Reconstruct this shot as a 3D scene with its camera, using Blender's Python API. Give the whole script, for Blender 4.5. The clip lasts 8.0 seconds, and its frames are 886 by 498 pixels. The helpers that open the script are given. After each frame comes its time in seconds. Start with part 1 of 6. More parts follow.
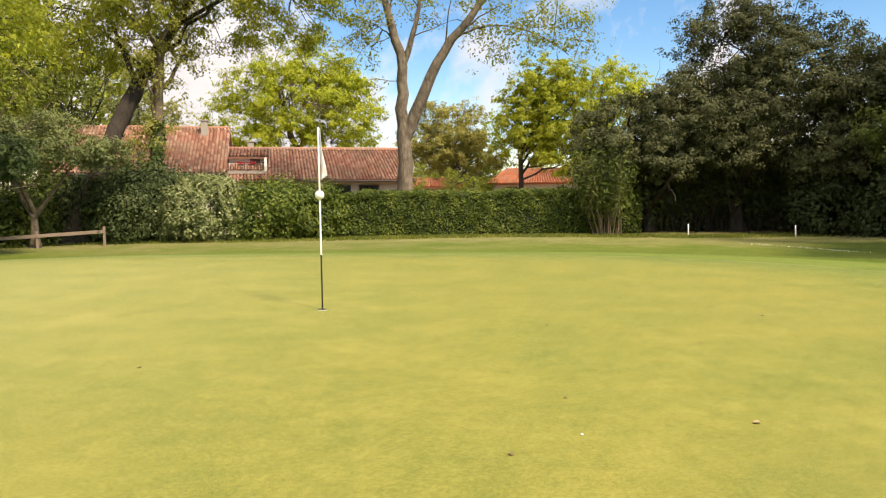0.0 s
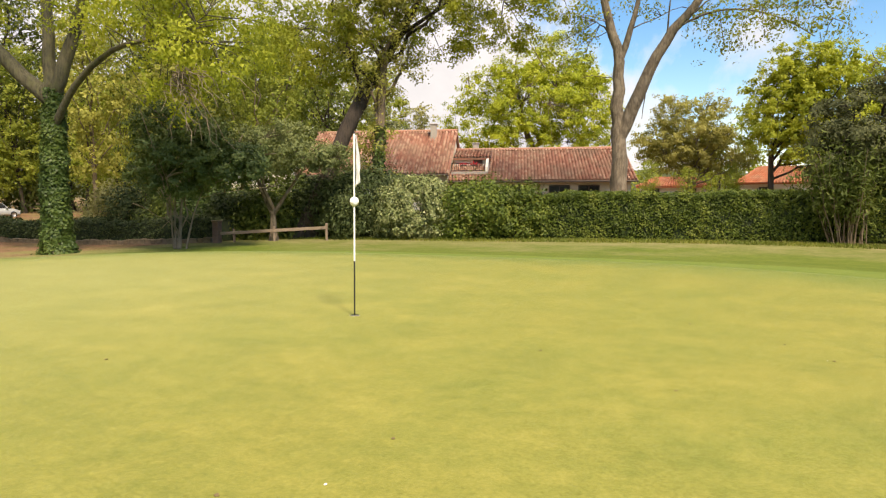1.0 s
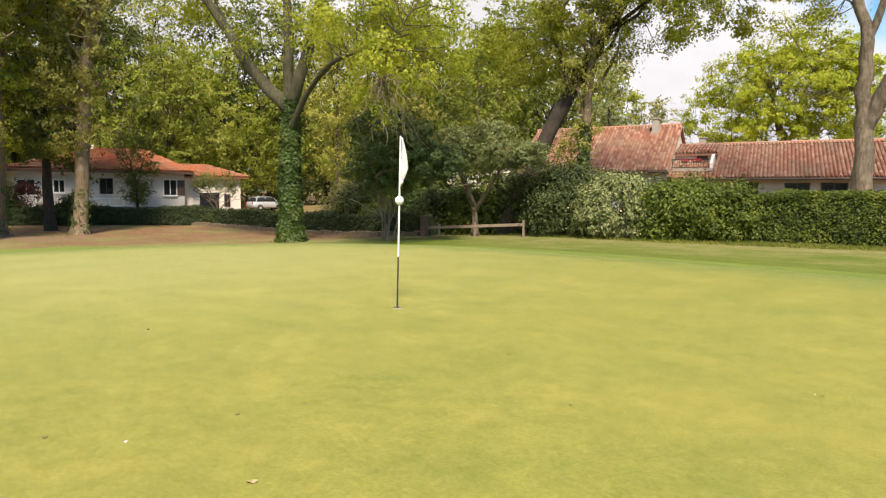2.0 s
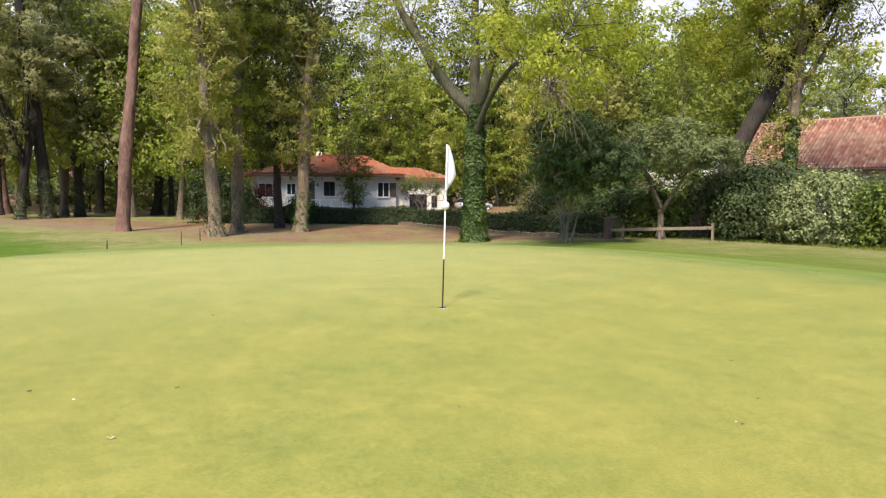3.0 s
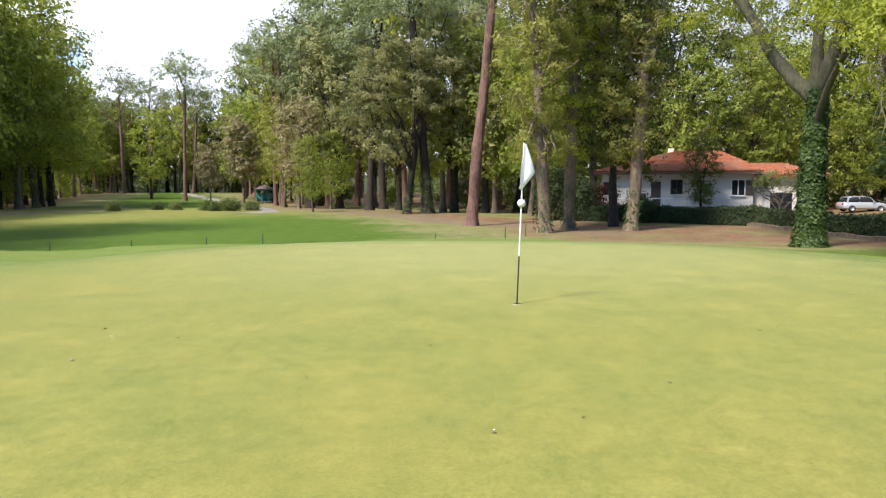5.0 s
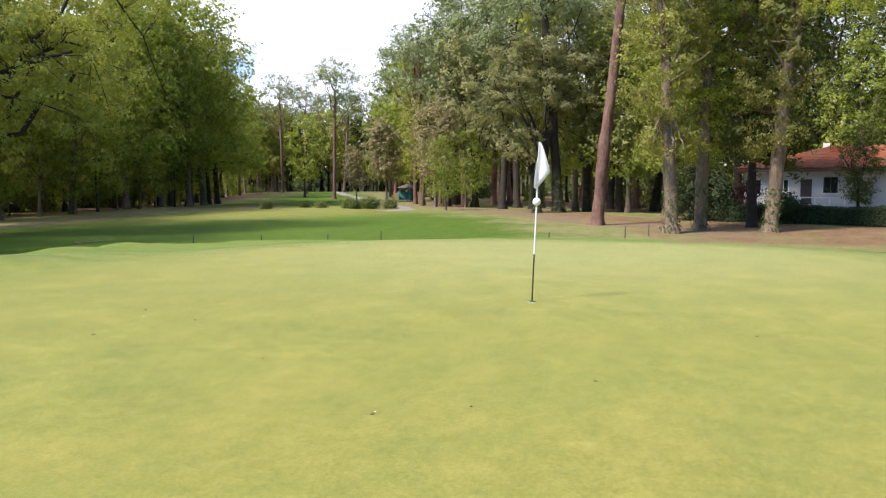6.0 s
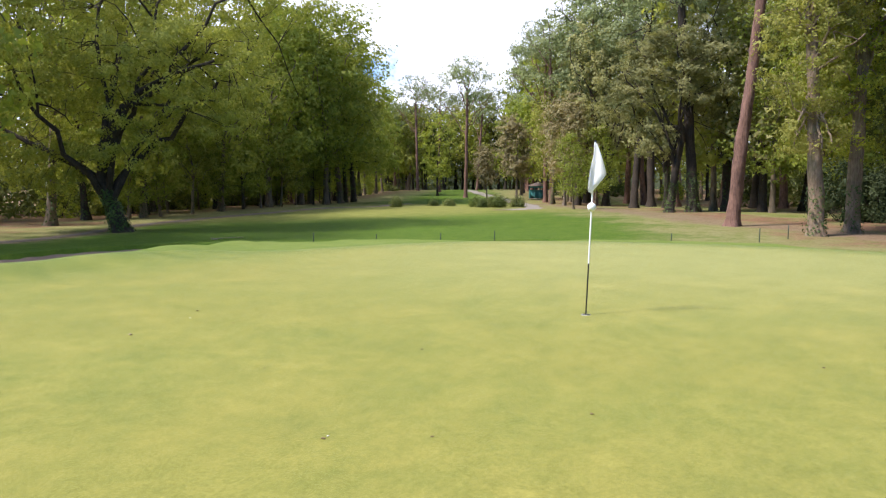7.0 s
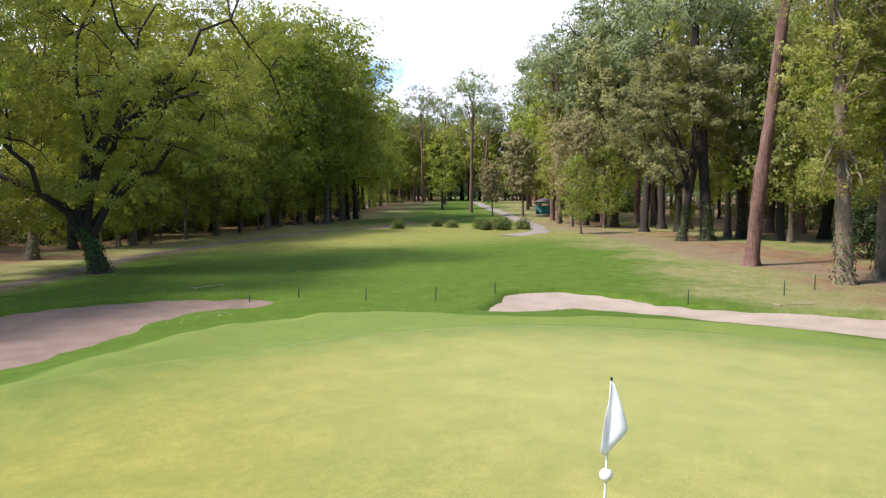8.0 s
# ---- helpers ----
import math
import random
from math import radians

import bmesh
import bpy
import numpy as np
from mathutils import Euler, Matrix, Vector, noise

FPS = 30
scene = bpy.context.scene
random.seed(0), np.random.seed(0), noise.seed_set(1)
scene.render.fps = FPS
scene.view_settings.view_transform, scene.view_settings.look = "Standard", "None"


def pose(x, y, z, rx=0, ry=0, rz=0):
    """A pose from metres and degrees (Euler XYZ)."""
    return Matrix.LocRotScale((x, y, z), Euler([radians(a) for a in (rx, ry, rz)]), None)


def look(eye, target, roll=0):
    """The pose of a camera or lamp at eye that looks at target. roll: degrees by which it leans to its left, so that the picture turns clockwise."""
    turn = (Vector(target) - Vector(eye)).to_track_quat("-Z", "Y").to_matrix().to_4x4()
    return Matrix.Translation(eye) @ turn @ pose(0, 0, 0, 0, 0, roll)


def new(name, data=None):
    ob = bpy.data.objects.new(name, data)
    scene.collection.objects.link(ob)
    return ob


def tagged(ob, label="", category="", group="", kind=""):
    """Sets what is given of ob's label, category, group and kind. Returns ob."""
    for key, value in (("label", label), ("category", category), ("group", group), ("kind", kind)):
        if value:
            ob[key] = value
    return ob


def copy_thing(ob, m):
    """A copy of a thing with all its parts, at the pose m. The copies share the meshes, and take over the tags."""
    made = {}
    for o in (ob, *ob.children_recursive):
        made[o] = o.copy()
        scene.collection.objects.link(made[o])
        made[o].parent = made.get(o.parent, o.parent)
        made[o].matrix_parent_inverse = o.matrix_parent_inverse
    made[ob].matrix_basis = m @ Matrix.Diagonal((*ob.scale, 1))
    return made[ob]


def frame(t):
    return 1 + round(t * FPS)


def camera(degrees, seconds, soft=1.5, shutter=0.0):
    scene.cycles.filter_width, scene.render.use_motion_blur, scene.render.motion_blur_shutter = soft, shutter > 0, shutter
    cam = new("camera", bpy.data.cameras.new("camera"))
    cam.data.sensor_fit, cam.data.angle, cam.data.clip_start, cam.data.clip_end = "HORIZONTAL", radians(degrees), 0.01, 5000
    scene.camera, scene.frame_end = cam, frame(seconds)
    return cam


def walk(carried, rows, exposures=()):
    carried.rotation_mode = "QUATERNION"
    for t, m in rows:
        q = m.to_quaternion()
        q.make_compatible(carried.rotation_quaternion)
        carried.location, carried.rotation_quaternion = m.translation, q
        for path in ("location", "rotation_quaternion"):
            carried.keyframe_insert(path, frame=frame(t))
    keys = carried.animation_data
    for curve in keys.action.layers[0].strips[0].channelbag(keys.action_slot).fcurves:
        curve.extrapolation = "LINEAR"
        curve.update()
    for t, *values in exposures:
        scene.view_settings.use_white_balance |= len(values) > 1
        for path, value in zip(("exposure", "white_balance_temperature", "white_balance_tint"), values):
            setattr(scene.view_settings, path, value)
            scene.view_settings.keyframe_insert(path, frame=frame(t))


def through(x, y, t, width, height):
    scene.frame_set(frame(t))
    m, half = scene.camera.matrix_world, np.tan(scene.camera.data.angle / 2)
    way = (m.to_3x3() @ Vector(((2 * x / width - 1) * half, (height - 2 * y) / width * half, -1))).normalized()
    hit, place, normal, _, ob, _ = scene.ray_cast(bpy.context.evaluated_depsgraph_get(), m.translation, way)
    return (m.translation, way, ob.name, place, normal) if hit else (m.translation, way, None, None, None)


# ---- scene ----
cam = camera(65.2, 8.0, soft=1.25)
PATH = [
    (0, (0.626, -0.011, 1.312), (0.534, 1.982, 1.164), -0.6),
    (0.5, (1.857, 0.449, 1.349), (1.407, 2.392, 1.204), -0.5),
    (1, (3.012, 0.955, 1.39), (2.218, 2.785, 1.244), -0.2),
    (1.5, (4.151, 1.469, 1.421), (3.04, 3.125, 1.274), -0.1),
    (1.7, (4.567, 1.731, 1.416), (3.344, 3.306, 1.266), 0.2),
    (2.8, (6.499, 3.437, 1.495), (4.796, 4.473, 1.337), -0.1),
    (3, (6.776, 3.766, 1.5), (5.013, 4.697, 1.343), 0.1),
    (3.5, (7.278, 4.688, 1.497), (5.396, 5.345, 1.337), 0.0),
    (4, (7.68, 5.628, 1.497), (5.723, 6.008, 1.337), 0.0),
    (4.5, (7.932, 6.577, 1.496), (5.942, 6.689, 1.335), 0.0),
    (6, (8.026, 9.301, 1.496), (6.108, 8.76, 1.33), -0.0),
    (6.5, (7.803, 9.933, 1.496), (5.954, 9.189, 1.327), -0.1),
    (7, (7.231, 10.232, 1.578), (5.456, 9.328, 1.406), -0.1),
    (7.5, (6.072, 10.02, 2.412), (4.305, 9.098, 2.242), -0.2),
    (8, (4.318, 9.369, 3.655), (2.552, 8.445, 3.495), -0.1),
]
EXPOSURES = [(0.0, 1.22, 8000, 16), (1.7, 1.2, 7750, 16), (2.8, 1.27, 6750, 17.5), (4.0, 1.29, 6300, 17.5), (4.5, 1.26, 6200, 17.5), (6.5, 1.21, 6230, 19), (8.0, 1.2, 6150, 18.5)]
walk(cam, [(t, look(eye, target, roll)) for t, eye, target, roll in PATH], EXPOSURES)

# ---------- world and sun ----------
SUN_DIR = Vector((0.73, -0.68, 1.22)).normalized()      # towards the sun
world = bpy.data.worlds.new("sky")
scene.world = world
world.use_nodes = True
wn, wl = world.node_tree.nodes, world.node_tree.links
sky = wn.new("ShaderNodeTexSky")
sky.sky_type, sky.sun_disc = "NISHITA", False
sky.sun_elevation = math.asin(SUN_DIR.z)
sky.sun_rotation = math.atan2(SUN_DIR.x, SUN_DIR.y)
sky.air_density, sky.dust_density, sky.ozone_density = 1.0, 0.15, 3.0
cloud = wn.new("ShaderNodeTexNoise")
cloud.inputs["Scale"].default_value, cloud.inputs["Detail"].default_value = 3.4, 9.0
cloud.inputs["Roughness"].default_value, cloud.inputs["Distortion"].default_value = 0.56, 0.35
cloud_edge = wn.new("ShaderNodeValToRGB")
cloud_edge.color_ramp.elements[0].position, cloud_edge.color_ramp.elements[1].position = 0.465, 0.56
cloud_white = wn.new("ShaderNodeMixRGB")
cloud_tone = wn.new("ShaderNodeMapRange")
cloud_tone.inputs["From Min"].default_value, cloud_tone.inputs["From Max"].default_value = -0.5, 0.15
cloud_tone.inputs["To Min"].default_value, cloud_tone.inputs["To Max"].default_value = 4.8, 2.9
cloud_puff = wn.new("ShaderNodeMixRGB")
cloud_puff.blend_type, cloud_puff.inputs[0].default_value = "MULTIPLY", 1.0
cloud_shade = wn.new("ShaderNodeValToRGB")
cloud_shade.color_ramp.elements[0].position, cloud_shade.color_ramp.elements[0].color = 0.45, (0.93, 1.0, 1.11, 1)
cloud_shade.color_ramp.elements[1].position, cloud_shade.color_ramp.elements[1].color = 0.70, (0.70, 0.77, 0.88, 1)
# the cloud cover is closed towards the west (-x) and broken elsewhere
direction, axes, cover = wn.new("ShaderNodeTexCoord"), wn.new("ShaderNodeSeparateXYZ"), wn.new("ShaderNodeMath")
cover.operation, cover.inputs[1].default_value = "MULTIPLY_ADD", -0.26
wl.new(direction.outputs["Generated"], axes.inputs[0])
wl.new(direction.outputs["Generated"], cloud.inputs["Vector"])
wl.new(axes.outputs["X"], cover.inputs[0])
wl.new(cloud.outputs["Fac"], cover.inputs[2])
wl.new(cover.outputs[0], cloud_edge.inputs[0])
wl.new(cloud_edge.outputs[0], cloud_white.inputs[0])
wl.new(axes.outputs["Y"], cloud_tone.inputs["Value"])
wl.new(cloud.outputs["Fac"], cloud_shade.inputs[0])
wl.new(cloud_tone.outputs[0], cloud_puff.inputs[1])
wl.new(cloud_shade.outputs[0], cloud_puff.inputs[2])
wl.new(cloud_puff.outputs[0], cloud_white.inputs[2])
vivid = wn.new("ShaderNodeHueSaturation")
vivid.inputs["Saturation"].default_value, vivid.inputs["Value"].default_value = 1.3, 0.6
wl.new(sky.outputs[0], vivid.inputs["Color"])
wl.new(vivid.outputs[0], cloud_white.inputs[1])
wl.new(cloud_white.outputs[0], wn["Background"].inputs[0])
wn["Background"].inputs[1].default_value = 0.158

sun = new("sun", bpy.data.lights.new("sun", "SUN"))
sun.data.energy, sun.data.angle, sun.data.color = 3.3, radians(9), (1.0, 0.94, 0.82)
sun.matrix_world = look((0, 0, 0), tuple(-SUN_DIR))
sun.location = (20, -20, 40)


# ---------- materials ----------
def nodes_of(name):
    m = bpy.data.materials.new(name)
    m.use_nodes = True
    n, l = m.node_tree.nodes, m.node_tree.links
    return m, n, l, n["Principled BSDF"]


def noise_node(n, l, scale, detail=4.0, rough=0.55, coord="Object", stretch=(1, 1, 1)):
    tc, mp, tx = n.new("ShaderNodeTexCoord"), n.new("ShaderNodeMapping"), n.new("ShaderNodeTexNoise")
    mp.inputs["Scale"].default_value = stretch
    tx.inputs["Scale"].default_value, tx.inputs["Detail"].default_value, tx.inputs["Roughness"].default_value = scale, detail, rough
    l.new(tc.outputs[coord], mp.inputs[0])
    l.new(mp.outputs[0], tx.inputs["Vector"])
    return tx.outputs["Fac"]


def ramp(n, l, fac, stops):
    r = n.new("ShaderNodeValToRGB")
    e = r.color_ramp.elements
    while len(e) < len(stops):
        e.new(0.5)
    for k, (p, c) in enumerate(stops):
        e[k].position, e[k].color = p, (*c, 1)
    l.new(fac, r.inputs[0])
    return r.outputs[0]


def mix(n, l, fac, a, b, mode="MIX"):
    m = n.new("ShaderNodeMixRGB")
    m.blend_type = mode
    for sock, v in zip(m.inputs, (fac, a, b)):
        if isinstance(v, (int, float)):
            sock.default_value = v
        elif isinstance(v, tuple):
            sock.default_value = (*v, 1)
        else:
            l.new(v, sock)
    return m.outputs[0]


def bump(n, l, bsdf, height, strength, distance=0.02):
    b = n.new("ShaderNodeBump")
    b.inputs["Strength"].default_value, b.inputs["Distance"].default_value = strength, distance
    l.new(height, b.inputs["Height"])
    l.new(b.outputs[0], bsdf.inputs["Normal"])


def plain(name, colour, rough=0.6, metal=0.0, grain=12.0, spread=0.18, relief=0.15, stretch=(1, 1, 1)):
    """A surface of one colour with grain and large stains."""
    m, n, l, b = nodes_of(name)
    f = noise_node(n, l, grain, 6, 0.6, stretch=stretch)
    g = noise_node(n, l, grain * 0.12, 3, 0.5)
    lo, hi = tuple(c * (1 - spread) for c in colour), tuple(min(1, c * (1 + spread)) for c in colour)
    c = ramp(n, l, f, [(0.3, lo), (0.7, hi)])
    c = mix(n, l, 0.5, c, ramp(n, l, g, [(0.35, lo), (0.65, hi)]))
    l.new(c, b.inputs["Base Color"])
    b.inputs["Roughness"].default_value, b.inputs["Metallic"].default_value = rough, metal
    bump(n, l, b, f, relief)
    return m


def leaf_material(name, dark, mid, light, through=0.35, gloss=0.35, patch=0.45):
    """Leaves: colour varies from leaf to leaf, from clump to clump and from tree to tree; light shines through."""
    m, n, l, b = nodes_of(name)
    geo, info = n.new("ShaderNodeNewGeometry"), n.new("ShaderNodeObjectInfo")
    big = noise_node(n, l, patch, 3, 0.5)
    add = n.new("ShaderNodeMath")
    add.operation = "MULTIPLY_ADD"
    l.new(geo.outputs["Random Per Island"], add.inputs[0])
    add.inputs[1].default_value = 0.30
    sub = n.new("ShaderNodeMath")
    sub.operation = "MULTIPLY_ADD"
    l.new(big, sub.inputs[0])
    sub.inputs[1].default_value, sub.inputs[2].default_value = 1.0, -0.16
    l.new(sub.outputs[0], add.inputs[2])
    c = ramp(n, l, add.outputs[0], [(0.15, dark), (0.5, mid), (0.85, light)])
    hsv = n.new("ShaderNodeHueSaturation")
    shade = n.new("ShaderNodeMapRange")
    shade.inputs["To Min"].default_value, shade.inputs["To Max"].default_value = 0.82, 1.18
    l.new(info.outputs["Random"], shade.inputs["Value"])
    l.new(shade.outputs[0], hsv.inputs["Value"])
    l.new(c, hsv.inputs["Color"])
    l.new(hsv.outputs[0], b.inputs["Base Color"])
    b.inputs["Roughness"].default_value = 1 - gloss
    b.inputs["Specular IOR Level"].default_value = 0.25
    t, x = n.new("ShaderNodeBsdfTranslucent"), n.new("ShaderNodeMixShader")
    l.new(mix(n, l, 0.5, hsv.outputs[0], (1.0, 0.98, 0.25), "MULTIPLY"), t.inputs["Color"])
    x.inputs[0].default_value = through
    l.new(b.outputs[0], x.inputs[1])
    l.new(t.outputs[0], x.inputs[2])
    l.new(x.outputs[0], n["Material Output"].inputs[0])
    return m


def bark_material(name, dark, light, scale=3.0, relief=0.6, flakes=None):
    m, n, l, b = nodes_of(name)
    f = noise_node(n, l, scale * 3, 7, 0.65, stretch=(1, 1, 0.22))
    g = noise_node(n, l, scale * 0.35, 3, 0.5)
    c = mix(n, l, 0.35, ramp(n, l, f, [(0.36, dark), (0.64, light)]), ramp(n, l, g, [(0.35, dark), (0.65, light)]))
    if flakes:
        p = noise_node(n, l, scale * 1.6, 4, 0.5, stretch=(1, 1, 0.5))
        c = mix(n, l, ramp(n, l, p, [(0.50, (0, 0, 0)), (0.60, (0.4, 0.4, 0.4))]), c, flakes)
    l.new(c, b.inputs["Base Color"])
    b.inputs["Roughness"].default_value = 0.9
    bump(n, l, b, f, relief, 0.06)
    return m


LEAF_OAK = leaf_material("leaf spring oak", (0.170, 0.215, 0.025), (0.285, 0.318, 0.032), (0.490, 0.495, 0.065), 0.48)
LEAF_BRIGHT = leaf_material("leaf bright spring green", (0.215, 0.270, 0.026), (0.375, 0.420, 0.038), (0.560, 0.575, 0.078), 0.45)
LEAF_GREEN = leaf_material("leaf mid green", (0.178, 0.240, 0.040), (0.285, 0.330, 0.050), (0.47, 0.475, 0.088), 0.52)
LEAF_BRONZE = leaf_material("leaf bronze olive", (0.190, 0.190, 0.050), (0.305, 0.308, 0.070), (0.46, 0.44, 0.12), 0.48)
LEAF_HOLM = leaf_material("leaf grey green evergreen oak", (0.165, 0.175, 0.072), (0.295, 0.290, 0.120), (0.45, 0.425, 0.19), 0.45, 0.25)
# dark leaf; also paints the shade at the grove's foot and deep in the wood
LEAF_DARK = leaf_material("leaf dark evergreen and shaded foliage", (0.024, 0.040, 0.013), (0.044, 0.064, 0.020), (0.094, 0.116, 0.040), 0.16)
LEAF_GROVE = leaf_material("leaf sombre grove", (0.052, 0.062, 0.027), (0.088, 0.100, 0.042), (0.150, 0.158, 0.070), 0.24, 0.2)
LEAF_PINE = leaf_material("pine needles", (0.135, 0.172, 0.080), (0.230, 0.268, 0.112), (0.37, 0.40, 0.17), 0.25)
LEAF_IVY = leaf_material("ivy leaf", (0.022, 0.046, 0.011), (0.058, 0.098, 0.021), (0.145, 0.190, 0.045), 0.12, 0.5)
LEAF_HEDGE = leaf_material("hedge leaf", (0.032, 0.058, 0.010), (0.100, 0.145, 0.020), (0.255, 0.290, 0.052), 0.25, 0.45, 1.3)
LEAF_VARIEGATED = leaf_material("pale flowering shrub leaf", (0.045, 0.075, 0.02), (0.20, 0.235, 0.085), (0.50, 0.51, 0.27), 0.15, 0.35, 3.6)
LEAF_BROWN = leaf_material("budding brown twig leaf", (0.235, 0.225, 0.060), (0.37, 0.35, 0.095), (0.50, 0.46, 0.15), 0.45)
LEAF_BLOSSOM = leaf_material("faded pink blossom", (0.180, 0.150, 0.112), (0.345, 0.285, 0.225), (0.495, 0.420, 0.345), 0.3)
LEAF_RED = leaf_material("dark red leaf", (0.035, 0.012, 0.011), (0.07, 0.022, 0.02), (0.13, 0.045, 0.035), 0.3)
LEAF_LAUREL = leaf_material("dark bluish laurel leaf", (0.034, 0.058, 0.018), (0.072, 0.104, 0.032), (0.160, 0.190, 0.060), 0.2, 0.45)
LEAF_GREY = leaf_material("grey green layered leaf", (0.075, 0.098, 0.036), (0.140, 0.168, 0.062), (0.245, 0.265, 0.108), 0.35)
LEAF_FRESH = leaf_material("leaf fresh wood green", (0.138, 0.185, 0.031), (0.248, 0.298, 0.047), (0.41, 0.44, 0.09), 0.5)
LEAF_GARDEN = leaf_material("leaf soft olive green", (0.077, 0.105, 0.029), (0.154, 0.187, 0.046), (0.286, 0.297, 0.086), 0.35)
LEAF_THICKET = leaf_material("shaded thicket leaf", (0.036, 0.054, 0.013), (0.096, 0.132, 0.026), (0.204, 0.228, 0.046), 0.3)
BARK_OAK = bark_material("bark oak", (0.068, 0.050, 0.031), (0.215, 0.165, 0.108))
BARK_GREY = bark_material("bark pale grey plane", (0.055, 0.043, 0.03), (0.20, 0.158, 0.108), 3.0, 0.7, (0.27, 0.225, 0.165))
BARK_MOSS = bark_material("bark mossy grey oak", (0.036, 0.032, 0.018), (0.125, 0.112, 0.066), 3.6, 0.9, (0.115, 0.118, 0.045))
BARK_ASH = bark_material("bark pale furrowed", (0.088, 0.060, 0.038), (0.305, 0.222, 0.148), 4.0, 0.9, (0.15, 0.142, 0.062))
BARK_PINE = bark_material("bark reddish pine", (0.075, 0.038, 0.028), (0.25, 0.138, 0.102), 4.0, 0.8)
BARK_DARK = bark_material("bark dark", (0.014, 0.010, 0.007), (0.056, 0.041, 0.028), 4.0, 1.0)
WOOD_GREY = plain("weathered fence wood", (0.22, 0.165, 0.12), 0.85, grain=20, stretch=(0.2, 1, 1))
WHITE_PAINT = plain("white paint", (0.82, 0.82, 0.80), 0.4, grain=40, spread=0.03, relief=0.03)
BLACK_PAINT = plain("black paint", (0.015, 0.015, 0.014), 0.4, grain=40)
FLAG_CLOTH = plain("white nylon flag", (0.85, 0.85, 0.86), 0.7, grain=60, spread=0.03, relief=0.08)
cloth_n, cloth_l = FLAG_CLOTH.node_tree.nodes, FLAG_CLOTH.node_tree.links
cloth_t, cloth_x = cloth_n.new("ShaderNodeBsdfTranslucent"), cloth_n.new("ShaderNodeMixShader")
cloth_t.inputs["Color"].default_value, cloth_x.inputs[0].default_value = (0.95, 0.95, 0.95, 1), 0.5
cloth_l.new(cloth_n["Principled BSDF"].outputs[0], cloth_x.inputs[1])
cloth_l.new(cloth_t.outputs[0], cloth_x.inputs[2])
cloth_l.new(cloth_x.outputs[0], cloth_n["Material Output"].inputs[0])
RENDER_WALL = plain("cream rendered wall", (0.66, 0.60, 0.49), 0.9, grain=8, spread=0.08)
WHITE_WALL = plain("white rendered wall", (0.66, 0.62, 0.55), 0.9, grain=6, spread=0.07)
STAKE_PAINT = plain("dark green stake", (0.03, 0.05, 0.028), 0.6, grain=30)
GLASS_DARK = plain("window glass", (0.018, 0.021, 0.024), 0.08, grain=3, spread=0.1, relief=0.0)
DARK_FRAME = plain("dark brown joinery", (0.07, 0.05, 0.04), 0.6, grain=20)
# near-black green stands for the shade behind the hedge leaves
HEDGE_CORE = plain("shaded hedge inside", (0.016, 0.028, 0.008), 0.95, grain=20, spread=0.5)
STONE = plain("chimney render", (0.33, 0.305, 0.27), 0.9, grain=10)
TEAL = plain("teal painted boards", (0.085, 0.33, 0.32), 0.6, grain=14)
CAR_PAINT = plain("silver car paint", (0.46, 0.48, 0.50), 0.25, 0.3, grain=3, spread=0.03, relief=0.0)
CAR_GLASS = plain("dark car glass", (0.02, 0.023, 0.026), 0.18, grain=3, spread=0.1, relief=0.0)
TYRE = plain("tyre rubber", (0.02, 0.02, 0.02), 0.85, grain=40)
BRICK_RED = plain("brick pillar", (0.20, 0.12, 0.085), 0.9, grain=14, spread=0.3)
STONE_LOW = plain("low stone wall", (0.17, 0.13, 0.085), 0.95, grain=5, spread=0.4, relief=0.5)
RED_FLOWER = plain("red geranium", (0.45, 0.02, 0.03), 0.7, grain=30)
DARK_LEAF = plain("dark dry leaf", (0.16, 0.115, 0.05), 0.85, grain=30)
DRY_LEAF = plain("dry leaf", (0.36, 0.27, 0.14), 0.8, grain=30)
PETAL = plain("daisy petal", (0.8, 0.8, 0.76), 0.7, grain=30)


def tile_material(name, colours):
    m, n, l, b = nodes_of(name)
    geo = n.new("ShaderNodeNewGeometry")
    f = noise_node(n, l, 0.6, 4, 0.6)
    g = noise_node(n, l, 9.0, 4, 0.6)
    c = ramp(n, l, geo.outputs["Random Per Island"], [(0.0, colours[0]), (0.5, colours[1]), (1.0, colours[2])])
    c = mix(n, l, ramp(n, l, f, [(0.42, (0, 0, 0)), (0.7, (0.55, 0.55, 0.55))]), c, (0.24, 0.20, 0.14))
    c = mix(n, l, 0.35, c, ramp(n, l, g, [(0.3, (0.35, 0.32, 0.28)), (0.7, (1, 1, 1))]), "MULTIPLY")
    l.new(c, b.inputs["Base Color"])
    b.inputs["Roughness"].default_value = 0.85
    bump(n, l, b, g, 0.3)
    return m


TILE_OLD = tile_material("weathered clay tile", [(0.235, 0.085, 0.054), (0.38, 0.17, 0.112), (0.52, 0.33, 0.235)])
TILE_NEW = tile_material("orange clay tile", [(0.34, 0.098, 0.042), (0.42, 0.13, 0.058), (0.46, 0.175, 0.085)])


# ---------- shape of the land ----------
def sstep(a, b, v):
    k = np.clip((np.asarray(v, float) - a) / (b - a), 0, 1)
    return k * k * (3 - 2 * k)


def green_sd(x, y):
    """Metres outside (plus) or inside (minus) the edge of the putting green."""
    dx, dy = np.asarray(x, float) + 3.4, np.asarray(y, float) - 7.2
    ang = np.arctan2(dy, dx)
    size = 1.0 + 0.02 * np.sin(3 * ang + 0.6) - 0.04 * np.exp(-((ang + 2.3) / 0.5) ** 2)
    return ((np.abs(dx / 12.2) ** 2.4 + np.abs(dy / 10.3) ** 2.4) ** (1 / 2.4) - size) * 11.0


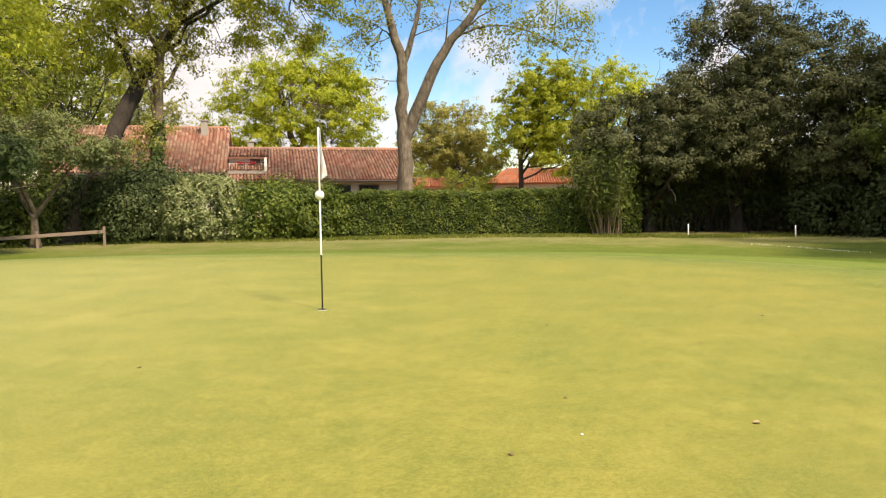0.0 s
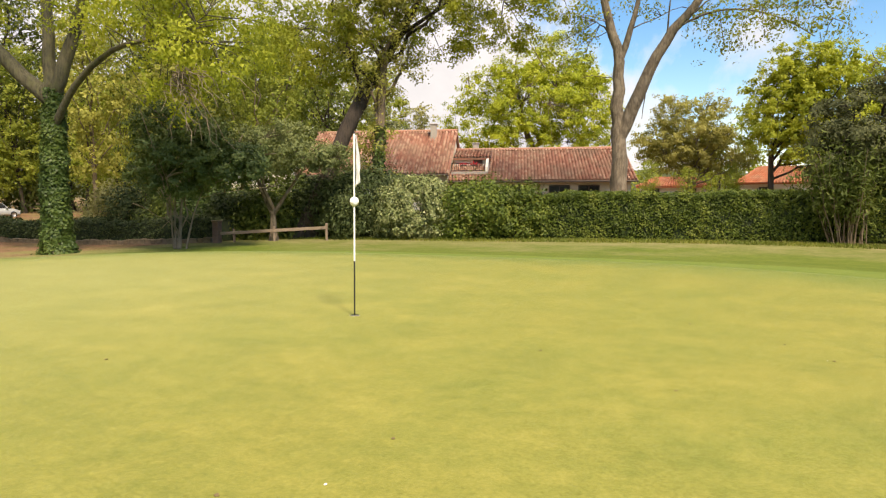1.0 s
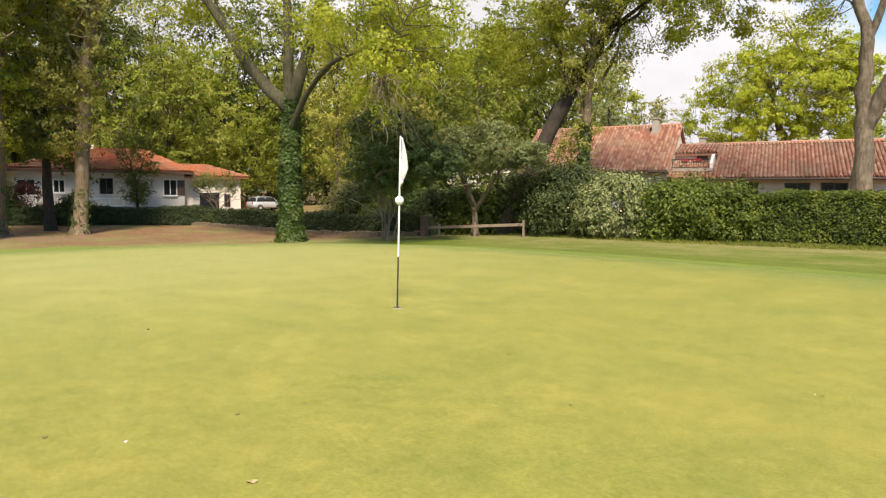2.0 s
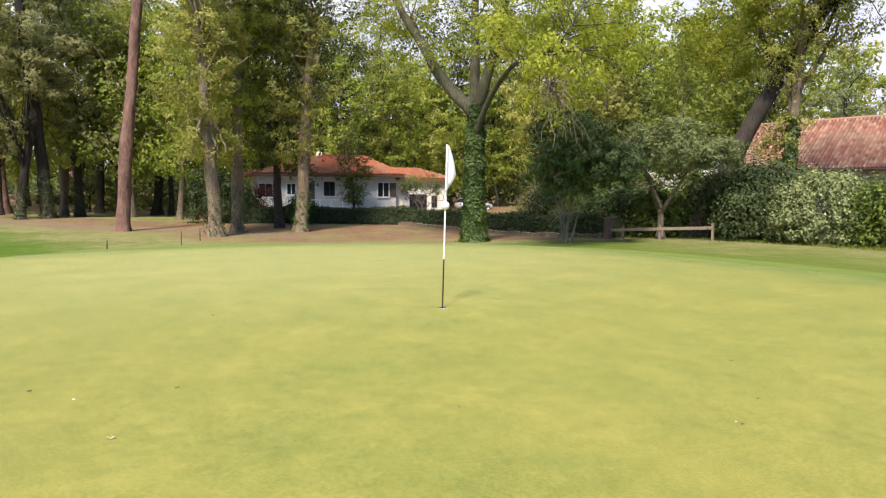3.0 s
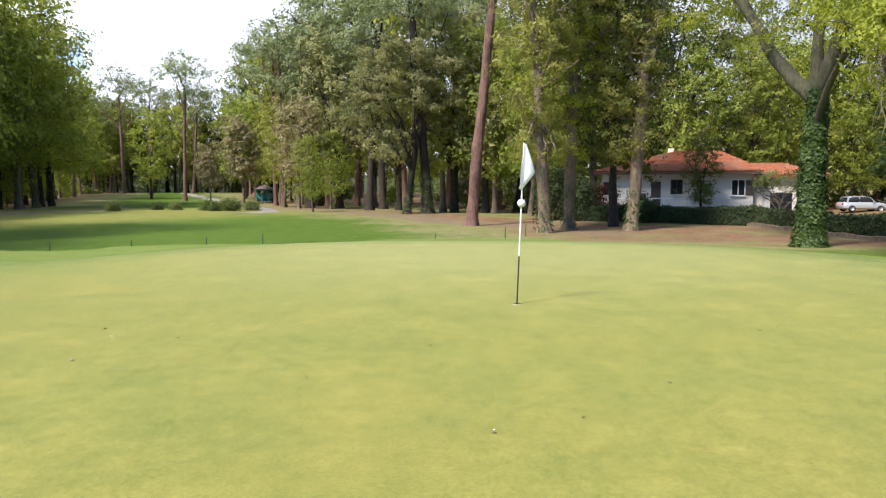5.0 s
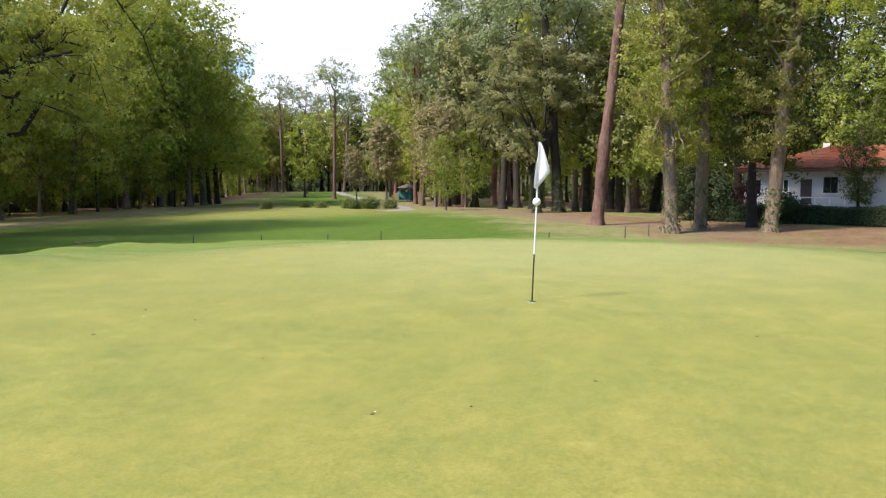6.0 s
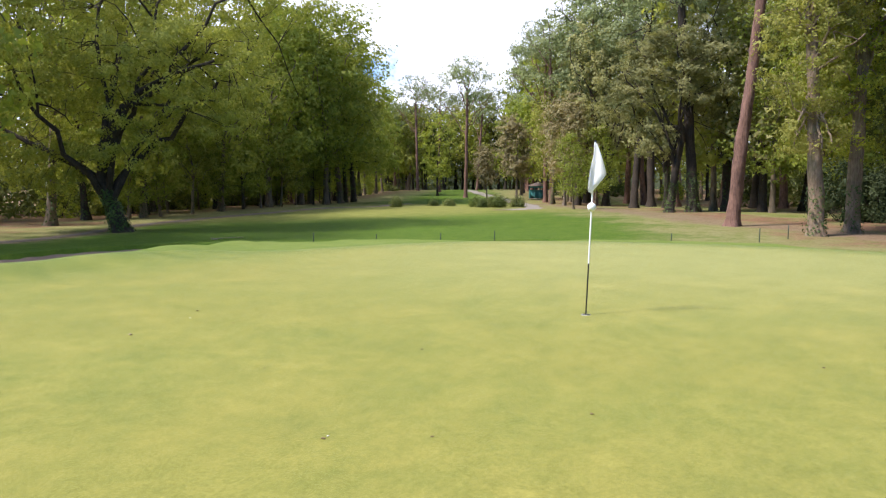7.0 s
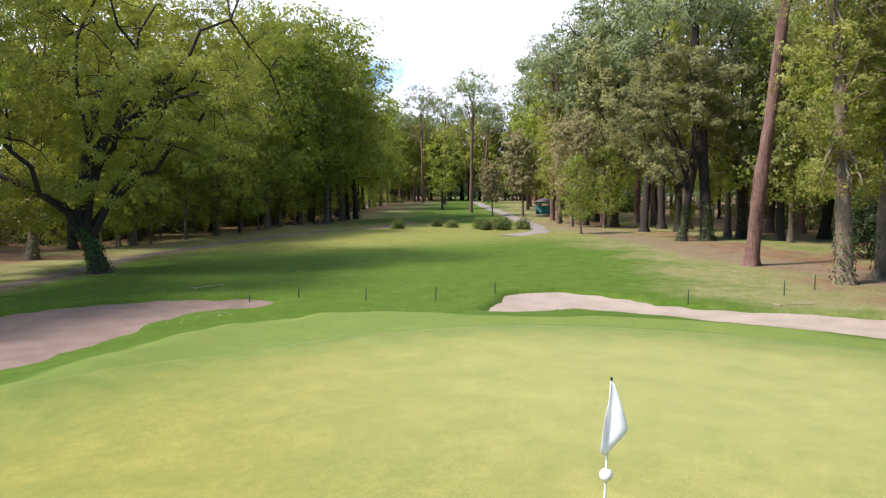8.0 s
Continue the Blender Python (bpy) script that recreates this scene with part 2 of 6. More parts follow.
BUNKER_EAST = [(-22.6, -1.4, 1.5), (-26.4, -0.5, 2.8), (-25.3, 4.8, 2.1), (-24.0, 9.2, 3.8), (-23.2, 13.0, 4.8)]
BUNKER_WEST = [(-18.9, -13.0, 1.6), (-16.2, -15.4, 2.5), (-13.0, -16.2, 3.6), (-9.5, -15.6, 4.6), (-4.5, -13.6, 5.4)]
RIDGE = [(4.5, -2.6, 0.0), (1.0, -3.2, 0.0), (-3.1, -3.6, 0.0), (-4.4, -4.0, 0.0), (-6.3, -4.8, 0.0), (-8.6, -5.6, 0.0), (-12.1, -7.0, 0.0), (-14.4, -6.4, 0.0)]
LIP = [(-17.3, 3.6, 0.0), (-17.5, 6.0, 0.0), (-17.3, 9.4, 0.0)]
APRON = [(-1.5, 0.2, 3.4), (-6.2, -0.6, 3.2), (-10.0, -1.4, 3.2), (-12.8, -1.2, 3.0), (-13.8, 3.0, 2.9), (-14.0, 10.0, 2.9)]


def bunker_sd(x, y, balls):
    """Distance to a chain of tapering links."""
    x, y = np.asarray(x, float), np.asarray(y, float)
    best = np.full(np.broadcast(x, y).shape, 99.0)
    for (ax, ay, ar), (bx, by, br) in zip(balls, balls[1:]):
        k = np.clip(((x - ax) * (bx - ax) + (y - ay) * (by - ay)) / ((bx - ax) ** 2 + (by - ay) ** 2), 0, 1)
        d = np.hypot(x - ax - k * (bx - ax), y - ay - k * (by - ay)) - (ar + k * (br - ar))
        h = np.clip(0.5 + 0.5 * (best - d) / 0.9, 0, 1)
        best = best * (1 - h) + d * h - 0.9 * h * (1 - h)
    return best + 0.12 * np.sin(x * 2.1 + y * 0.7) + 0.08 * np.sin(y * 3.3 - x)


def land(x, y, dug=True):
    """Height of the ground."""
    x, y = np.asarray(x, float), np.asarray(y, float)
    u = (x + 3.5) * -0.85 + (y - 7.0) * -0.53
    base = -0.5 - 0.68 * sstep(-12, 20, u) + 0.75 * sstep(36, 50, y)
    base = base + 0.55 * sstep(30, 62, -x) + 2.0 * sstep(85, 185, -x)
    base = base + 0.05 * np.sin(x * 0.31 + 1.0) * np.sin(y * 0.27)
    sd = green_sd(x, y)
    k = sstep(-3.0, 9.8, sd)
    top = 0.03 * np.sin(x * 0.35) * np.cos(y * 0.3)
    z = top * (1 - k) + base * k
    bank = bunker_sd(x, y, APRON)
    z = np.maximum(z, -0.06 - 0.023 * np.clip(-x - 5, 0, 12) - 1.5 * sstep(-0.4, 4.4, bank))
    z = z + (0.25 + 0.08 * sstep(-4, 1, x)) * np.exp(-(bunker_sd(x, y, RIDGE) / 1.35) ** 2)
    z = z + 0.13 * np.exp(-(bunker_sd(x, y, LIP) / 1.2) ** 2)
    if dug:
        for balls, deep in ((BUNKER_EAST, 0.45), (BUNKER_WEST, 0.5)):
            z = z - deep * sstep(0.1, -0.5 if deep < 0.9 else -0.8, bunker_sd(x, y, balls))
    return z


def zland(x, y):
    return float(land(x, y))


def mesh_from(name, verts, faces, mats=(), smooth=False):
    me = bpy.data.meshes.new(name)
    verts = np.asarray(verts, dtype=np.float32).reshape(-1, 3)
    if isinstance(faces, np.ndarray):
        k = faces.shape[1]
        me.vertices.add(len(verts))
        me.vertices.foreach_set("co", verts.ravel())
        me.loops.add(faces.size)
        me.loops.foreach_set("vertex_index", faces.ravel().astype(np.int32))
        me.polygons.add(len(faces))
        me.polygons.foreach_set("loop_start", np.arange(0, faces.size, k, dtype=np.int32))
        me.polygons.foreach_set("loop_total", np.full(len(faces), k, dtype=np.int32))
        me.update(calc_edges=True)
    else:
        me.from_pydata([tuple(map(float, v)) for v in verts], [], faces)
        me.update()
    for m in mats:
        me.materials.append(m)
    if smooth:
        me.polygons.foreach_set("use_smooth", np.ones(len(me.polygons), dtype=bool))
    return me


def mpart(name, me, parent=None, label=""):
    """A mesh as one object, under a thing or a part."""
    ob = new(name, me)
    if parent is not None:
        ob.parent = parent
    if label:
        ob["label"] = label
    return ob


def part(name, bm, material, parent=None, label="", smooth=False):
    me = bpy.data.meshes.new(name)
    bm.to_mesh(me)
    bm.free()
    me.materials.append(material)
    if smooth:
        me.polygons.foreach_set("use_smooth", np.ones(len(me.polygons), dtype=bool))
    return mpart(name, me, parent, label)


def thing(name, x, y, z, turn=0.0, label="", category="", group="", kind=""):
    e = new(name)
    e.matrix_basis = pose(x, y, z, 0, 0, turn)
    return tagged(e, label, category, group, kind)


def box(bm, x0, x1, y0, y1, z0, z1, bevel=0.0):
    r = bmesh.ops.create_cube(bm, size=1.0, matrix=Matrix.LocRotScale(((x0 + x1) / 2, (y0 + y1) / 2, (z0 + z1) / 2), None, (x1 - x0, y1 - y0, z1 - z0)))
    if bevel:
        es = list({e for v in r["verts"] for e in v.link_edges})
        bmesh.ops.bevel(bm, geom=es, offset=bevel, segments=1, affect="EDGES")
    return bm


def boxes(*rows, bevel=0.0):
    bm = bmesh.new()
    for r in rows:
        box(bm, *r, bevel=bevel)
    return bm


def tube(path, radii, sides=7):
    """Verts and quads of a tapering tube along a line of points."""
    path, radii = np.asarray(path, float), np.asarray(radii, float)
    tan = np.gradient(path, axis=0)
    tan /= np.linalg.norm(tan, axis=1, keepdims=True) + 1e-9
    ref = np.where(np.abs(tan[:, 2:3]) > 0.9, [[1.0, 0, 0]], [[0, 0, 1.0]])
    a = np.cross(tan, ref)
    a /= np.linalg.norm(a, axis=1, keepdims=True) + 1e-9
    for i in range(1, len(a)):
        v = a[i - 1] - tan[i] * (a[i - 1] @ tan[i])
        a[i] = v / (np.linalg.norm(v) + 1e-9)
    b = np.cross(tan, a)
    th = np.linspace(0, 2 * np.pi, sides, endpoint=False)
    ring = np.cos(th)[None, :, None] * a[:, None, :] + np.sin(th)[None, :, None] * b[:, None, :]
    v = (path[:, None, :] + ring * radii[:, None, None]).reshape(-1, 3)
    i, j = np.meshgrid(np.arange(len(path) - 1), np.arange(sides), indexing="ij")
    i, j = i.ravel(), j.ravel()
    j2 = (j + 1) % sides
    f = np.stack([i * sides + j, i * sides + j2, (i + 1) * sides + j2, (i + 1) * sides + j], 1)
    return v, f


class Gather:
    """Collects tubes into one mesh."""

    def __init__(self):
        self.v, self.f, self.n = [], [], 0

    def add(self, v, f):
        self.v.append(v)
        self.f.append(f + self.n)
        self.n += len(v)

    def mesh(self, name, mat, smooth=True):
        return mesh_from(name, np.concatenate(self.v), np.concatenate(self.f), [mat], smooth)


def leaf_quads(rng, centres, size, flat=0.0, long=1.5, out=None):
    """Small pointed leaves, three corners each, at the given points, facing all ways (flat: rather upwards; out: rather that way)."""
    n = len(centres)
    a = rng.normal(size=(n, 3))
    if out is not None:
        out = out / (np.linalg.norm(out, axis=1, keepdims=True) + 1e-9) + rng.normal(size=(n, 3)) * 0.33
        out /= np.linalg.norm(out, axis=1, keepdims=True) + 1e-9
        a -= out * (a * out).sum(1, keepdims=True)
        a /= np.linalg.norm(a, axis=1, keepdims=True) + 1e-9
        b = np.cross(out, a)
        s = size * rng.uniform(0.6, 1.35, (n, 1))
        v = np.stack([centres - a * s * 0.5, centres + b * s / long * 0.55 + a * s * 0.08, centres + a * s * 0.5], 1)
        return v.reshape(-1, 3), np.arange(3 * n).reshape(-1, 3)
    a[:, 2] *= 1 - 0.75 * flat
    a /= np.linalg.norm(a, axis=1, keepdims=True)
    r = rng.normal(size=(n, 3))
    r[:, 2] *= 1 - 0.75 * flat
    b = np.cross(a, r)
    b = np.cross(b, a) if flat else b
    b /= np.linalg.norm(b, axis=1, keepdims=True) + 1e-9
    s = size * rng.uniform(0.6, 1.35, (n, 1))
    w = s / long
    v = np.stack([centres - a * s * 0.5, centres + b * w * 0.55 + a * s * 0.08, centres + a * s * 0.5], 1)
    return v.reshape(-1, 3), np.arange(3 * n).reshape(-1, 3)


def in_lobes(rng, lobes, n, inner=0.35):
    """Points inside a crown made of ellipsoids, thicker towards its outside."""
    vol = np.array([l[3] * l[4] * l[5] for l in lobes]) ** 0.75
    pick = rng.choice(len(lobes), n, p=vol / vol.sum())
    L = np.array(lobes, float)[pick]
    d = rng.normal(size=(n, 3))
    d /= np.linalg.norm(d, axis=1, keepdims=True)
    r = (inner + (1 - inner) * rng.uniform(0, 1, (n, 1)) ** 0.6)
    return L[:, :3] + d * r * L[:, 3:]


def curve(p0, p1, sag, steps, rng, wob):
    k = np.linspace(0, 1, steps)[:, None]
    mid = (np.asarray(p0) + np.asarray(p1)) / 2 + np.array([0, 0, sag])
    c = (1 - k) ** 2 * p0 + 2 * k * (1 - k) * mid + k ** 2 * p1
    w = rng.normal(size=(steps, 3)) * wob
    w[0] = w[-1] = 0
    return c + w


def tree(name, label, x, y, lobes, leaf, bark, trunk_r, fork, leaves=9000, size=0.26, clumps=140, spread=0.75, limbs=9,
         lean=(0, 0), seed=1, ivy=0.0, ivy_to=0.0, flat=0.0, group="", z=None, limb_k=0.42, forks=None, category="tree", twig=True, long=1.5, stems=(), layer=0.6, sprays=7):
    """A tree: trunk with a flared foot, limbs, twigs, and a crown of clumped leaves. lobes: dx, dy, z, rx, ry, rz above the foot."""
    rng = np.random.default_rng(seed)
    z = zland(x, y) if z is None else z
    top = thing(name, x, y, z, 0, label, category, group)
    lobes = [tuple(map(float, l)) for l in lobes]
    leaves, size, long = (int(leaves * 2.1), size * 0.80, long * 0.72) if twig else (int(leaves * 1.6), size * 0.93, long * 0.72)
    g = Gather()
    # trunk
    n, sides = (max(6, int(fork / 0.4)), 18) if twig else (max(6, int(fork / 0.9)), 10)
    k = np.linspace(0, 1, n)
    path = np.stack([lean[0] * k ** 1.2, lean[1] * k ** 1.2, -0.25 + (fork + 0.25) * k], 1)
    path[1:, :2] += np.cumsum(rng.normal(size=(n - 1, 2)) * 0.035 * trunk_r * 4 / n ** 0.5, axis=0)
    rad = trunk_r * (1 - 0.38 * k) * (1 + 0.55 * np.exp(-k * fork / 0.45))
    tv, tf = tube(path, rad, sides)
    # lumps along the trunk and roots that spread at its foot
    mid, tt, tz = np.repeat(path, sides, axis=0), np.tile(np.linspace(0, 2 * np.pi, sides, endpoint=False), n), np.repeat(path[:, 2], sides)
    ph = np.random.default_rng(seed + 5).uniform(0, 6.28, 6)
    lump = 1 + 0.06 * np.sin(2 * tt + ph[0] + tz * 0.7) + 0.05 * np.sin(3 * tt + ph[1] - tz * 1.3) + 0.04 * np.sin(5 * tt + ph[2] + tz * 2.9)
    lump += 0.26 * np.exp(-np.maximum(tz, 0) / 0.45) * np.sin(4 * tt + ph[3] + 0.6 * np.sin(tt + ph[4]))
    tv = mid + (tv - mid) * lump[:, None] + np.random.default_rng(seed + 6).normal(size=tv.shape) * trunk_r * 0.03
    tg = Gather()
    tg.add(tv, tf)
    # limbs
    tips = in_lobes(rng, lobes, limbs, 0.72)
    tips = tips[np.argsort(tips[:, 2])]
    joints = [path[-1][None]]
    for q, tip in enumerate(tips):
        s = 1.0 if q >= limbs - 3 or forks else 0.6 + 0.4 * q / max(1, limbs - 1)
        at = path[min(n - 1, int(s * (n - 1)))]
        length = np.linalg.norm(tip - at)
        c = curve(at, tip, length * rng.uniform(-0.05, 0.14), 9, rng, length * 0.022)
        r0 = trunk_r * limb_k * rng.uniform(0.75, 1.15)
        g.add(*tube(c, np.linspace(r0, 0.03 + r0 * 0.12, 9), 7 if twig else 5))
        joints.append(c[2:])
        for _ in range(3 if twig else 1):
            m0 = rng.integers(3, 8)
            tip2 = c[m0] + rng.normal(size=3) * length * 0.22 + np.array([0, 0, length * 0.06])
            c2 = curve(c[m0], tip2, length * 0.04, 5, rng, length * 0.015)
            g.add(*tube(c2, np.linspace(r0 * 0.38, 0.02, 5), 5 if twig else 4))
            joints.append(c2[1:])
    for pts, r0, r1 in stems:
        pts = np.array(pts, float)
        d = np.concatenate([[0], np.cumsum(np.linalg.norm(np.diff(pts, axis=0), axis=1))])
        s = np.linspace(0, d[-1], max(6, int(d[-1] / 0.7)))
        c = np.stack([np.interp(s, d, pts[:, a]) for a in range(3)], 1)
        for _ in range(3):
            c[1:-1] = (c[:-2] + c[2:] + 2 * c[1:-1]) / 4
        c[1:-1] += rng.normal(size=(len(s) - 2, 3)) * r1 * 0.3
        g.add(*tube(c, np.linspace(r0, r1, len(s)), 9))
        joints.append(c[2:])
        for q in range(len(s) // 3, len(s) - 1, 2):
            way = c[q + 1] - c[q]
            way /= np.linalg.norm(way)
            tip2 = c[q] + (way * 0.8 + rng.normal(size=3) * 0.55) * rng.uniform(1.2, 2.6)
            c2 = curve(c[q], tip2, 0.15, 6, rng, 0.04)
            g.add(*tube(c2, np.linspace(r1 * 0.5, 0.015, 6), 5))
            joints.append(c2[1:])
    J = np.concatenate(joints)
    # clumps of leaves, each on a twig
    C = in_lobes(rng, lobes, clumps)
    if twig:
        near = ((C[:, None, :] - J[None]) ** 2).sum(2).argmin(1)
        for q in range(0, clumps, 2):
            g.add(*tube(curve(J[near[q]], C[q], 0.1, 4, rng, 0.05), [0.035, 0.025, 0.02, 0.012], 3))
    # every clump is a spray of smaller tufts, flatter than wide
    weight = rng.uniform(0.4, 1.6, clumps * sprays)
    wide = spread * rng.uniform(0.65, 1.25, (clumps, 1)).repeat(sprays, axis=0)
    tuft_at = C.repeat(sprays, axis=0) + np.clip(rng.normal(size=(clumps * sprays, 3)), -1.9, 1.9) * wide * np.array([1, 1, layer])
    pick = rng.choice(clumps * sprays, leaves, p=weight / weight.sum())
    pts = tuft_at[pick] + np.clip(rng.normal(size=(leaves, 3)), -2, 2) * np.array([1, 1, 0.7]) * spread * 0.36
    facing = (tuft_at[pick] - C[pick // sprays]) / spread * 0.9 + (pts - tuft_at[pick]) / spread * 1.3 + (pts - pts.mean(0)) * 0.12 + np.array([0, 0, 0.75])
    trunk = mpart("trunk", tg.mesh("trunk", bark), top)
    mpart("branchwork", g.mesh("branchwork", bark), top)
    v, f = leaf_quads(rng, pts, size, flat, long, facing)
    mpart("crown", mesh_from("crown", v, f, [leaf]), top)
    if ivy:
        m = int(ivy)
        kk = rng.uniform(0, min(1, (ivy_to or fork) / fork), m)
        pos = np.stack([np.interp(kk, k, path[:, a]) for a in range(3)], 1)
        rr = np.interp(kk, k, rad)
        th = rng.uniform(0, 2 * np.pi, m)
        hz = pos[:, 2]
        shag = 0.5 + 0.5 * np.sin(hz * 3.1 + 2 * np.sin(th + ph[0]) + ph[1]) * np.sin(2 * th + hz * 1.7 + ph[2])
        off = rr * rng.uniform(0.98, 1.14, m) + (0.03 + 0.30 * rr * shag) * rng.uniform(0, 1, m) ** 0.7 + rng.exponential(0.035, m)
        pos[:, 0] += np.cos(th) * off
        pos[:, 1] += np.sin(th) * off
        outward = np.stack([np.cos(th), np.sin(th), np.full(m, 0.35)], 1)
        v, f = leaf_quads(rng, pos, 0.14, 0.0, 0.8, outward + np.stack([np.cos(th * 3 + hz * 4), np.sin(th * 2 - hz * 5), np.cos(hz * 6)], 1) * 0.35)
        mpart("ivy", mesh_from("ivy", v, f, [LEAF_IVY]), trunk, "dark glossy ivy climbing the trunk")
    return top


# ---------- ground ----------
def steps(*rows):
    out = []
    for a, b, s in rows:
        out += list(np.arange(a, b - 1e-6, s))
    return np.array(out)


WOOD_EAST = ([-400, -300, -170, -123, -91, -74, -52, -42, -31, -27, -22, -18, 400], [-165, -118, -57, -37, -21, -9, 3, 8.7, 13.0, 21, 31, 35, 36])
WOOD_WEST = ([-400, -300, -170, -100, -60, -40, -23, -10, 400], [-205, -152, -89, -64, -49, -46, -39, -36, -30])


def wood_sd(x, y):
    return np.maximum(y - np.interp(x, *WOOD_EAST), np.interp(x, *WOOD_WEST) - y)


def ground_material():
    m, n, l, b = nodes_of("grass ground")

    def attr(k):
        a = n.new("ShaderNodeAttribute")
        a.attribute_name = k
        return a.outputs["Fac"]
    fine = noise_node(n, l, 5.0, 10, 0.78)
    mid = noise_node(n, l, 0.9, 5, 0.6)
    big = noise_node(n, l, 0.16, 4, 0.55)
    fair = mix(n, l, 0.5, ramp(n, l, fine, [(0.39, (0.034, 0.072, 0.006)), (0.61, (0.090, 0.150, 0.014))]),
               ramp(n, l, mid, [(0.32, (0.046, 0.096, 0.008)), (0.68, (0.100, 0.145, 0.018))]))
    dry = mix(n, l, 0.5, ramp(n, l, fine, [(0.39, (0.106, 0.114, 0.033)), (0.61, (0.249, 0.236, 0.097))]),
              ramp(n, l, mid, [(0.35, (0.129, 0.146, 0.033)), (0.65, (0.243, 0.210, 0.104))]))
    litter = mix(n, l, 0.5, ramp(n, l, fine, [(0.39, (0.085, 0.046, 0.028)), (0.61, (0.29, 0.160, 0.098))]),
                 ramp(n, l, mid, [(0.36, (0.075, 0.084, 0.022)), (0.5, (0.18, 0.112, 0.060)), (0.64, (0.20, 0.105, 0.068))]))
    # wood edge, made uneven by noise
    e = n.new("ShaderNodeMath")
    e.operation = "MULTIPLY_ADD"
    l.new(big, e.inputs[0])
    e.inputs[1].default_value = 18.0
    l.new(attr("wood"), e.inputs[2])
    e2 = n.new("ShaderNodeMath")
    e2.operation = "MULTIPLY_ADD"
    l.new(mid, e2.inputs[0])
    e2.inputs[1].default_value = 5.0
    l.new(e.outputs[0], e2.inputs[2])

    def band(a, z):
        r = n.new("ShaderNodeMapRange")
        r.interpolation_type = "SMOOTHSTEP"
        r.inputs["From Min"].default_value, r.inputs["From Max"].default_value = a, z
        l.new(e2.outputs[0], r.inputs["Value"])
        return r.outputs[0]
    semi = mix(n, l, 0.5, ramp(n, l, fine, [(0.39, (0.115, 0.130, 0.026)), (0.61, (0.24, 0.235, 0.062))]), ramp(n, l, mid, [(0.35, (0.130, 0.148, 0.028)), (0.65, (0.24, 0.222, 0.062))]))
    fair = mix(n, l, attr("unmown"), fair, semi)
    c = mix(n, l, band(-1.0, 8.0), fair, dry)
    litter = mix(n, l, ramp(n, l, noise_node(n, l, 0.3, 4, 0.6), [(0.46, (0, 0, 0)), (0.62, (0.75, 0.75, 0.75))]), litter, dry)
    c = mix(n, l, band(8.5, 15.0), c, litter)
    # worn earth along the ways, its edge broken by noise
    w = n.new("ShaderNodeMath")
    w.operation = "MULTIPLY_ADD"
    l.new(mid, w.inputs[0])
    w.inputs[1].default_value = 1.6
    l.new(attr("worn"), w.inputs[2])
    wr = n.new("ShaderNodeMapRange")
    wr.interpolation_type = "SMOOTHSTEP"
    wr.inputs["From Min"].default_value, wr.inputs["From Max"].default_value, wr.inputs["To Max"].default_value = 1.0, 1.75, 0.85
    l.new(w.outputs[0], wr.inputs["Value"])
    c = mix(n, l, wr.outputs[0], c, mix(n, l, 0.5, ramp(n, l, fine, [(0.39, (0.115, 0.073, 0.045)), (0.61, (0.270, 0.180, 0.115))]), ramp(n, l, mid, [(0.35, (0.15, 0.105, 0.068)), (0.65, (0.20, 0.16, 0.10))])))
    # the mown collar round the green
    r = n.new("ShaderNodeMapRange")
    r.interpolation_type = "SMOOTHSTEP"
    r.inputs["From Min"].default_value, r.inputs["From Max"].default_value = 0.5, -0.3
    l.new(attr("edge"), r.inputs["Value"])
    collar = mix(n, l, 0.5, ramp(n, l, fine, [(0.3, (0.100, 0.150, 0.028)), (0.7, (0.170, 0.215, 0.045))]),
                 ramp(n, l, mid, [(0.3, (0.108, 0.160, 0.031)), (0.7, (0.172, 0.206, 0.046))]))
    c = mix(n, l, r.outputs[0], c, collar)
    l.new(c, b.inputs["Base Color"])
    b.inputs["Roughness"].default_value = 0.95
    b.inputs["Specular IOR Level"].default_value = 0.12
    bump(n, l, b, fine, 0.7, 0.05)
    return m


def sheet(name, xs, ys, height, mat):
    X, Y = np.meshgrid(xs, ys, indexing="ij")
    Z = height(X, Y)
    v = np.stack([X, Y, Z], -1).reshape(-1, 3)
    i, j = np.meshgrid(np.arange(len(xs) - 1), np.arange(len(ys) - 1), indexing="ij")
    i, j = i.ravel(), j.ravel()
    w = len(ys)
    f = np.stack([i * w + j, (i + 1) * w + j, (i + 1) * w + j + 1, i * w + j + 1], 1)
    return mesh_from(name, v, f, [mat], True), X, Y


gx = np.concatenate([steps((-1500, -400, 110), (-400, -220, 18), (-220, -108, 4), (-108, -60, 1.6), (-60, -31, 1.0), (-31, -5, 0.26), (-5, 14, 0.6), (14, 60, 3), (60, 300, 30), (300, 1501, 120))])
gy = np.concatenate([steps((-1500, -300, 120), (-300, -120, 18), (-120, -60, 3.0), (-60, -24, 1.0), (-24, 17, 0.26), (17, 40, 0.7), (40, 110, 3.5), (110, 300, 25), (300, 1501, 120))])
ground_me, GX, GY = sheet("ground", gx, gy, land, ground_material())
GR = np.hypot(GX + 3.0, GY - 7.0) + 3.0 * np.sin(GX * 0.11) + 2.0 * np.sin(GY * 0.17)


def near_line(x, y, pts):
    """Distance to a line of points."""
    return bunker_sd(x, y, [(*p, 0.0) for p in pts])


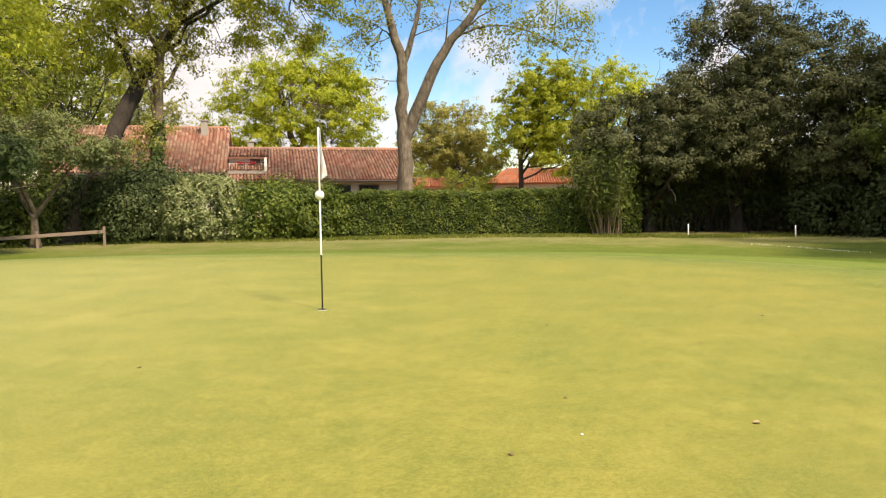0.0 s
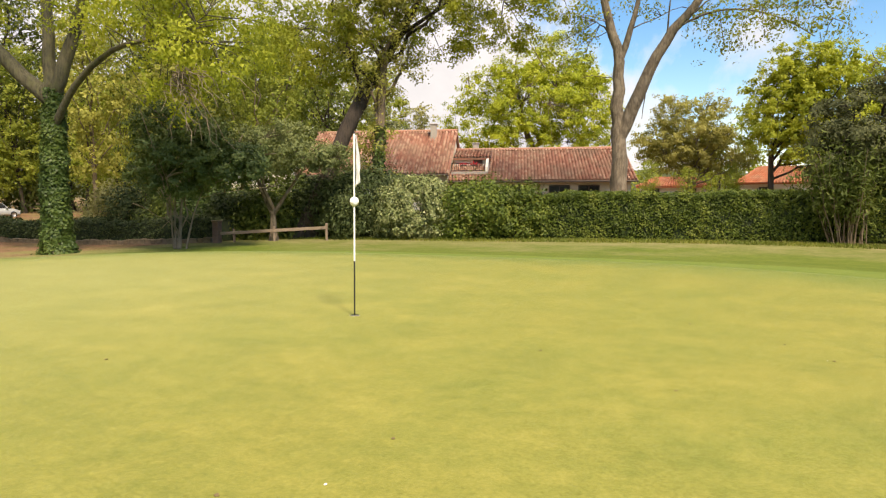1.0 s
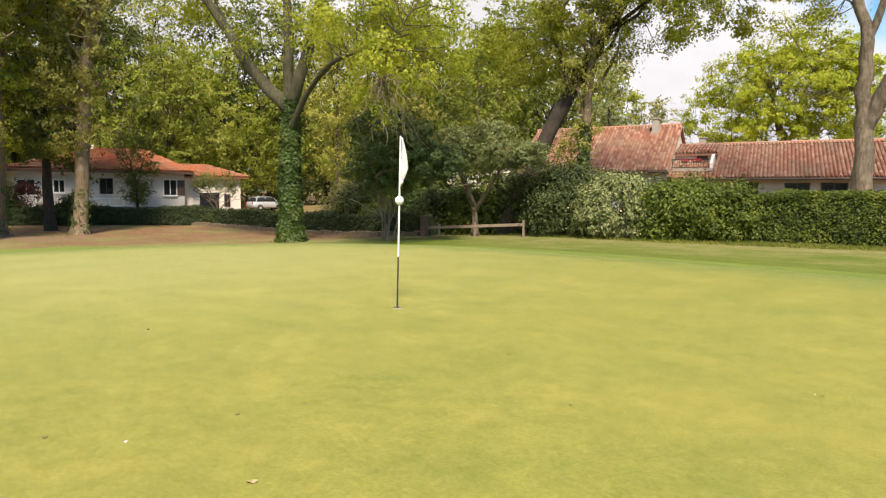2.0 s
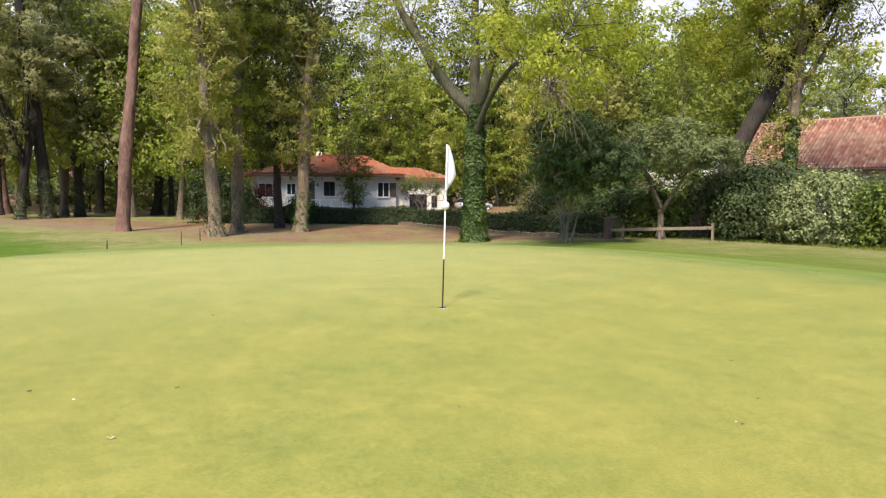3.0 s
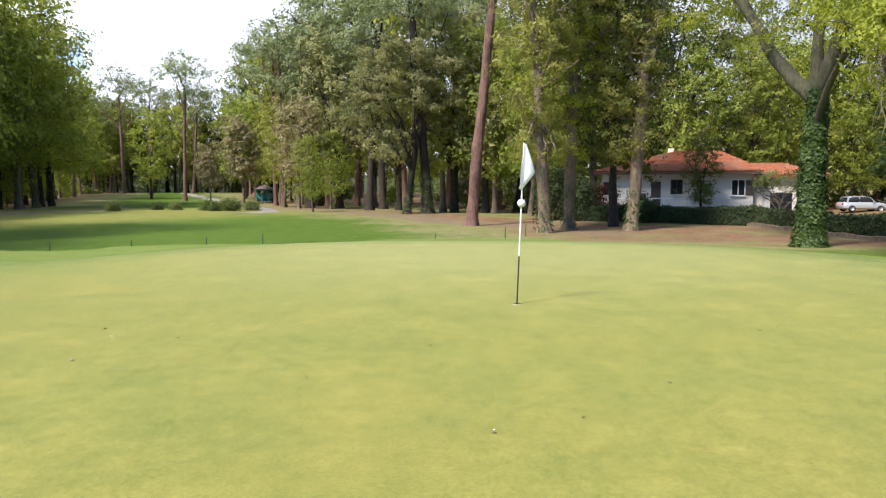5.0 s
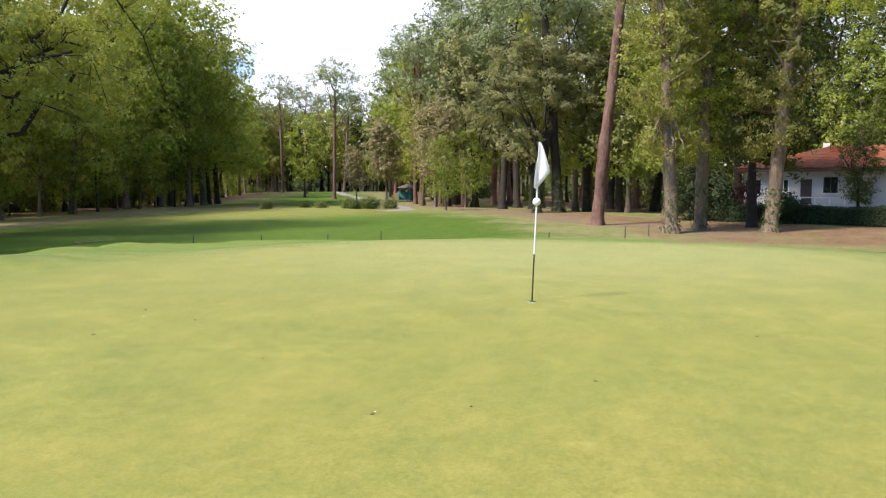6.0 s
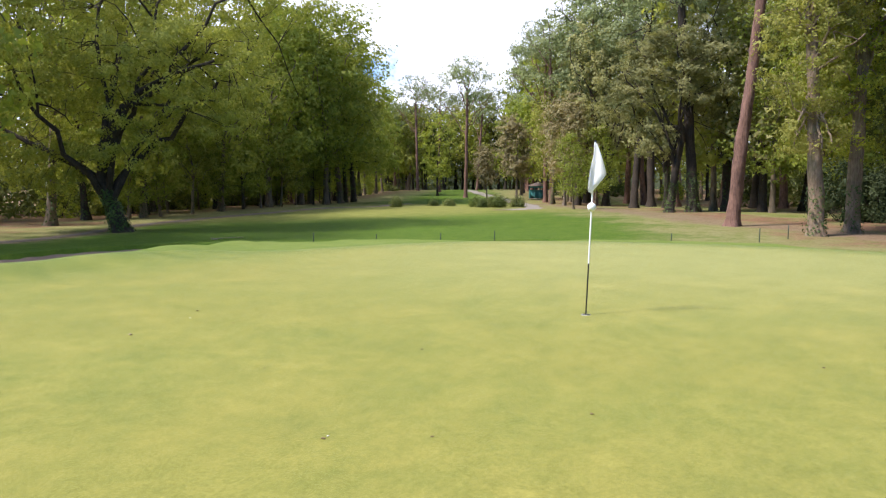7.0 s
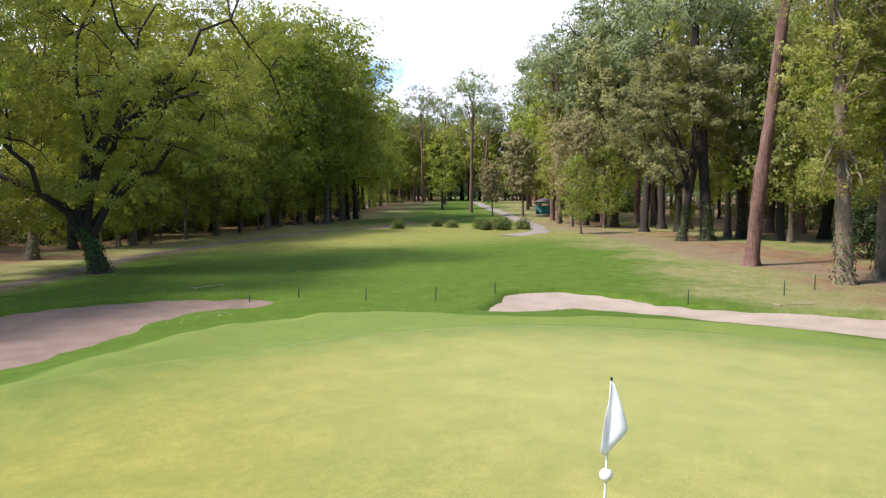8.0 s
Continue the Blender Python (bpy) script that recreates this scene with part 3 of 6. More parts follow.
EARTH_TRACK = [(-89, -22.5), (-78, -15.0), (-65, -6.5), (-54, 0.6), (-47.5, 4.6), (-44.5, 8.5), (-41, 12), (-37, 15)]
TROD = [(-8, -26), (-16, -27.5), (-22.6, -30.5), (-32, -36.5), (-48, -39), (-69, -38.5), (-84, -42)]
GRAVEL_WAY = [(-60, -17), (-70, -17), (-89, -25.5), (-104, -34), (-117, -41), (-140, -55), (-172, -73)]
worn = np.maximum(0.9 * sstep(4.2, 0.4, near_line(GX, GY, EARTH_TRACK)), np.maximum(0.75 * sstep(2.6, 0.6, near_line(GX, GY, TROD)), 0.6 * sstep(3.0, 0.8, near_line(GX, GY, GRAVEL_WAY))))
turf = [(x, y, r + k) for (x, y, r), k in zip(APRON, (0.0, 0.9, 1.2, 2.4, 1.0, 0.0))]
apron_sd = np.minimum(green_sd(GX, GY) - 0.5 - 1.7 * sstep(-3.5, 0.5, GY), bunker_sd(GX, GY, turf))
# the open lawn inside the eastern wood
inland = GY - np.interp(GX, *WOOD_EAST)
glade = sstep(4, 9, inland) * sstep(70, 50, inland) * sstep(-170, -140, GX) * sstep(-50, -56, GX)
for key, val in (("edge", apron_sd), ("worn", worn), ("wood", wood_sd(GX, GY) - 16 * glade), ("unmown", np.maximum(0.9 * sstep(50, 62, GR) * sstep(96, 86, GR), 0.35 * sstep(14, 18, GY) * sstep(-24, -14, GX)))):
    a = ground_me.attributes.new(key, "FLOAT", "POINT")
    a.data.foreach_set("value", np.clip(val, -60, 60).ravel().astype(np.float32))
tagged(new("ground", ground_me), "mown golf fairway and rough grass with leaf litter under trees", "ground", kind="structure")


def green_material():
    m, n, l, b = nodes_of("putting green turf")
    fine = noise_node(n, l, 42.0, 9, 0.8)
    tuft = noise_node(n, l, 5.0, 8, 0.75)
    mid = noise_node(n, l, 1.15, 6, 0.6)
    big = noise_node(n, l, 0.33, 5, 0.6)
    c = ramp(n, l, mid, [(0.30, (0.137, 0.168, 0.034)), (0.44, (0.203, 0.214, 0.043)), (0.56, (0.263, 0.251, 0.053)), (0.70, (0.378, 0.328, 0.081))])
    c = mix(n, l, 0.50, c, ramp(n, l, big, [(0.34, (0.203, 0.232, 0.049)), (0.66, (0.307, 0.275, 0.063))]))
    c = mix(n, l, 0.27, c, ramp(n, l, tuft, [(0.32, (0.127, 0.155, 0.030)), (0.68, (0.434, 0.378, 0.100))]))
    # the western part is paler
    w = n.new("ShaderNodeAttribute")
    w.attribute_name = "pale_west"
    c = mix(n, l, w.outputs["Fac"], c, ramp(n, l, mid, [(0.3, (0.296, 0.300, 0.106)), (0.7, (0.380, 0.368, 0.138))]))
    # towards its edge the turf turns greener, as the collar
    a = n.new("ShaderNodeAttribute")
    a.attribute_name = "edge"
    r = n.new("ShaderNodeMapRange")
    r.interpolation_type = "SMOOTHSTEP"
    r.inputs["From Min"].default_value, r.inputs["From Max"].default_value, r.inputs["To Max"].default_value = -3.4, 0.3, 0.85
    l.new(a.outputs["Fac"], r.inputs["Value"])
    c = mix(n, l, r.outputs[0], c, ramp(n, l, mid, [(0.3, (0.121, 0.177, 0.035)), (0.7, (0.193, 0.234, 0.052))]))
    c = mix(n, l, 0.8, c, ramp(n, l, fine, [(0.38, (0.56, 0.58, 0.48)), (0.62, (1.0, 1.0, 1.0))]), "MULTIPLY")
    l.new(c, b.inputs["Base Color"])
    b.inputs["Roughness"].default_value = 0.9
    b.inputs["Specular IOR Level"].default_value = 0.15
    b.inputs["Sheen Weight"].default_value, b.inputs["Sheen Roughness"].default_value = 0.4, 0.13
    b.inputs["Sheen Tint"].default_value = (0.97, 1.0, 0.55, 1)
    bump(n, l, b, fine, 0.5, 0.012)
    return m


def green_outline(a):
    r = np.full_like(a, 11.0)
    for _ in range(30):
        r = r - green_sd(-3.4 + r * np.cos(a), 7.2 + r * np.sin(a)) * 0.8
    return r


ang = np.linspace(0, 2 * np.pi, 240, endpoint=False)
rim = green_outline(ang)
kk = np.concatenate([np.linspace(0.02, 0.97, 44), [0.99, 1.0]])
gv = []
for q in kk:
    px, py = -3.4 + q * rim * np.cos(ang), 7.2 + q * rim * np.sin(ang)
    gv.append(np.stack([px, py, land(px, py) + (0.012 if q < 1 else -0.02)], 1))
gv = np.concatenate(gv)
gi, gj = np.meshgrid(np.arange(len(kk) - 1), np.arange(240), indexing="ij")
gi, gj = gi.ravel(), gj.ravel()
gf = np.stack([gi * 240 + gj, (gi + 1) * 240 + gj, (gi + 1) * 240 + (gj + 1) % 240, gi * 240 + (gj + 1) % 240], 1)
gfaces = [tuple(int(t) for t in r) for r in gf] + [tuple(range(239, -1, -1))[::-1]]
green_me = mesh_from("putting_green", gv, gfaces, [green_material()], True)
ga = green_me.attributes.new("edge", "FLOAT", "POINT")
ga.data.foreach_set("value", green_sd(gv[:, 0], gv[:, 1]).astype(np.float32))
gb = green_me.attributes.new("pale_west", "FLOAT", "POINT")
gb.data.foreach_set("value", (0.68 * sstep(11.5, 1.5, np.hypot(gv[:, 0] + 9.8, (gv[:, 1] - 8.0) * 0.9))).astype(np.float32))
tagged(new("putting_green", green_me),
       "close-mown pale yellow-green putting green, mottled turf", "putting green", kind="structure")


def sand_material(name, lo, hi):
    m, n, l, b = nodes_of(name)
    f = noise_node(n, l, 14, 7, 0.7)
    g = noise_node(n, l, 0.8, 5, 0.6)
    c = mix(n, l, 0.6, ramp(n, l, f, [(0.3, lo), (0.7, hi)]), ramp(n, l, g, [(0.35, lo), (0.65, hi)]))
    l.new(c, b.inputs["Base Color"])
    b.inputs["Roughness"].default_value = 0.95
    bump(n, l, b, f, 0.5, 0.04)
    return m


# the western sand is darker: tree shade on it is put into the colour
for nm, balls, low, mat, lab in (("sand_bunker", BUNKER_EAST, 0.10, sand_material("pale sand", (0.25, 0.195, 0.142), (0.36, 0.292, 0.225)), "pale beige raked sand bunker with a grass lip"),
                            ("sand_bunker", BUNKER_WEST, 0.12, sand_material("shaded brown sand", (0.135, 0.088, 0.063), (0.215, 0.15, 0.112)), "brown sand bunker, tree shade in its colour, with a grass lip")):
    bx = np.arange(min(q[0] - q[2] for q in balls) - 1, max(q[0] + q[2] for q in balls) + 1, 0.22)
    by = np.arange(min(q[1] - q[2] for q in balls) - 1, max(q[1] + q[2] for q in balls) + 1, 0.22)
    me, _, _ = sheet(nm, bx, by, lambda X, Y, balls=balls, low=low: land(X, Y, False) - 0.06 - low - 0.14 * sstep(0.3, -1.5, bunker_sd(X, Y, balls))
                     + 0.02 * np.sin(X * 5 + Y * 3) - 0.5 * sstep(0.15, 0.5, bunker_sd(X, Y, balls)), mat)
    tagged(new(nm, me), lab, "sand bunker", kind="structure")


def path_strip(name, pts, width, mat, label):
    pts = np.array(pts, float)
    d = np.concatenate([[0], np.cumsum(np.hypot(*np.diff(pts, axis=0).T))])
    s = np.arange(0, d[-1], 0.7)
    c = np.stack([np.interp(s, d, pts[:, 0]), np.interp(s, d, pts[:, 1])], 1)
    for _ in range(6):
        c[1:-1] = (c[:-2] + c[2:] + 2 * c[1:-1]) / 4
    t = np.gradient(c, axis=0)
    t /= np.linalg.norm(t, axis=1, keepdims=True)
    nrm = np.stack([-t[:, 1], t[:, 0]], 1)
    rng = np.random.default_rng(4)
    w = width * (1 + 0.18 * np.sin(s * 0.35) + 0.1 * rng.normal(size=len(s)))
    rows = []
    for q in np.linspace(-0.5, 0.5, 7):
        p = c + nrm * (q * w)[:, None]
        rows.append(np.stack([p[:, 0], p[:, 1], land(p[:, 0], p[:, 1]) + 0.05 * (1 - (abs(q) / 0.5) ** 2) + (-0.03 if abs(q) > 0.49 else 0.01)], 1))
    v = np.stack(rows, 1).reshape(-1, 3)
    i, j = np.meshgrid(np.arange(len(s) - 1), np.arange(6), indexing="ij")
    i, j = i.ravel(), j.ravel()
    f = np.stack([i * 7 + j, (i + 1) * 7 + j, (i + 1) * 7 + j + 1, i * 7 + j + 1], 1)
    return tagged(new(name, mesh_from(name, v, f, [mat], True)), label, "path", kind="structure")


DIRT = sand_material("dirt path", (0.089, 0.068, 0.048), (0.163, 0.126, 0.095))
GRAVEL = sand_material("grey gravel path", (0.165, 0.146, 0.125), (0.28, 0.25, 0.215))
path_strip("path_1", TROD, 1.3, DIRT, "trodden brown dirt path through thin grass")
path_strip("path_2", GRAVEL_WAY, 2.6, GRAVEL, "grey gravel path curving beside the fairway")


# ---------- flagstick ----------
flag = thing("flagstick", -1.16, 7.95, zland(-1.16, 7.95) + 0.012, 0, "white golf flagstick with black lower half and drooping flag", "flagstick")
top_off = Vector((-0.022, 0.076, 2.13))


def stick(z0, z1, r):
    p = np.array([tuple(top_off * (k / 2.13)) for k in np.linspace(z0, z1, 6)])
    v, f = tube(p, np.full(6, r), 12)
    return v, f


def stick_part(name, z0, z1, r, mat, label):
    v, f = stick(z0, z1, r)
    return mpart(name, mesh_from(name, v, f, [mat], True), flag, label)


stick_part("lower_pole", -0.1, 0.645, 0.0095, BLACK_PAINT, "black lower half of the pole")
stick_part("upper_pole", 0.64, 2.13, 0.0105, WHITE_PAINT, "white upper half of the pole")
bm = bmesh.new()
bmesh.ops.create_uvsphere(bm, u_segments=24, v_segments=14, radius=0.054, matrix=Matrix.Translation(top_off * (1.336 / 2.13)))
part("ball", bm, WHITE_PAINT, flag, "white ball threaded on the pole", True)
v, f = tube([tuple(top_off * (2.125 / 2.13)), tuple(top_off * (2.15 / 2.13))], [0.012, 0.009], 10)
mpart("cap", mesh_from("cap", v, f, [BLACK_PAINT], True), flag, "small dark cap")
# cloth that hangs from the pole: along, height
cu, cv = Vector((-0.2, 0.98, 0.0)), Vector((-0.99, 0.1, 0.0))
cw, cx = Vector((0.9, 0.43, 0)).normalized(), Vector((-0.1, -0.99, 0))
vs, fs = [], []
NR, NC = 26, 14
for i in range(NR):
    k = i / (NR - 1)
    zz = 2.11 - 0.58 * k
    right = 0.018 + 0.135 * min(1, k / 0.62) ** 0.9 - (0.17 * max(0, (k - 0.62) / 0.38))
    left = -0.012 - 0.06 * sstep(0.15, 0.95, k) - 0.03 * k
    for j in range(NC):
        q = j / (NC - 1)
        a = left + (right - left) * q
        fold = 0.007 * math.sin(q * 8.5 + k * 2.0) * (0.25 + k) + 0.02 * k * math.sin(q * 3.1)
        belly = 0.012 * math.sin(math.pi * min(1, max(0, a) / 0.15)) * min(1, k / 0.4)
        p = top_off * (zz / 2.13) + (cu if a > 0 else cv) * float(a) + cw.lerp(cx, float(sstep(0.0, -0.05, a))) * float(fold + 0.014 + belly)
        vs.append((p.x, p.y, p.z + 0.05 * k * (0.5 - q)))
for i in range(NR - 1):
    for j in range(NC - 1):
        fs.append((i * NC + j, i * NC + j + 1, (i + 1) * NC + j + 1, (i + 1) * NC + j))
cloth = mpart("flag", mesh_from("flag", vs, fs, [FLAG_CLOTH], True), flag, "white drooping cloth flag")
md = cloth.modifiers.new("thickness", "SOLIDIFY")
md.thickness = 0.002
# the cup
v, f = tube([(0, 0, -0.12), (0, 0, 0.002), (0, 0, 0.002), (0, 0, -0.12)], [0.054, 0.054, 0.057, 0.057], 24)
cup = tagged(new("hole_cup", mesh_from("hole_cup", v, f, [WHITE_PAINT], True)), "white rim of the hole in the turf", "hole")
cup.matrix_basis = Matrix.Translation((-1.16, 7.95, zland(-1.16, 7.95) + 0.012))


# ---------- stakes ----------
def stake(x, y, h, mat, label, group, r=0.028):
    t = thing("stake", x, y, zland(x, y), 0, label, "stake", group)
    v, f = tube([(0, 0, -0.1), (0.004, 0, h * 0.5), (0, 0.01, h), (0, 0.01, h + 0.012)], [r, r, r * 0.95, r * 0.3], 8)
    mpart("post", mesh_from("post", v, f, [mat], True), t)
    return t


for sx, sy, sh in ((-20.0, -13.6, .62), (-21.0, -11.5, .58), (-21.7, -8.2, .58), (-23.2, -5.4, .6), (-25.8, -3.6, .6), (-27.6, 4.9, .66), (-32.0, 8.6, .72), (-34.4, 9.9, .75)):
    stake(sx, sy, sh, STAKE_PAINT, "slim dark stake standing in the grass", "dark stakes")
for sx, sy in ((10.4, 32.2), (14.4, 30.4)):
    stake(sx, sy, 0.5, WHITE_PAINT, "short white boundary stake beside the dark grove", "white stakes", 0.03)


# ---------- hedges and shrubs ----------
def hedge(name, label, pts, width, height, leaf, seed, density=170, size=0.13, uneven=0.08, category="hedge"):
    """A clipped hedge along a line: a solid core, coloured dark as inner shade, under a skin of leaves."""
    rng = np.random.default_rng(seed)
    pts = np.array(pts, float)
    d = np.concatenate([[0], np.cumsum(np.hypot(*np.diff(pts, axis=0).T))])
    x0, y0 = pts.mean(0)
    zc = zland(x0, y0)
    t = thing(name, x0, y0, zc, 0, label, category)
    s = np.arange(0, d[-1] + 0.2, 0.4)
    c = np.stack([np.interp(s, d, pts[:, 0]), np.interp(s, d, pts[:, 1])], 1)
    g = np.gradient(c, axis=0)
    g /= np.linalg.norm(g, axis=1, keepdims=True)
    nr = np.stack([-g[:, 1], g[:, 0]], 1)
    prof = [(-0.5, 0.02), (-0.52, 0.5), (-0.47, 0.9), (-0.3, 1.0), (0.3, 1.0), (0.47, 0.9), (0.52, 0.5), (0.5, 0.02)]
    hh = height * (1 + uneven * 0.5 * np.sin(s * 0.9 + seed) + uneven * 0.3 * rng.normal(size=len(s)))
    gz = land(c[:, 0], c[:, 1])
    rows = []
    for a, b in prof:
        p = c + nr * a * width * 0.9
        rows.append(np.stack([p[:, 0] - x0, p[:, 1] - y0, gz - zc + b * hh * 0.95], 1))
    v = np.stack(rows, 1).reshape(-1, 3)
    k = len(prof)
    i, j = np.meshgrid(np.arange(len(s) - 1), np.arange(k - 1), indexing="ij")
    i, j = i.ravel(), j.ravel()
    f = [tuple(int(q) for q in r) for r in np.stack([i * k + j, (i + 1) * k + j, (i + 1) * k + j + 1, i * k + j + 1], 1)]
    f += [tuple(range(k)), tuple(range((len(s) - 1) * k, len(s) * k))[::-1]]
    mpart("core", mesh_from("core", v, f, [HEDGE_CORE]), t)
    per = 2 * height + width
    n, size = int(density * d[-1] * per * 1.6), size * 1.0
    u = rng.uniform(0, d[-1], n)
    w = rng.uniform(0, 1, n) * (len(prof) - 1)
    P = np.array(prof)
    a, b = np.interp(w, np.arange(k), P[:, 0]), np.interp(w, np.arange(k), P[:, 1])
    hu = np.interp(u, s, hh)
    px = np.interp(u, s, c[:, 0]) + np.interp(u, s, nr[:, 0]) * a * width
    py = np.interp(u, s, c[:, 1]) + np.interp(u, s, nr[:, 1]) * a * width
    pz = np.interp(u, s, gz) + b * hu
    bulge = 0.05 * np.sin(u * 1.3 + seed) * np.sin(b * 6 + u * 0.5) + 0.05 * np.sin(u * 4.7 + 1) * np.sin(b * 11 - u * 0.8) + 0.04 * np.sin(u * 9.1 + 3 * np.sin(u * 0.8)) * np.sin(b * 19 + 2 * np.sin(u * 2.2))
    px += np.interp(u, s, nr[:, 0]) * np.sign(a) * bulge
    py += np.interp(u, s, nr[:, 1]) * np.sign(a) * bulge
    pz += bulge * 0.5 * (b > 0.85)
    pos = np.stack([px - x0, py - y0, pz - zc], 1) + rng.normal(size=(n, 3)) * 0.05
    out = np.stack([np.interp(u, s, nr[:, 0]) * a, np.interp(u, s, nr[:, 1]) * a, 0.25 + 0.9 * (b > 0.85)], 1) + rng.normal(size=(n, 3)) * 0.3
    v, f = leaf_quads(rng, pos, size, 0, 1.15, out)
    mpart("foliage", mesh_from("foliage", v, f, [leaf]), t)
    return t


def shrub(name, label, x, y, r, h, leaf, seed, leaves=5000, size=0.12, stems=9, clumps=70, category="shrub", sq=1.0, group="", spread=0.24):
    """A bush: stems from the ground and clumped leaves down to the foot."""
    rng = np.random.default_rng(seed)
    t = thing(name, x, y, zland(x, y), 0, label, category, group)
    th = rng.uniform(0, 2 * np.pi, clumps)
    zz = rng.uniform(0.05, 1.0, clumps)
    rad = r * np.sqrt(np.clip(1 - (np.abs(zz - 0.38) / 0.66) ** 2.4, 0.02, 1)) * rng.uniform(0.55, 1.0, clumps)
    C = np.stack([np.cos(th) * rad, np.sin(th) * rad * sq, zz * h], 1)
    g = Gather()
    for q in range(stems):
        c = C[q % clumps]
        g.add(*tube(curve(np.array([c[0] * 0.15, c[1] * 0.15, -0.05]), c, 0.1, 6, rng, 0.04), np.linspace(0.045, 0.015, 6), 5))
    mpart("branchwork", g.mesh("branchwork", BARK_DARK), t)
    leaves = int(leaves * 1.7)
    pick = rng.integers(0, clumps, leaves)
    pos = C[pick] + rng.normal(size=(leaves, 3)) * (spread * max(1, r / 1.5))
    pos[:, 2] = np.maximum(pos[:, 2], 0.03)
    out = (pos - C[pick]) / spread + (pos - np.array([0, 0, h * 0.4])) * 0.5 + np.array([0, 0, 0.7])
    v, f = leaf_quads(rng, pos, size, 0, 1.1, out)
    mpart("foliage", mesh_from("foliage", v, f, [leaf]), t)
    return t


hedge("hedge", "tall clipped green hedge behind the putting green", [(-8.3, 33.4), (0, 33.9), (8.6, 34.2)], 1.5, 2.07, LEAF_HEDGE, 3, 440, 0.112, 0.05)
# added hedge whose near-black leaves stand for the shaded void behind the canes
hedge("hedge", "dark hedge added to fill the shaded gap behind the canes", [(8.8, 36.0), (14, 36.2), (18.5, 35.0), (22.5, 31.0)], 1.4, 2.6, LEAF_DARK, 6, 150, 0.17, 0.15)
shrub("laurel_bush", "rounded glossy green laurel bush joining the hedge", -9.2, 32.9, 2.0, 2.5, LEAF_HEDGE, 11, 12000, 0.15, clumps=130)
shrub("laurel_bush", "rounded glossy green laurel bush joining the hedge", -6.9, 33.0, 1.6, 2.3, LEAF_HEDGE, 17, 8000, 0.15, clumps=100)
shrub("flowering_shrub", "dense shrub with pale cream-green variegated leaves", -12.1, 32.4, 2.25, 2.85, LEAF_VARIEGATED, 12, 19000, 0.14, clumps=300, spread=0.12)
shrub("ivy_bush", "dark ivy-covered bush beside the fence end", -15.3, 32.5, 2.3, 3.3, LEAF_DARK, 13, 15000, 0.16, clumps=140)
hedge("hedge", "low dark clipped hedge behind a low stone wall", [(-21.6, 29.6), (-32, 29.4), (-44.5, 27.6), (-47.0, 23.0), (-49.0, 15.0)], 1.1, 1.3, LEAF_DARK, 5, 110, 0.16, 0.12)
hedge("hedge", "pale sunlit hedge across the lawn behind the pine", [(-122, -3), (-112, 6), (-100, 16), (-90, 22)], 1.5, 1.5, LEAF_HOLM, 7, 60, 0.3, 0.2)
for q, (bx, by, br, bh, lf) in enumerate(((-17.8, 32.6, 1.6, 3.0, LEAF_DARK), (-20.2, 31.2, 1.8, 2.1, LEAF_THICKET), (-22.8, 31.6, 1.9, 2.4, LEAF_DARK), (-25.2, 32.0, 2.0, 2.6, LEAF_IVY), (-27.8, 32.2, 2.0, 2.9, LEAF_THICKET),
                                          (-30.5, 32.4, 2.2, 3.2, LEAF_DARK), (-23.5, 34.5, 2.0, 2.5, LEAF_THICKET), (-20.0, 34.6, 2.0, 2.3, LEAF_THICKET), (-28.5, 36.0, 2.4, 3.6, LEAF_THICKET), (-34.0, 34.0, 2.4, 3.0, LEAF_HOLM), (-24.6, 36.6, 1.7, 4.4, LEAF_GARDEN), (-21.9, 36.0, 1.3, 3.4, LEAF_THICKET))):
    shrub("garden_bush", "dark leafy garden bush behind the fence and low hedge", bx, by, br, bh, lf, 90 + q, 3600, 0.21, clumps=90, group="garden bushes")
shrub("red_leaved_shrub", "dark red-leaved shrub in front of the white house", -49.9, 17.2, 1.3, 2.7, LEAF_RED, 71, 3200, 0.16, clumps=60)
for bx, by, br, bh, sd in ((-49.8, 15.0, 1.7, 3.4, 72), (-51.0, 13.2, 1.8, 4.2, 73), (-47.6, 19.6, 1.2, 1.9, 74)):
    shrub("garden_bush", "dark leafy bush at the corner of the white house", bx, by, br, bh, LEAF_DARK, sd, 3400, 0.2, clumps=60, group="bushes by the white house")


# ---------- low wall, pillar, fence ----------
def low_wall(pts):
    rng = np.random.default_rng(8)
    pts = np.array(pts, float)
    t = thing("garden_wall", pts[0][0], pts[0][1], zland(*pts[0]), 0, "low rough brown stone wall along the garden hedge", "wall", kind="structure")
    for (ax, ay), (bx, by) in zip(pts, pts[1:]):
        L = math.hypot(bx - ax, by - ay)
        k = 0.0
        while k < L:
            w = rng.uniform(0.35, 0.7)
            px, py = ax + (bx - ax) * (k + w / 2) / L, ay + (by - ay) * (k + w / 2) / L
            h = rng.uniform(0.2, 0.29)
            bm = boxes((-w / 2 + 0.01, w / 2 - 0.01, -0.15, 0.15, -0.1, h), bevel=0.025)
            for v in bm.verts:
                v.co += Vector(rng.normal(size=3) * 0.012)
            ob = part("stone", bm, STONE_LOW, t)
            ob.matrix_basis = pose(px - pts[0][0], py - pts[0][1], zland(px, py) - zland(*pts[0]), 0, 0, math.degrees(math.atan2(by - ay, bx - ax)))
            k += w


low_wall([(-21.8, 28.6), (-32, 28.5), (-45.5, 26.7)])

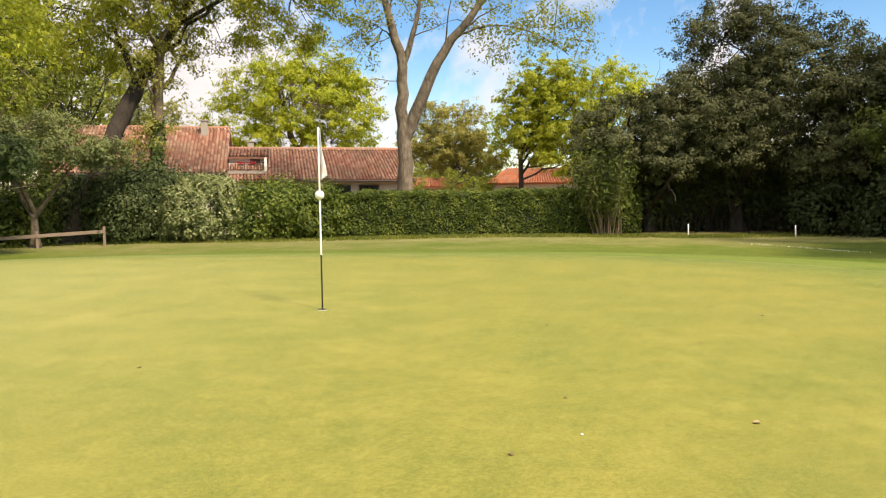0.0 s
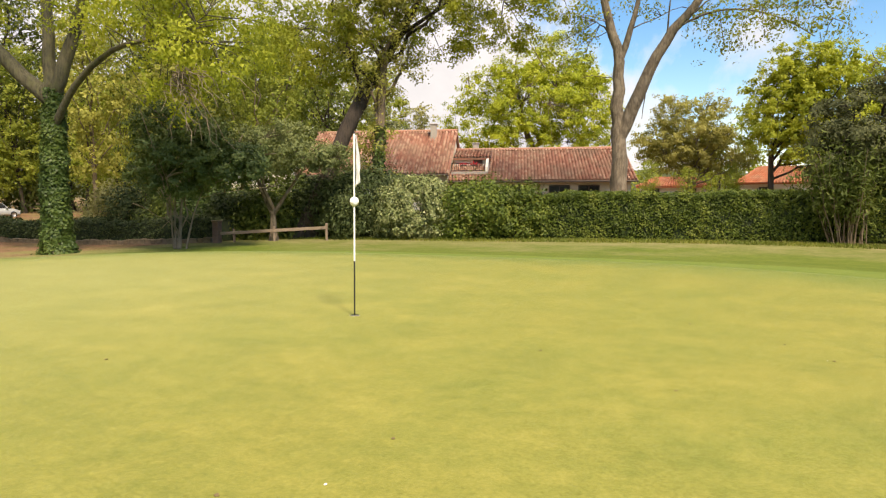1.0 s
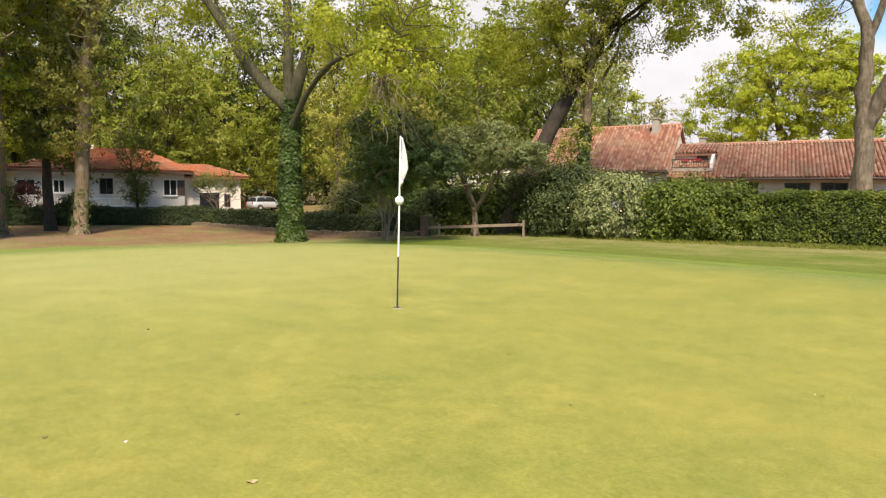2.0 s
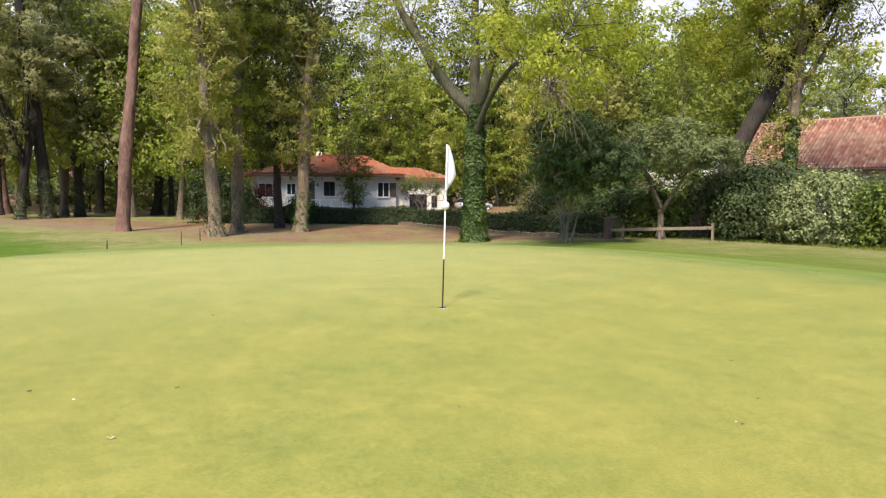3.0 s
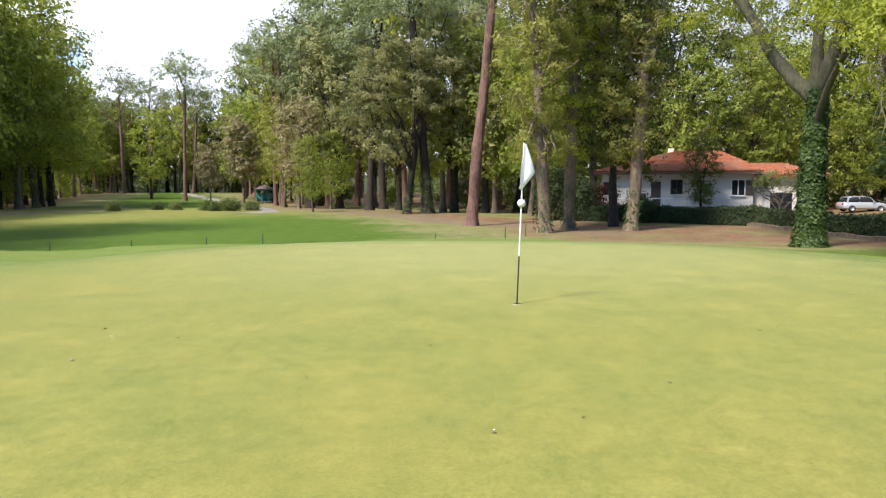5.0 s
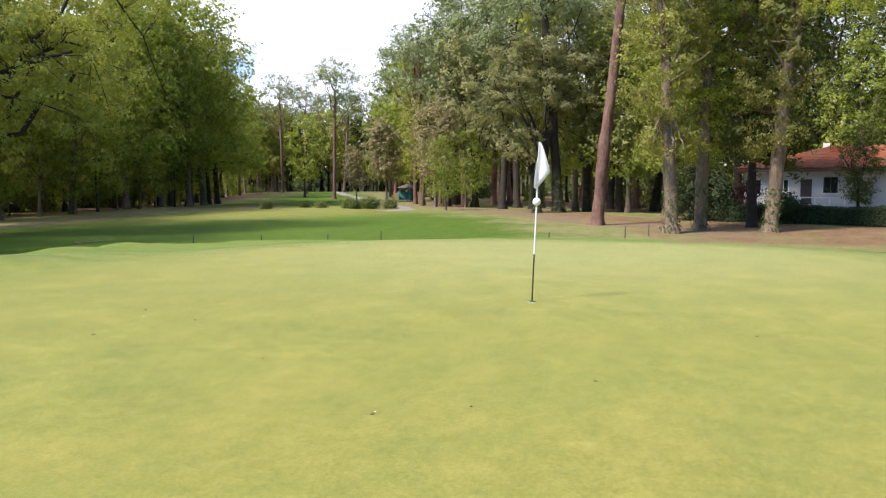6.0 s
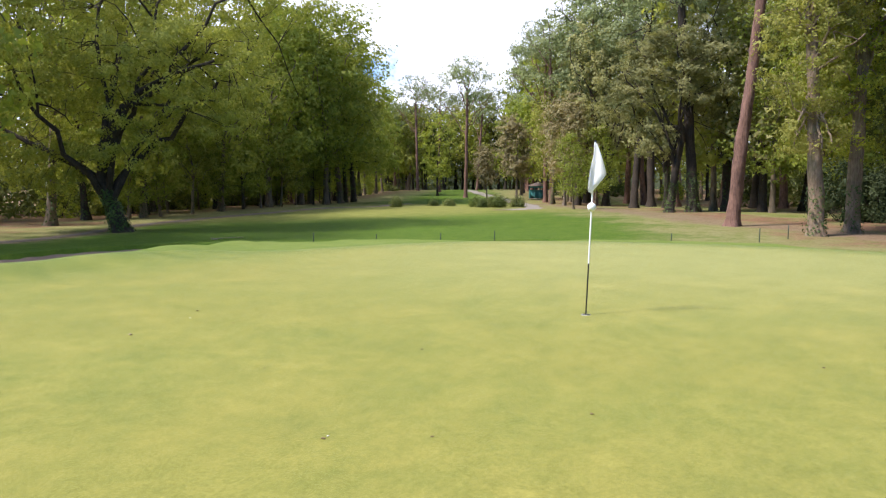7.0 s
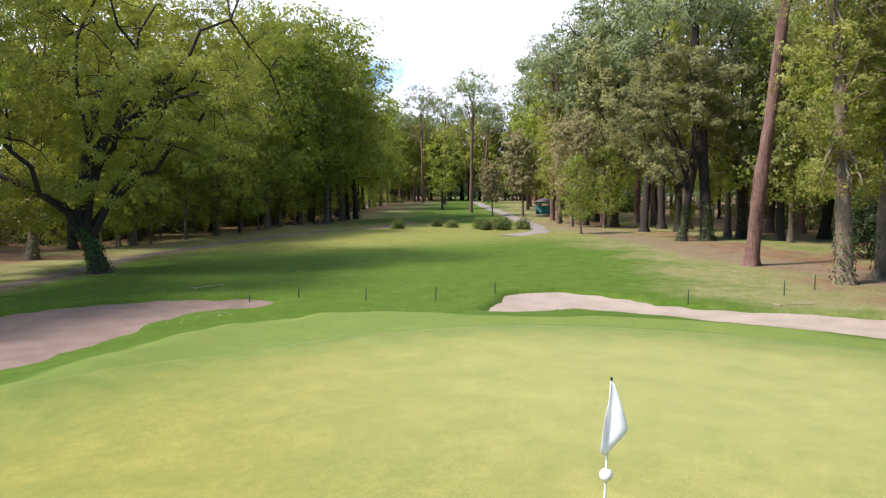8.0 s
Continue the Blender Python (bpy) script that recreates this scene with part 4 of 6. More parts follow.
pillar = thing("gate_pillar", -21.2, 28.3, zland(-21.2, 28.3), 4, "short dark brick gate pillar at the end of the fence", "pillar")
part("shaft", boxes((-0.17, 0.17, -0.17, 0.17, -0.1, 1.06), bevel=0.015), BRICK_RED, pillar)
part("cap", boxes((-0.21, 0.21, -0.21, 0.21, 1.06, 1.13), bevel=0.02), STONE_LOW, pillar, "weathered stone cap")

fence = thing("fence", -20.6, 28.5, zland(-20.6, 28.5), 0, "weathered wooden post and rail fence", "fence")
FP = [(-20.3, 28.5), (-18.2, 28.95), (-15.6, 29.62)]
for (px, py), ph in zip(FP, (0.66, 0.74, 0.84)):
    ob = part("post", boxes((-0.05, 0.05, -0.05, 0.05, -0.1, ph), bevel=0.008), WOOD_GREY, fence)
    ob.matrix_basis = pose(px + 20.6, py - 28.5, zland(px, py) - zland(-20.6, 28.5), 0, 0, 14)
RP = [((-21.0, 28.35), 0.46)] + [(p, h) for p, h in zip(FP[1:], (0.53, 0.62))]
for ((ax, ay), ha), ((bx, by), hb) in zip(RP, RP[1:]):
    L = math.hypot(bx - ax, by - ay)
    za, zb = zland(ax, ay) + ha, zland(bx, by) + hb
    ob = part("rail", boxes((0, L, -0.085, -0.05, -0.075, 0.075), bevel=0.008), WOOD_GREY, fence)
    ob.matrix_basis = pose(ax + 20.6, ay - 28.5, za - zland(-20.6, 28.5), 0, -math.degrees(math.atan2(zb - za, L)), math.degrees(math.atan2(by - ay, bx - ax)))


# ---------- houses ----------
def tiled_slope(name, parent, a, b, c, d, mat, width=0.23, course=0.36, label=""):
    """Barrel tiles over a slope: a-b along the eave, d-c along the ridge (d above a)."""
    a, b, c, d = (np.array(p, float) for p in (a, b, c, d))
    rng = np.random.default_rng(int(abs(a[0]) * 10) + 3)
    le, up = np.linalg.norm(b - a), np.linalg.norm((c + d) / 2 - (a + b) / 2)
    nc, nr = max(2, int(le / width)), max(2, int(up / course))
    n = np.cross(b - a, d - a)
    n /= np.linalg.norm(n)
    n = n if n[2] > 0 else -n
    V, F = [], []
    base = [a - n * 0.05, b - n * 0.05, c - n * 0.05, d - n * 0.05]
    V += base + [p - n * 0.12 for p in base]
    F += [(0, 1, 2, 3), (4, 5, 6, 7), (0, 1, 5, 4), (1, 2, 6, 5), (2, 3, 7, 6), (3, 0, 4, 7)]
    arc = [(-0.5, -0.02), (-0.3, 0.07), (0.0, 0.11), (0.3, 0.07), (0.5, -0.02)]
    for r in range(nr):
        for q in range(nc):
            k0 = (q + 0.5) / nc
            lift = rng.uniform(0, 0.02)
            r0, r1 = r / nr - 0.01, (r + 1.12) / nr
            pts = []
            for rr, dz in ((r0, 0.07), (min(r1, 1.0), 0.0)):
                e, f2 = a + (d - a) * rr, b + (c - b) * rr
                for ax, az in arc:
                    kx = k0 + ax * 0.86 / nc
                    pts.append(e + (f2 - e) * kx + n * (az + dz + lift - 0.03))
            s = len(V)
            V += pts
            F += [(s + i, s + i + 1, s + 6 + i, s + 5 + i) for i in range(4)]
    return mpart(name, mesh_from(name, V, F, [mat], False), parent, label)


def frame_window(parent, x, y, z, w, h, face, shutters=None):
    """A window in a wall whose outside is towards -y: frame, glass and bars."""
    wdw = part("window", boxes((x - w / 2, x + w / 2, y - 0.02, y + 0.02, z, z + h)), GLASS_DARK, parent, "dark window pane")
    part("frame", boxes((x - w / 2 - 0.07, x - w / 2, y - 0.05, y + 0.05, z - 0.05, z + h + 0.07), (x + w / 2, x + w / 2 + 0.07, y - 0.05, y + 0.05, z - 0.05, z + h + 0.07),
                        (x - w / 2, x + w / 2, y - 0.05, y + 0.05, z + h, z + h + 0.07), (x - w / 2, x + w / 2, y - 0.05, y + 0.05, z - 0.05, z), (x - 0.03, x + 0.03, y - 0.045, y - 0.022, z, z + h)), face, wdw)
    return wdw


H1 = (-15.7, 45.7)
h1z = zland(*H1)
house1 = thing("house", H1[0], H1[1], h1z, 15, "low house with weathered red clay tile roofs behind the hedge", "house")
eB, rB, eA, rA = 2.6 - h1z, 5.0 - h1z, 3.1 - h1z, 6.48 - h1z
part("wall", boxes((-0.39, 12.2, 0.7, 8.2, -0.5, eB + 0.1)), RENDER_WALL, house1, "cream rendered wall")
part("wall", boxes((-10.8, -0.4, 0.4, 9.0, -0.5, eA + 0.1)), RENDER_WALL, house1, "cream rendered wall")


def gable(x, y0, y1, z0, z1):
    bm = bmesh.new()
    q = [bm.verts.new(p) for p in ((x, y0, z0), (x, y1, z0), (x, (y0 + y1) / 2, z1), (x - 0.25, y0, z0), (x - 0.25, y1, z0), (x - 0.25, (y0 + y1) / 2, z1))]
    for f in ((0, 1, 2), (5, 4, 3), (0, 3, 4, 1), (1, 4, 5, 2), (2, 5, 3, 0)):
        bm.faces.new([q[i] for i in f])
    return bm


part("gable_wall", gable(12.2, 0.7, 8.2, eB + 0.1, rB - 0.25), RENDER_WALL, house1)
part("gable_wall", gable(-0.4, 0.4, 9.0, eA + 0.1, rA - 0.25), RENDER_WALL, house1)
tiled_slope("roof", house1, (-0.3, 0, eB), (12.6, 0, eB), (12.1, 4.5, rB), (-0.3, 4.5, rB), TILE_OLD, label="weathered red barrel tiles")
tiled_slope("roof", house1, (12.6, 9.0, eB), (-0.3, 9.0, eB), (-0.3, 4.5, rB), (12.1, 4.5, rB), TILE_OLD, 0.5, 0.8, "weathered red barrel tiles")
tiled_slope("roof", house1, (-11.2, -0.2, eA), (-0.2, -0.2, eA), (-0.2, 4.7, rA), (-11.2, 4.7, rA), TILE_OLD, label="weathered red barrel tiles")
tiled_slope("roof", house1, (-0.2, 9.6, eA), (-11.2, 9.6, eA), (-11.2, 4.7, rA), (-0.2, 4.7, rA), TILE_OLD, 0.5, 0.8, "weathered red barrel tiles")
for z, y, x0, x1 in ((rB + 0.03, 4.5, -0.3, 12.1), (rA + 0.03, 4.7, -11.2, -0.2)):
    v, f = tube([(x0, y, z), ((x0 + x1) / 2, y, z), (x1, y, z)], [0.13, 0.13, 0.13], 10)
    mpart("ridge", mesh_from("ridge", v, f, [TILE_OLD], True), house1, "ridge tiles")
for x0, x1, y, z in ((-0.3, 12.6, -0.02, eB - 0.09), (-11.2, -0.2, -0.22, eA - 0.09)):
    v, f = tube([(x0, y - 0.05, z), (x1, y - 0.05, z)], [0.07, 0.07], 8)
    mpart("gutter", mesh_from("gutter", v, f, [DARK_FRAME], True), house1, "dark gutter")
for x, y, z0, z1, w in ((-1.9, 3.9, rA - 1.0, rA + 0.42, 0.22), (1.2, 4.7, rB - 0.5, rB + 0.5, 0.22)):
    ch = part("chimney", boxes((x - w, x + w, y - w, y + w, z0, z1), bevel=0.02), STONE, house1, "pale rendered chimney")
    part("cap", boxes((x - w - 0.06, x + w + 0.06, y - w - 0.06, y + w + 0.06, z1, z1 + 0.08), bevel=0.015), STONE, ch)
# balcony let into the roof beside the taller part
part("dormer", boxes((-0.15, 2.25, 2.1, 4.0, eB + 0.55, eB + 1.75)), WHITE_WALL, house1, "pale dormer behind the balcony")
part("balcony_floor", boxes((-0.15, 2.42, 0.72, 2.1, eB + 0.46, eB + 0.66), bevel=0.01), STONE, house1, "pale grey balcony slab")
bm = bmesh.new()
cheek = [bm.verts.new((x, y, z)) for x in (2.25, 2.42) for y, z in ((0.8, eB + 0.66), (2.1, eB + 0.66), (2.1, eB + 1.66), (1.75, eB + 1.62), (0.8, eB + 0.98))]
bm.faces.new(cheek[:5][::-1])
bm.faces.new(cheek[5:])
for q in range(5):
    bm.faces.new([cheek[q], cheek[(q + 1) % 5], cheek[5 + (q + 1) % 5], cheek[5 + q]])
part("balcony_wall", bm, WHITE_WALL, house1, "pale rendered cheek wall")
tiled_slope("dormer_roof", house1, (-0.18, 1.85, eB + 1.70), (2.6, 1.85, eB + 1.70), (2.6, 4.3, rB + 0.06), (-0.18, 4.3, rB + 0.06), TILE_OLD)
rl = part("balcony_rail", boxes((-0.15, 2.25, 0.77, 0.81, eB + 1.22, eB + 1.27), (-0.15, 2.25, 0.77, 0.81, eB + 0.72, eB + 0.76)), BLACK_PAINT, house1, "black iron rail")
for q in range(16):
    part("baluster", boxes((-0.10 + q * 0.15, -0.075 + q * 0.15, 0.775, 0.805, eB + 0.76, eB + 1.22)), BLACK_PAINT, rl)
for q, s, w in ((0.72, 5, 0.17), (1.42, 6, 0.19)):
    rng = np.random.default_rng(s)
    v, f = leaf_quads(rng, np.array([q, 0.68, eB + 1.20]) + rng.normal(size=(150, 3)) * np.array([w, 0.05, 0.06]), 0.1)
    fl = thing("geranium", 0, 0, 0, 0, "red geranium in a small box hanging on the balcony rail", "flower")
    fl.matrix_basis = house1.matrix_basis
    part("flower_box", boxes((q - 0.22, q + 0.22, 0.66, 0.77, eB + 1.03, eB + 1.13), bevel=0.01), DARK_FRAME, fl)
    tagged(mpart("bloom", mesh_from("bloom", v, f, [RED_FLOWER]), fl), kind="stuff")
part("door", boxes((1.25, 1.95, 2.06, 2.1, eB + 0.66, eB + 1.55)), DARK_FRAME, house1, "dark balcony door")
for x, w in ((4.6, 1.1), (7.4, 1.3), (9.4, 1.3)):
    frame_window(house1, x, 0.69, 1.05, w, 1.08, DARK_FRAME)
frame_window(house1, -9.6, 0.39, 1.0, 0.9, 1.3, DARK_FRAME)

# single-storey house seen through the trunks
H2 = (-53.2, 16.9)
h2z = zland(-53, 25)
h2turn = math.degrees(math.atan2(33.5 - 16.9, -50.6 + 53.2))
house2 = thing("house", H2[0], H2[1], h2z, h2turn, "white single-storey house with an orange clay tile hip roof", "house")
# local x runs along the front, which faces -y (towards the green)
e2, r2 = 3.3 - h2z, 5.2 - h2z
fl2 = 0.35 - h2z                      # floor level, above the terrace
part("wall", boxes((0.6, 13.0, 0.8, 9.2, -0.6, e2)), WHITE_WALL, house2, "white rendered wall")
part("wall", boxes((13.0, 18.2, 1.5, 8.0, -0.6, e2 - 0.5)), WHITE_WALL, house2, "white rendered wing wall")
tiled_slope("roof", house2, (0, 0, e2), (13.6, 0, e2), (10.8, 5.0, r2), (7.4, 5.0, r2), TILE_NEW, 0.25, 0.4, "orange clay tiles")
tiled_slope("roof", house2, (0, 10, e2), (0, 0, e2), (7.4, 5.0, r2), (7.4, 5.01, r2), TILE_NEW, 0.25, 0.4, "orange clay tiles")
tiled_slope("roof", house2, (13.6, 0, e2), (13.6, 10, e2), (10.8, 5.01, r2), (10.8, 5.0, r2), TILE_NEW, 0.25, 0.4, "orange clay tiles")
tiled_slope("roof", house2, (13.6, 10, e2), (0, 10, e2), (7.4, 5.0, r2), (10.8, 5.0, r2), TILE_NEW, 0.5, 0.8, "orange clay tiles")
tiled_slope("roof", house2, (12.4, 0.9, e2 - 0.35), (18.8, 0.9, e2 - 0.35), (16.0, 4.8, e2 + 0.75), (12.4, 4.8, e2 + 0.75), TILE_NEW, 0.25, 0.4, "orange clay tiles")
tiled_slope("roof", house2, (18.8, 0.9, e2 - 0.35), (18.8, 8.6, e2 - 0.35), (16.0, 4.81, e2 + 0.75), (16.0, 4.8, e2 + 0.75), TILE_NEW, 0.3, 0.5, "orange clay tiles")
part("fascia", boxes((0, 13.6, -0.04, 0.02, e2 - 0.26, e2 - 0.12)), DARK_FRAME, house2, "dark shaded eave board")
part("chimney", boxes((6.6, 7.1, 6.2, 6.7, r2 - 0.8, r2 + 0.4), bevel=0.02), WHITE_WALL, house2)


def shutter(parent, x, y, z, w, h, mat):
    leaf = part("shutter", boxes((x, x + w, y - 0.07, y - 0.03, z, z + h), bevel=0.008), mat, parent, "dark wooden shutter")
    for q in range(7):
        part("slat", boxes((x + 0.04, x + w - 0.04, y - 0.085, y - 0.07, z + 0.08 + q * (h - 0.16) / 7, z + 0.03 + (q + 1) * (h - 0.16) / 7)), mat, leaf)


for x, w, z0, hh, fm in ((1.3, 1.1, fl2 + 0.95, 1.1, WHITE_PAINT), (3.5, 0.7, fl2 + 1.15, 0.9, WHITE_PAINT), (6.85, 0.85, fl2 + 1.05, 1.15, DARK_FRAME), (11.8, 1.0, fl2 + 0.95, 1.25, WHITE_PAINT)):
    wdw = frame_window(house2, x, 0.79, z0, w, hh, fm)
    part("sill", boxes((x - w / 2 - 0.12, x + w / 2 + 0.12, 0.66, 0.78, z0 - 0.13, z0 - 0.055), bevel=0.01), WHITE_PAINT, wdw)
    if x > 10:
        shutter(wdw, x + w / 2 + 0.09, 0.79, z0, 0.62, hh, DARK_FRAME)
part("door", boxes((4.75, 5.55, 0.74, 0.8, fl2, fl2 + 2.1)), DARK_FRAME, house2, "dark door")
part("garage_door", boxes((14.5, 16.2, 1.44, 1.5, -0.1, 2.25)), GLASS_DARK, house2, "dark garage door")
part("garage_pier", boxes((13.2, 13.9, 1.36, 1.5, -0.3, 2.6), bevel=0.02), RENDER_WALL, house2, "cream stone pier")
frame_window(house2, 16.95, 1.49, 1.05, 0.42, 1.0, DARK_FRAME)
part("terrace", boxes((0.4, 9.0, -1.2, 0.8, -0.5, fl2 - 0.01), bevel=0.02), WHITE_WALL, house2, "white rendered terrace")
tr = part("terrace_rail", boxes((0.6, 8.8, -1.16, -1.08, fl2 + 0.62, fl2 + 0.72), (0.6, 8.8, -1.16, -1.08, fl2 + 0.06, fl2 + 0.14)), WHITE_PAINT, house2, "white terrace rail")
for q in range(9):
    part("rail_post", boxes((0.62 + q * 1.0, 0.74 + q * 1.0, -1.15, -1.09, fl2 - 0.01, fl2 + 0.62)), WHITE_PAINT, tr)


def far_house(x, y, turn, w, dpt, e, r, mat, label):
    z = zland(x, y)
    h = thing("house", x, y, z, turn, label, "house")
    part("wall", boxes((-w / 2 + 0.4, w / 2 - 0.4, 0.5, dpt - 0.5, -0.5, e)), WHITE_WALL, h)
    tiled_slope("roof", h, (-w / 2, 0, e), (w / 2, 0, e), (w / 2 - 2, dpt / 2, r), (-w / 2 + 2, dpt / 2, r), mat, 0.3, 0.45)
    tiled_slope("roof", h, (-w / 2, dpt, e), (-w / 2, 0, e), (-w / 2 + 2, dpt / 2, r), (-w / 2 + 2, dpt / 2 + 0.01, r), mat, 0.3, 0.45)
    tiled_slope("roof", h, (w / 2, 0, e), (w / 2, dpt, e), (w / 2 - 2, dpt / 2 + 0.01, r), (w / 2 - 2, dpt / 2, r), mat, 0.3, 0.45)
    for q in (-w / 4, w / 4):
        frame_window(h, q, 0.49, 1.0, 1.0, 1.1, DARK_FRAME)
    return h


far_house(-29.2, 41.6, 18, 6.0, 6.0, 4.5, 5.8, TILE_OLD, "white house with weathered tile roof behind the garden trees")
far_house(7.6, 78.0, -6, 11.0, 8.0, 2.6, 4.4, TILE_NEW, "distant house with an orange tile roof beyond the hedge")
far_house(-4.5, 84.0, 4, 8.0, 6.0, 2.4, 3.5, TILE_NEW, "small distant house with a faded tile roof")


# ---------- car ----------
car = thing("car", -60.2, 43.0, zland(-60.2, 43), 90, "silver hatchback car parked behind the garden hedge", "car")
def car_shell(rows, name, mat, label, bevel):
    """Cross-sections along the car: x, half width low, half width high, z low, z high."""
    bm = bmesh.new()
    rings = [[bm.verts.new(p) for p in ((x, -wl_, z0), (x, -wl_ * 1.02, (z0 * 2 + z1) / 3), (x, -wh_, z1), (x, wh_, z1), (x, wl_ * 1.02, (z0 * 2 + z1) / 3), (x, wl_, z0))] for x, wl_, wh_, z0, z1 in rows]
    for r0, r1 in zip(rings, rings[1:]):
        for q in range(6):
            bm.faces.new((r0[q], r0[(q + 1) % 6], r1[(q + 1) % 6], r1[q]))
    bm.faces.new(rings[0][::-1])
    bm.faces.new(rings[-1])
    bmesh.ops.recalc_face_normals(bm, faces=bm.faces)
    bmesh.ops.bevel(bm, geom=list(bm.edges), offset=bevel, segments=2, affect="EDGES")
    return part(name, bm, mat, car, label, True)


car_shell(((-2.08, 0.72, 0.66, 0.36, 0.78), (-1.9, 0.83, 0.78, 0.26, 0.92), (-0.9, 0.86, 0.80, 0.24, 0.93), (0.6, 0.86, 0.80, 0.24, 0.92), (1.35, 0.85, 0.74, 0.24, 0.88), (1.9, 0.80, 0.66, 0.26, 0.74), (2.12, 0.68, 0.56, 0.34, 0.62)), "body", CAR_PAINT, "silver paint", 0.03)
car_shell(((-1.82, 0.76, 0.68, 0.90, 1.02), (-1.52, 0.77, 0.62, 0.90, 1.34), (-0.2, 0.78, 0.62, 0.90, 1.40), (0.35, 0.78, 0.62, 0.90, 1.36), (1.12, 0.76, 0.70, 0.86, 0.93)), "glass_house", CAR_GLASS, "dark tinted windows", 0.02)
car_shell(((-1.62, 0.60, 0.56, 1.34, 1.40), (-0.9, 0.63, 0.58, 1.38, 1.45), (-0.1, 0.63, 0.58, 1.39, 1.46), (0.38, 0.60, 0.56, 1.35, 1.40)), "roof", CAR_PAINT, "silver roof", 0.015)
for sd in (-1, 1):
    for x0, x1, lean in ((-1.66, -1.50, 0.10), (-0.62, -0.54, 0.0), (0.42, 0.50, -0.34)):
        bm = bmesh.new()
        vv = [bm.verts.new((x + dx, sd * (y + 0.014 * o), z)) for o in (0, 1) for x, y, z, dx in ((x0, 0.785, 0.92, -lean), (x1, 0.785, 0.92, -lean), (x1, 0.64, 1.38, lean * 0.2), (x0, 0.64, 1.38, lean * 0.2))]
        for q in ((0, 1, 2, 3), (7, 6, 5, 4), (0, 4, 5, 1), (1, 5, 6, 2), (2, 6, 7, 3), (3, 7, 4, 0)):
            bm.faces.new([vv[i] for i in q])
        part("window_post", bm, CAR_PAINT, car)
    part("headlight", boxes((1.98, 2.1, sd * 0.56 - 0.11, sd * 0.56 + 0.11, 0.56, 0.66), bevel=0.02), WHITE_PAINT, car, "pale headlight")
    part("tail_light", boxes((-2.1, -2.0, sd * 0.62 - 0.09, sd * 0.62 + 0.09, 0.66, 0.86), bevel=0.02), RED_FLOWER, car, "red tail light")
    part("mirror", boxes((0.55, 0.68, sd * 0.93 - 0.07, sd * 0.93 + 0.07, 0.92, 1.04), bevel=0.03), CAR_PAINT, car)
for wx in (-1.3, 1.3):
    for wy in (-0.80, 0.80):
        v, f = tube([(wx, wy - 0.1, 0.31), (wx, wy - 0.09, 0.31), (wx, wy + 0.09, 0.31), (wx, wy + 0.1, 0.31)], [0.2, 0.31, 0.31, 0.2], 18)
        wh = mpart("wheel", mesh_from("wheel", v, f, [TYRE], True), car, "black tyre")
        v, f = tube([(wx, wy - 0.105, 0.31), (wx, wy + 0.105, 0.31)], [0.19, 0.19], 14)
        mpart("rim", mesh_from("rim", v, [tuple(int(i) for i in r) for r in f] + [tuple(range(14)), tuple(range(27, 13, -1))], [CAR_PAINT], True), wh)


# ---------- kiosk ----------
kz = zland(-115.5, -32.6)
kiosk = thing("kiosk", -115.5, -32.6, kz, 18, "small teal wooden golf shelter with a low hipped roof", "kiosk")
part("floor", boxes((-1.6, 1.6, -1.6, 1.6, -0.15, 0.06)), STONE, kiosk, "pale concrete floor")
for sd in (-1, 1):
    part("side_panel", boxes((-1.38, 0.5, sd * 1.45 - 0.04, sd * 1.45 + 0.04, 0.06, 1.05)), TEAL, kiosk, "teal boarded side panel")
    part("frieze", boxes((-1.45, 1.45, sd * 1.45 - 0.05, sd * 1.45 + 0.05, 2.0, 2.3)), TEAL, kiosk)
    part("frieze", boxes((sd * 1.45 - 0.05, sd * 1.45 + 0.05, -1.39, 1.39, 2.0, 2.3)), TEAL, kiosk)
part("back_panel", boxes((-1.49, -1.41, -1.38, 1.38, 0.06, 1.6)), TEAL, kiosk, "teal boarded back panel")
part("bench", boxes((-1.38, -0.95, -1.2, 1.2, 0.42, 0.48), (-1.3, -1.2, -1.1, -1.0, 0.06, 0.42), (-1.3, -1.2, 1.0, 1.1, 0.06, 0.42)), DARK_FRAME, kiosk)
for px, py in ((-1.45, -1.45), (-1.45, 1.45), (1.45, -1.45), (1.45, 1.45), (1.45, -0.5), (1.45, 0.5), (0.5, -1.45), (0.5, 1.45)):
    part("post", boxes((px - 0.075, px + 0.075, py - 0.075, py + 0.075, 0.06, 2.29), bevel=0.01), TEAL, kiosk)
bm = bmesh.new()
bmesh.ops.create_cone(bm, cap_ends=True, segments=4, radius1=2.7, radius2=0.3, depth=0.7, matrix=Matrix.Translation((0, 0, 2.66)) @ Matrix.Rotation(radians(45), 4, "Z"))
part("roof", bm, plain("kiosk shingles", (0.16, 0.12, 0.10), 0.9), kiosk, "brown shingled roof")


LEAF_OLIVE = leaf_material("leaf olive oak", (0.178, 0.202, 0.041), (0.300, 0.322, 0.060), (0.47, 0.46, 0.11), 0.5)

BARK_STEM = bark_material("bark pale brown stem", (0.12, 0.09, 0.06), (0.27, 0.215, 0.15), 4.0, 0.3)

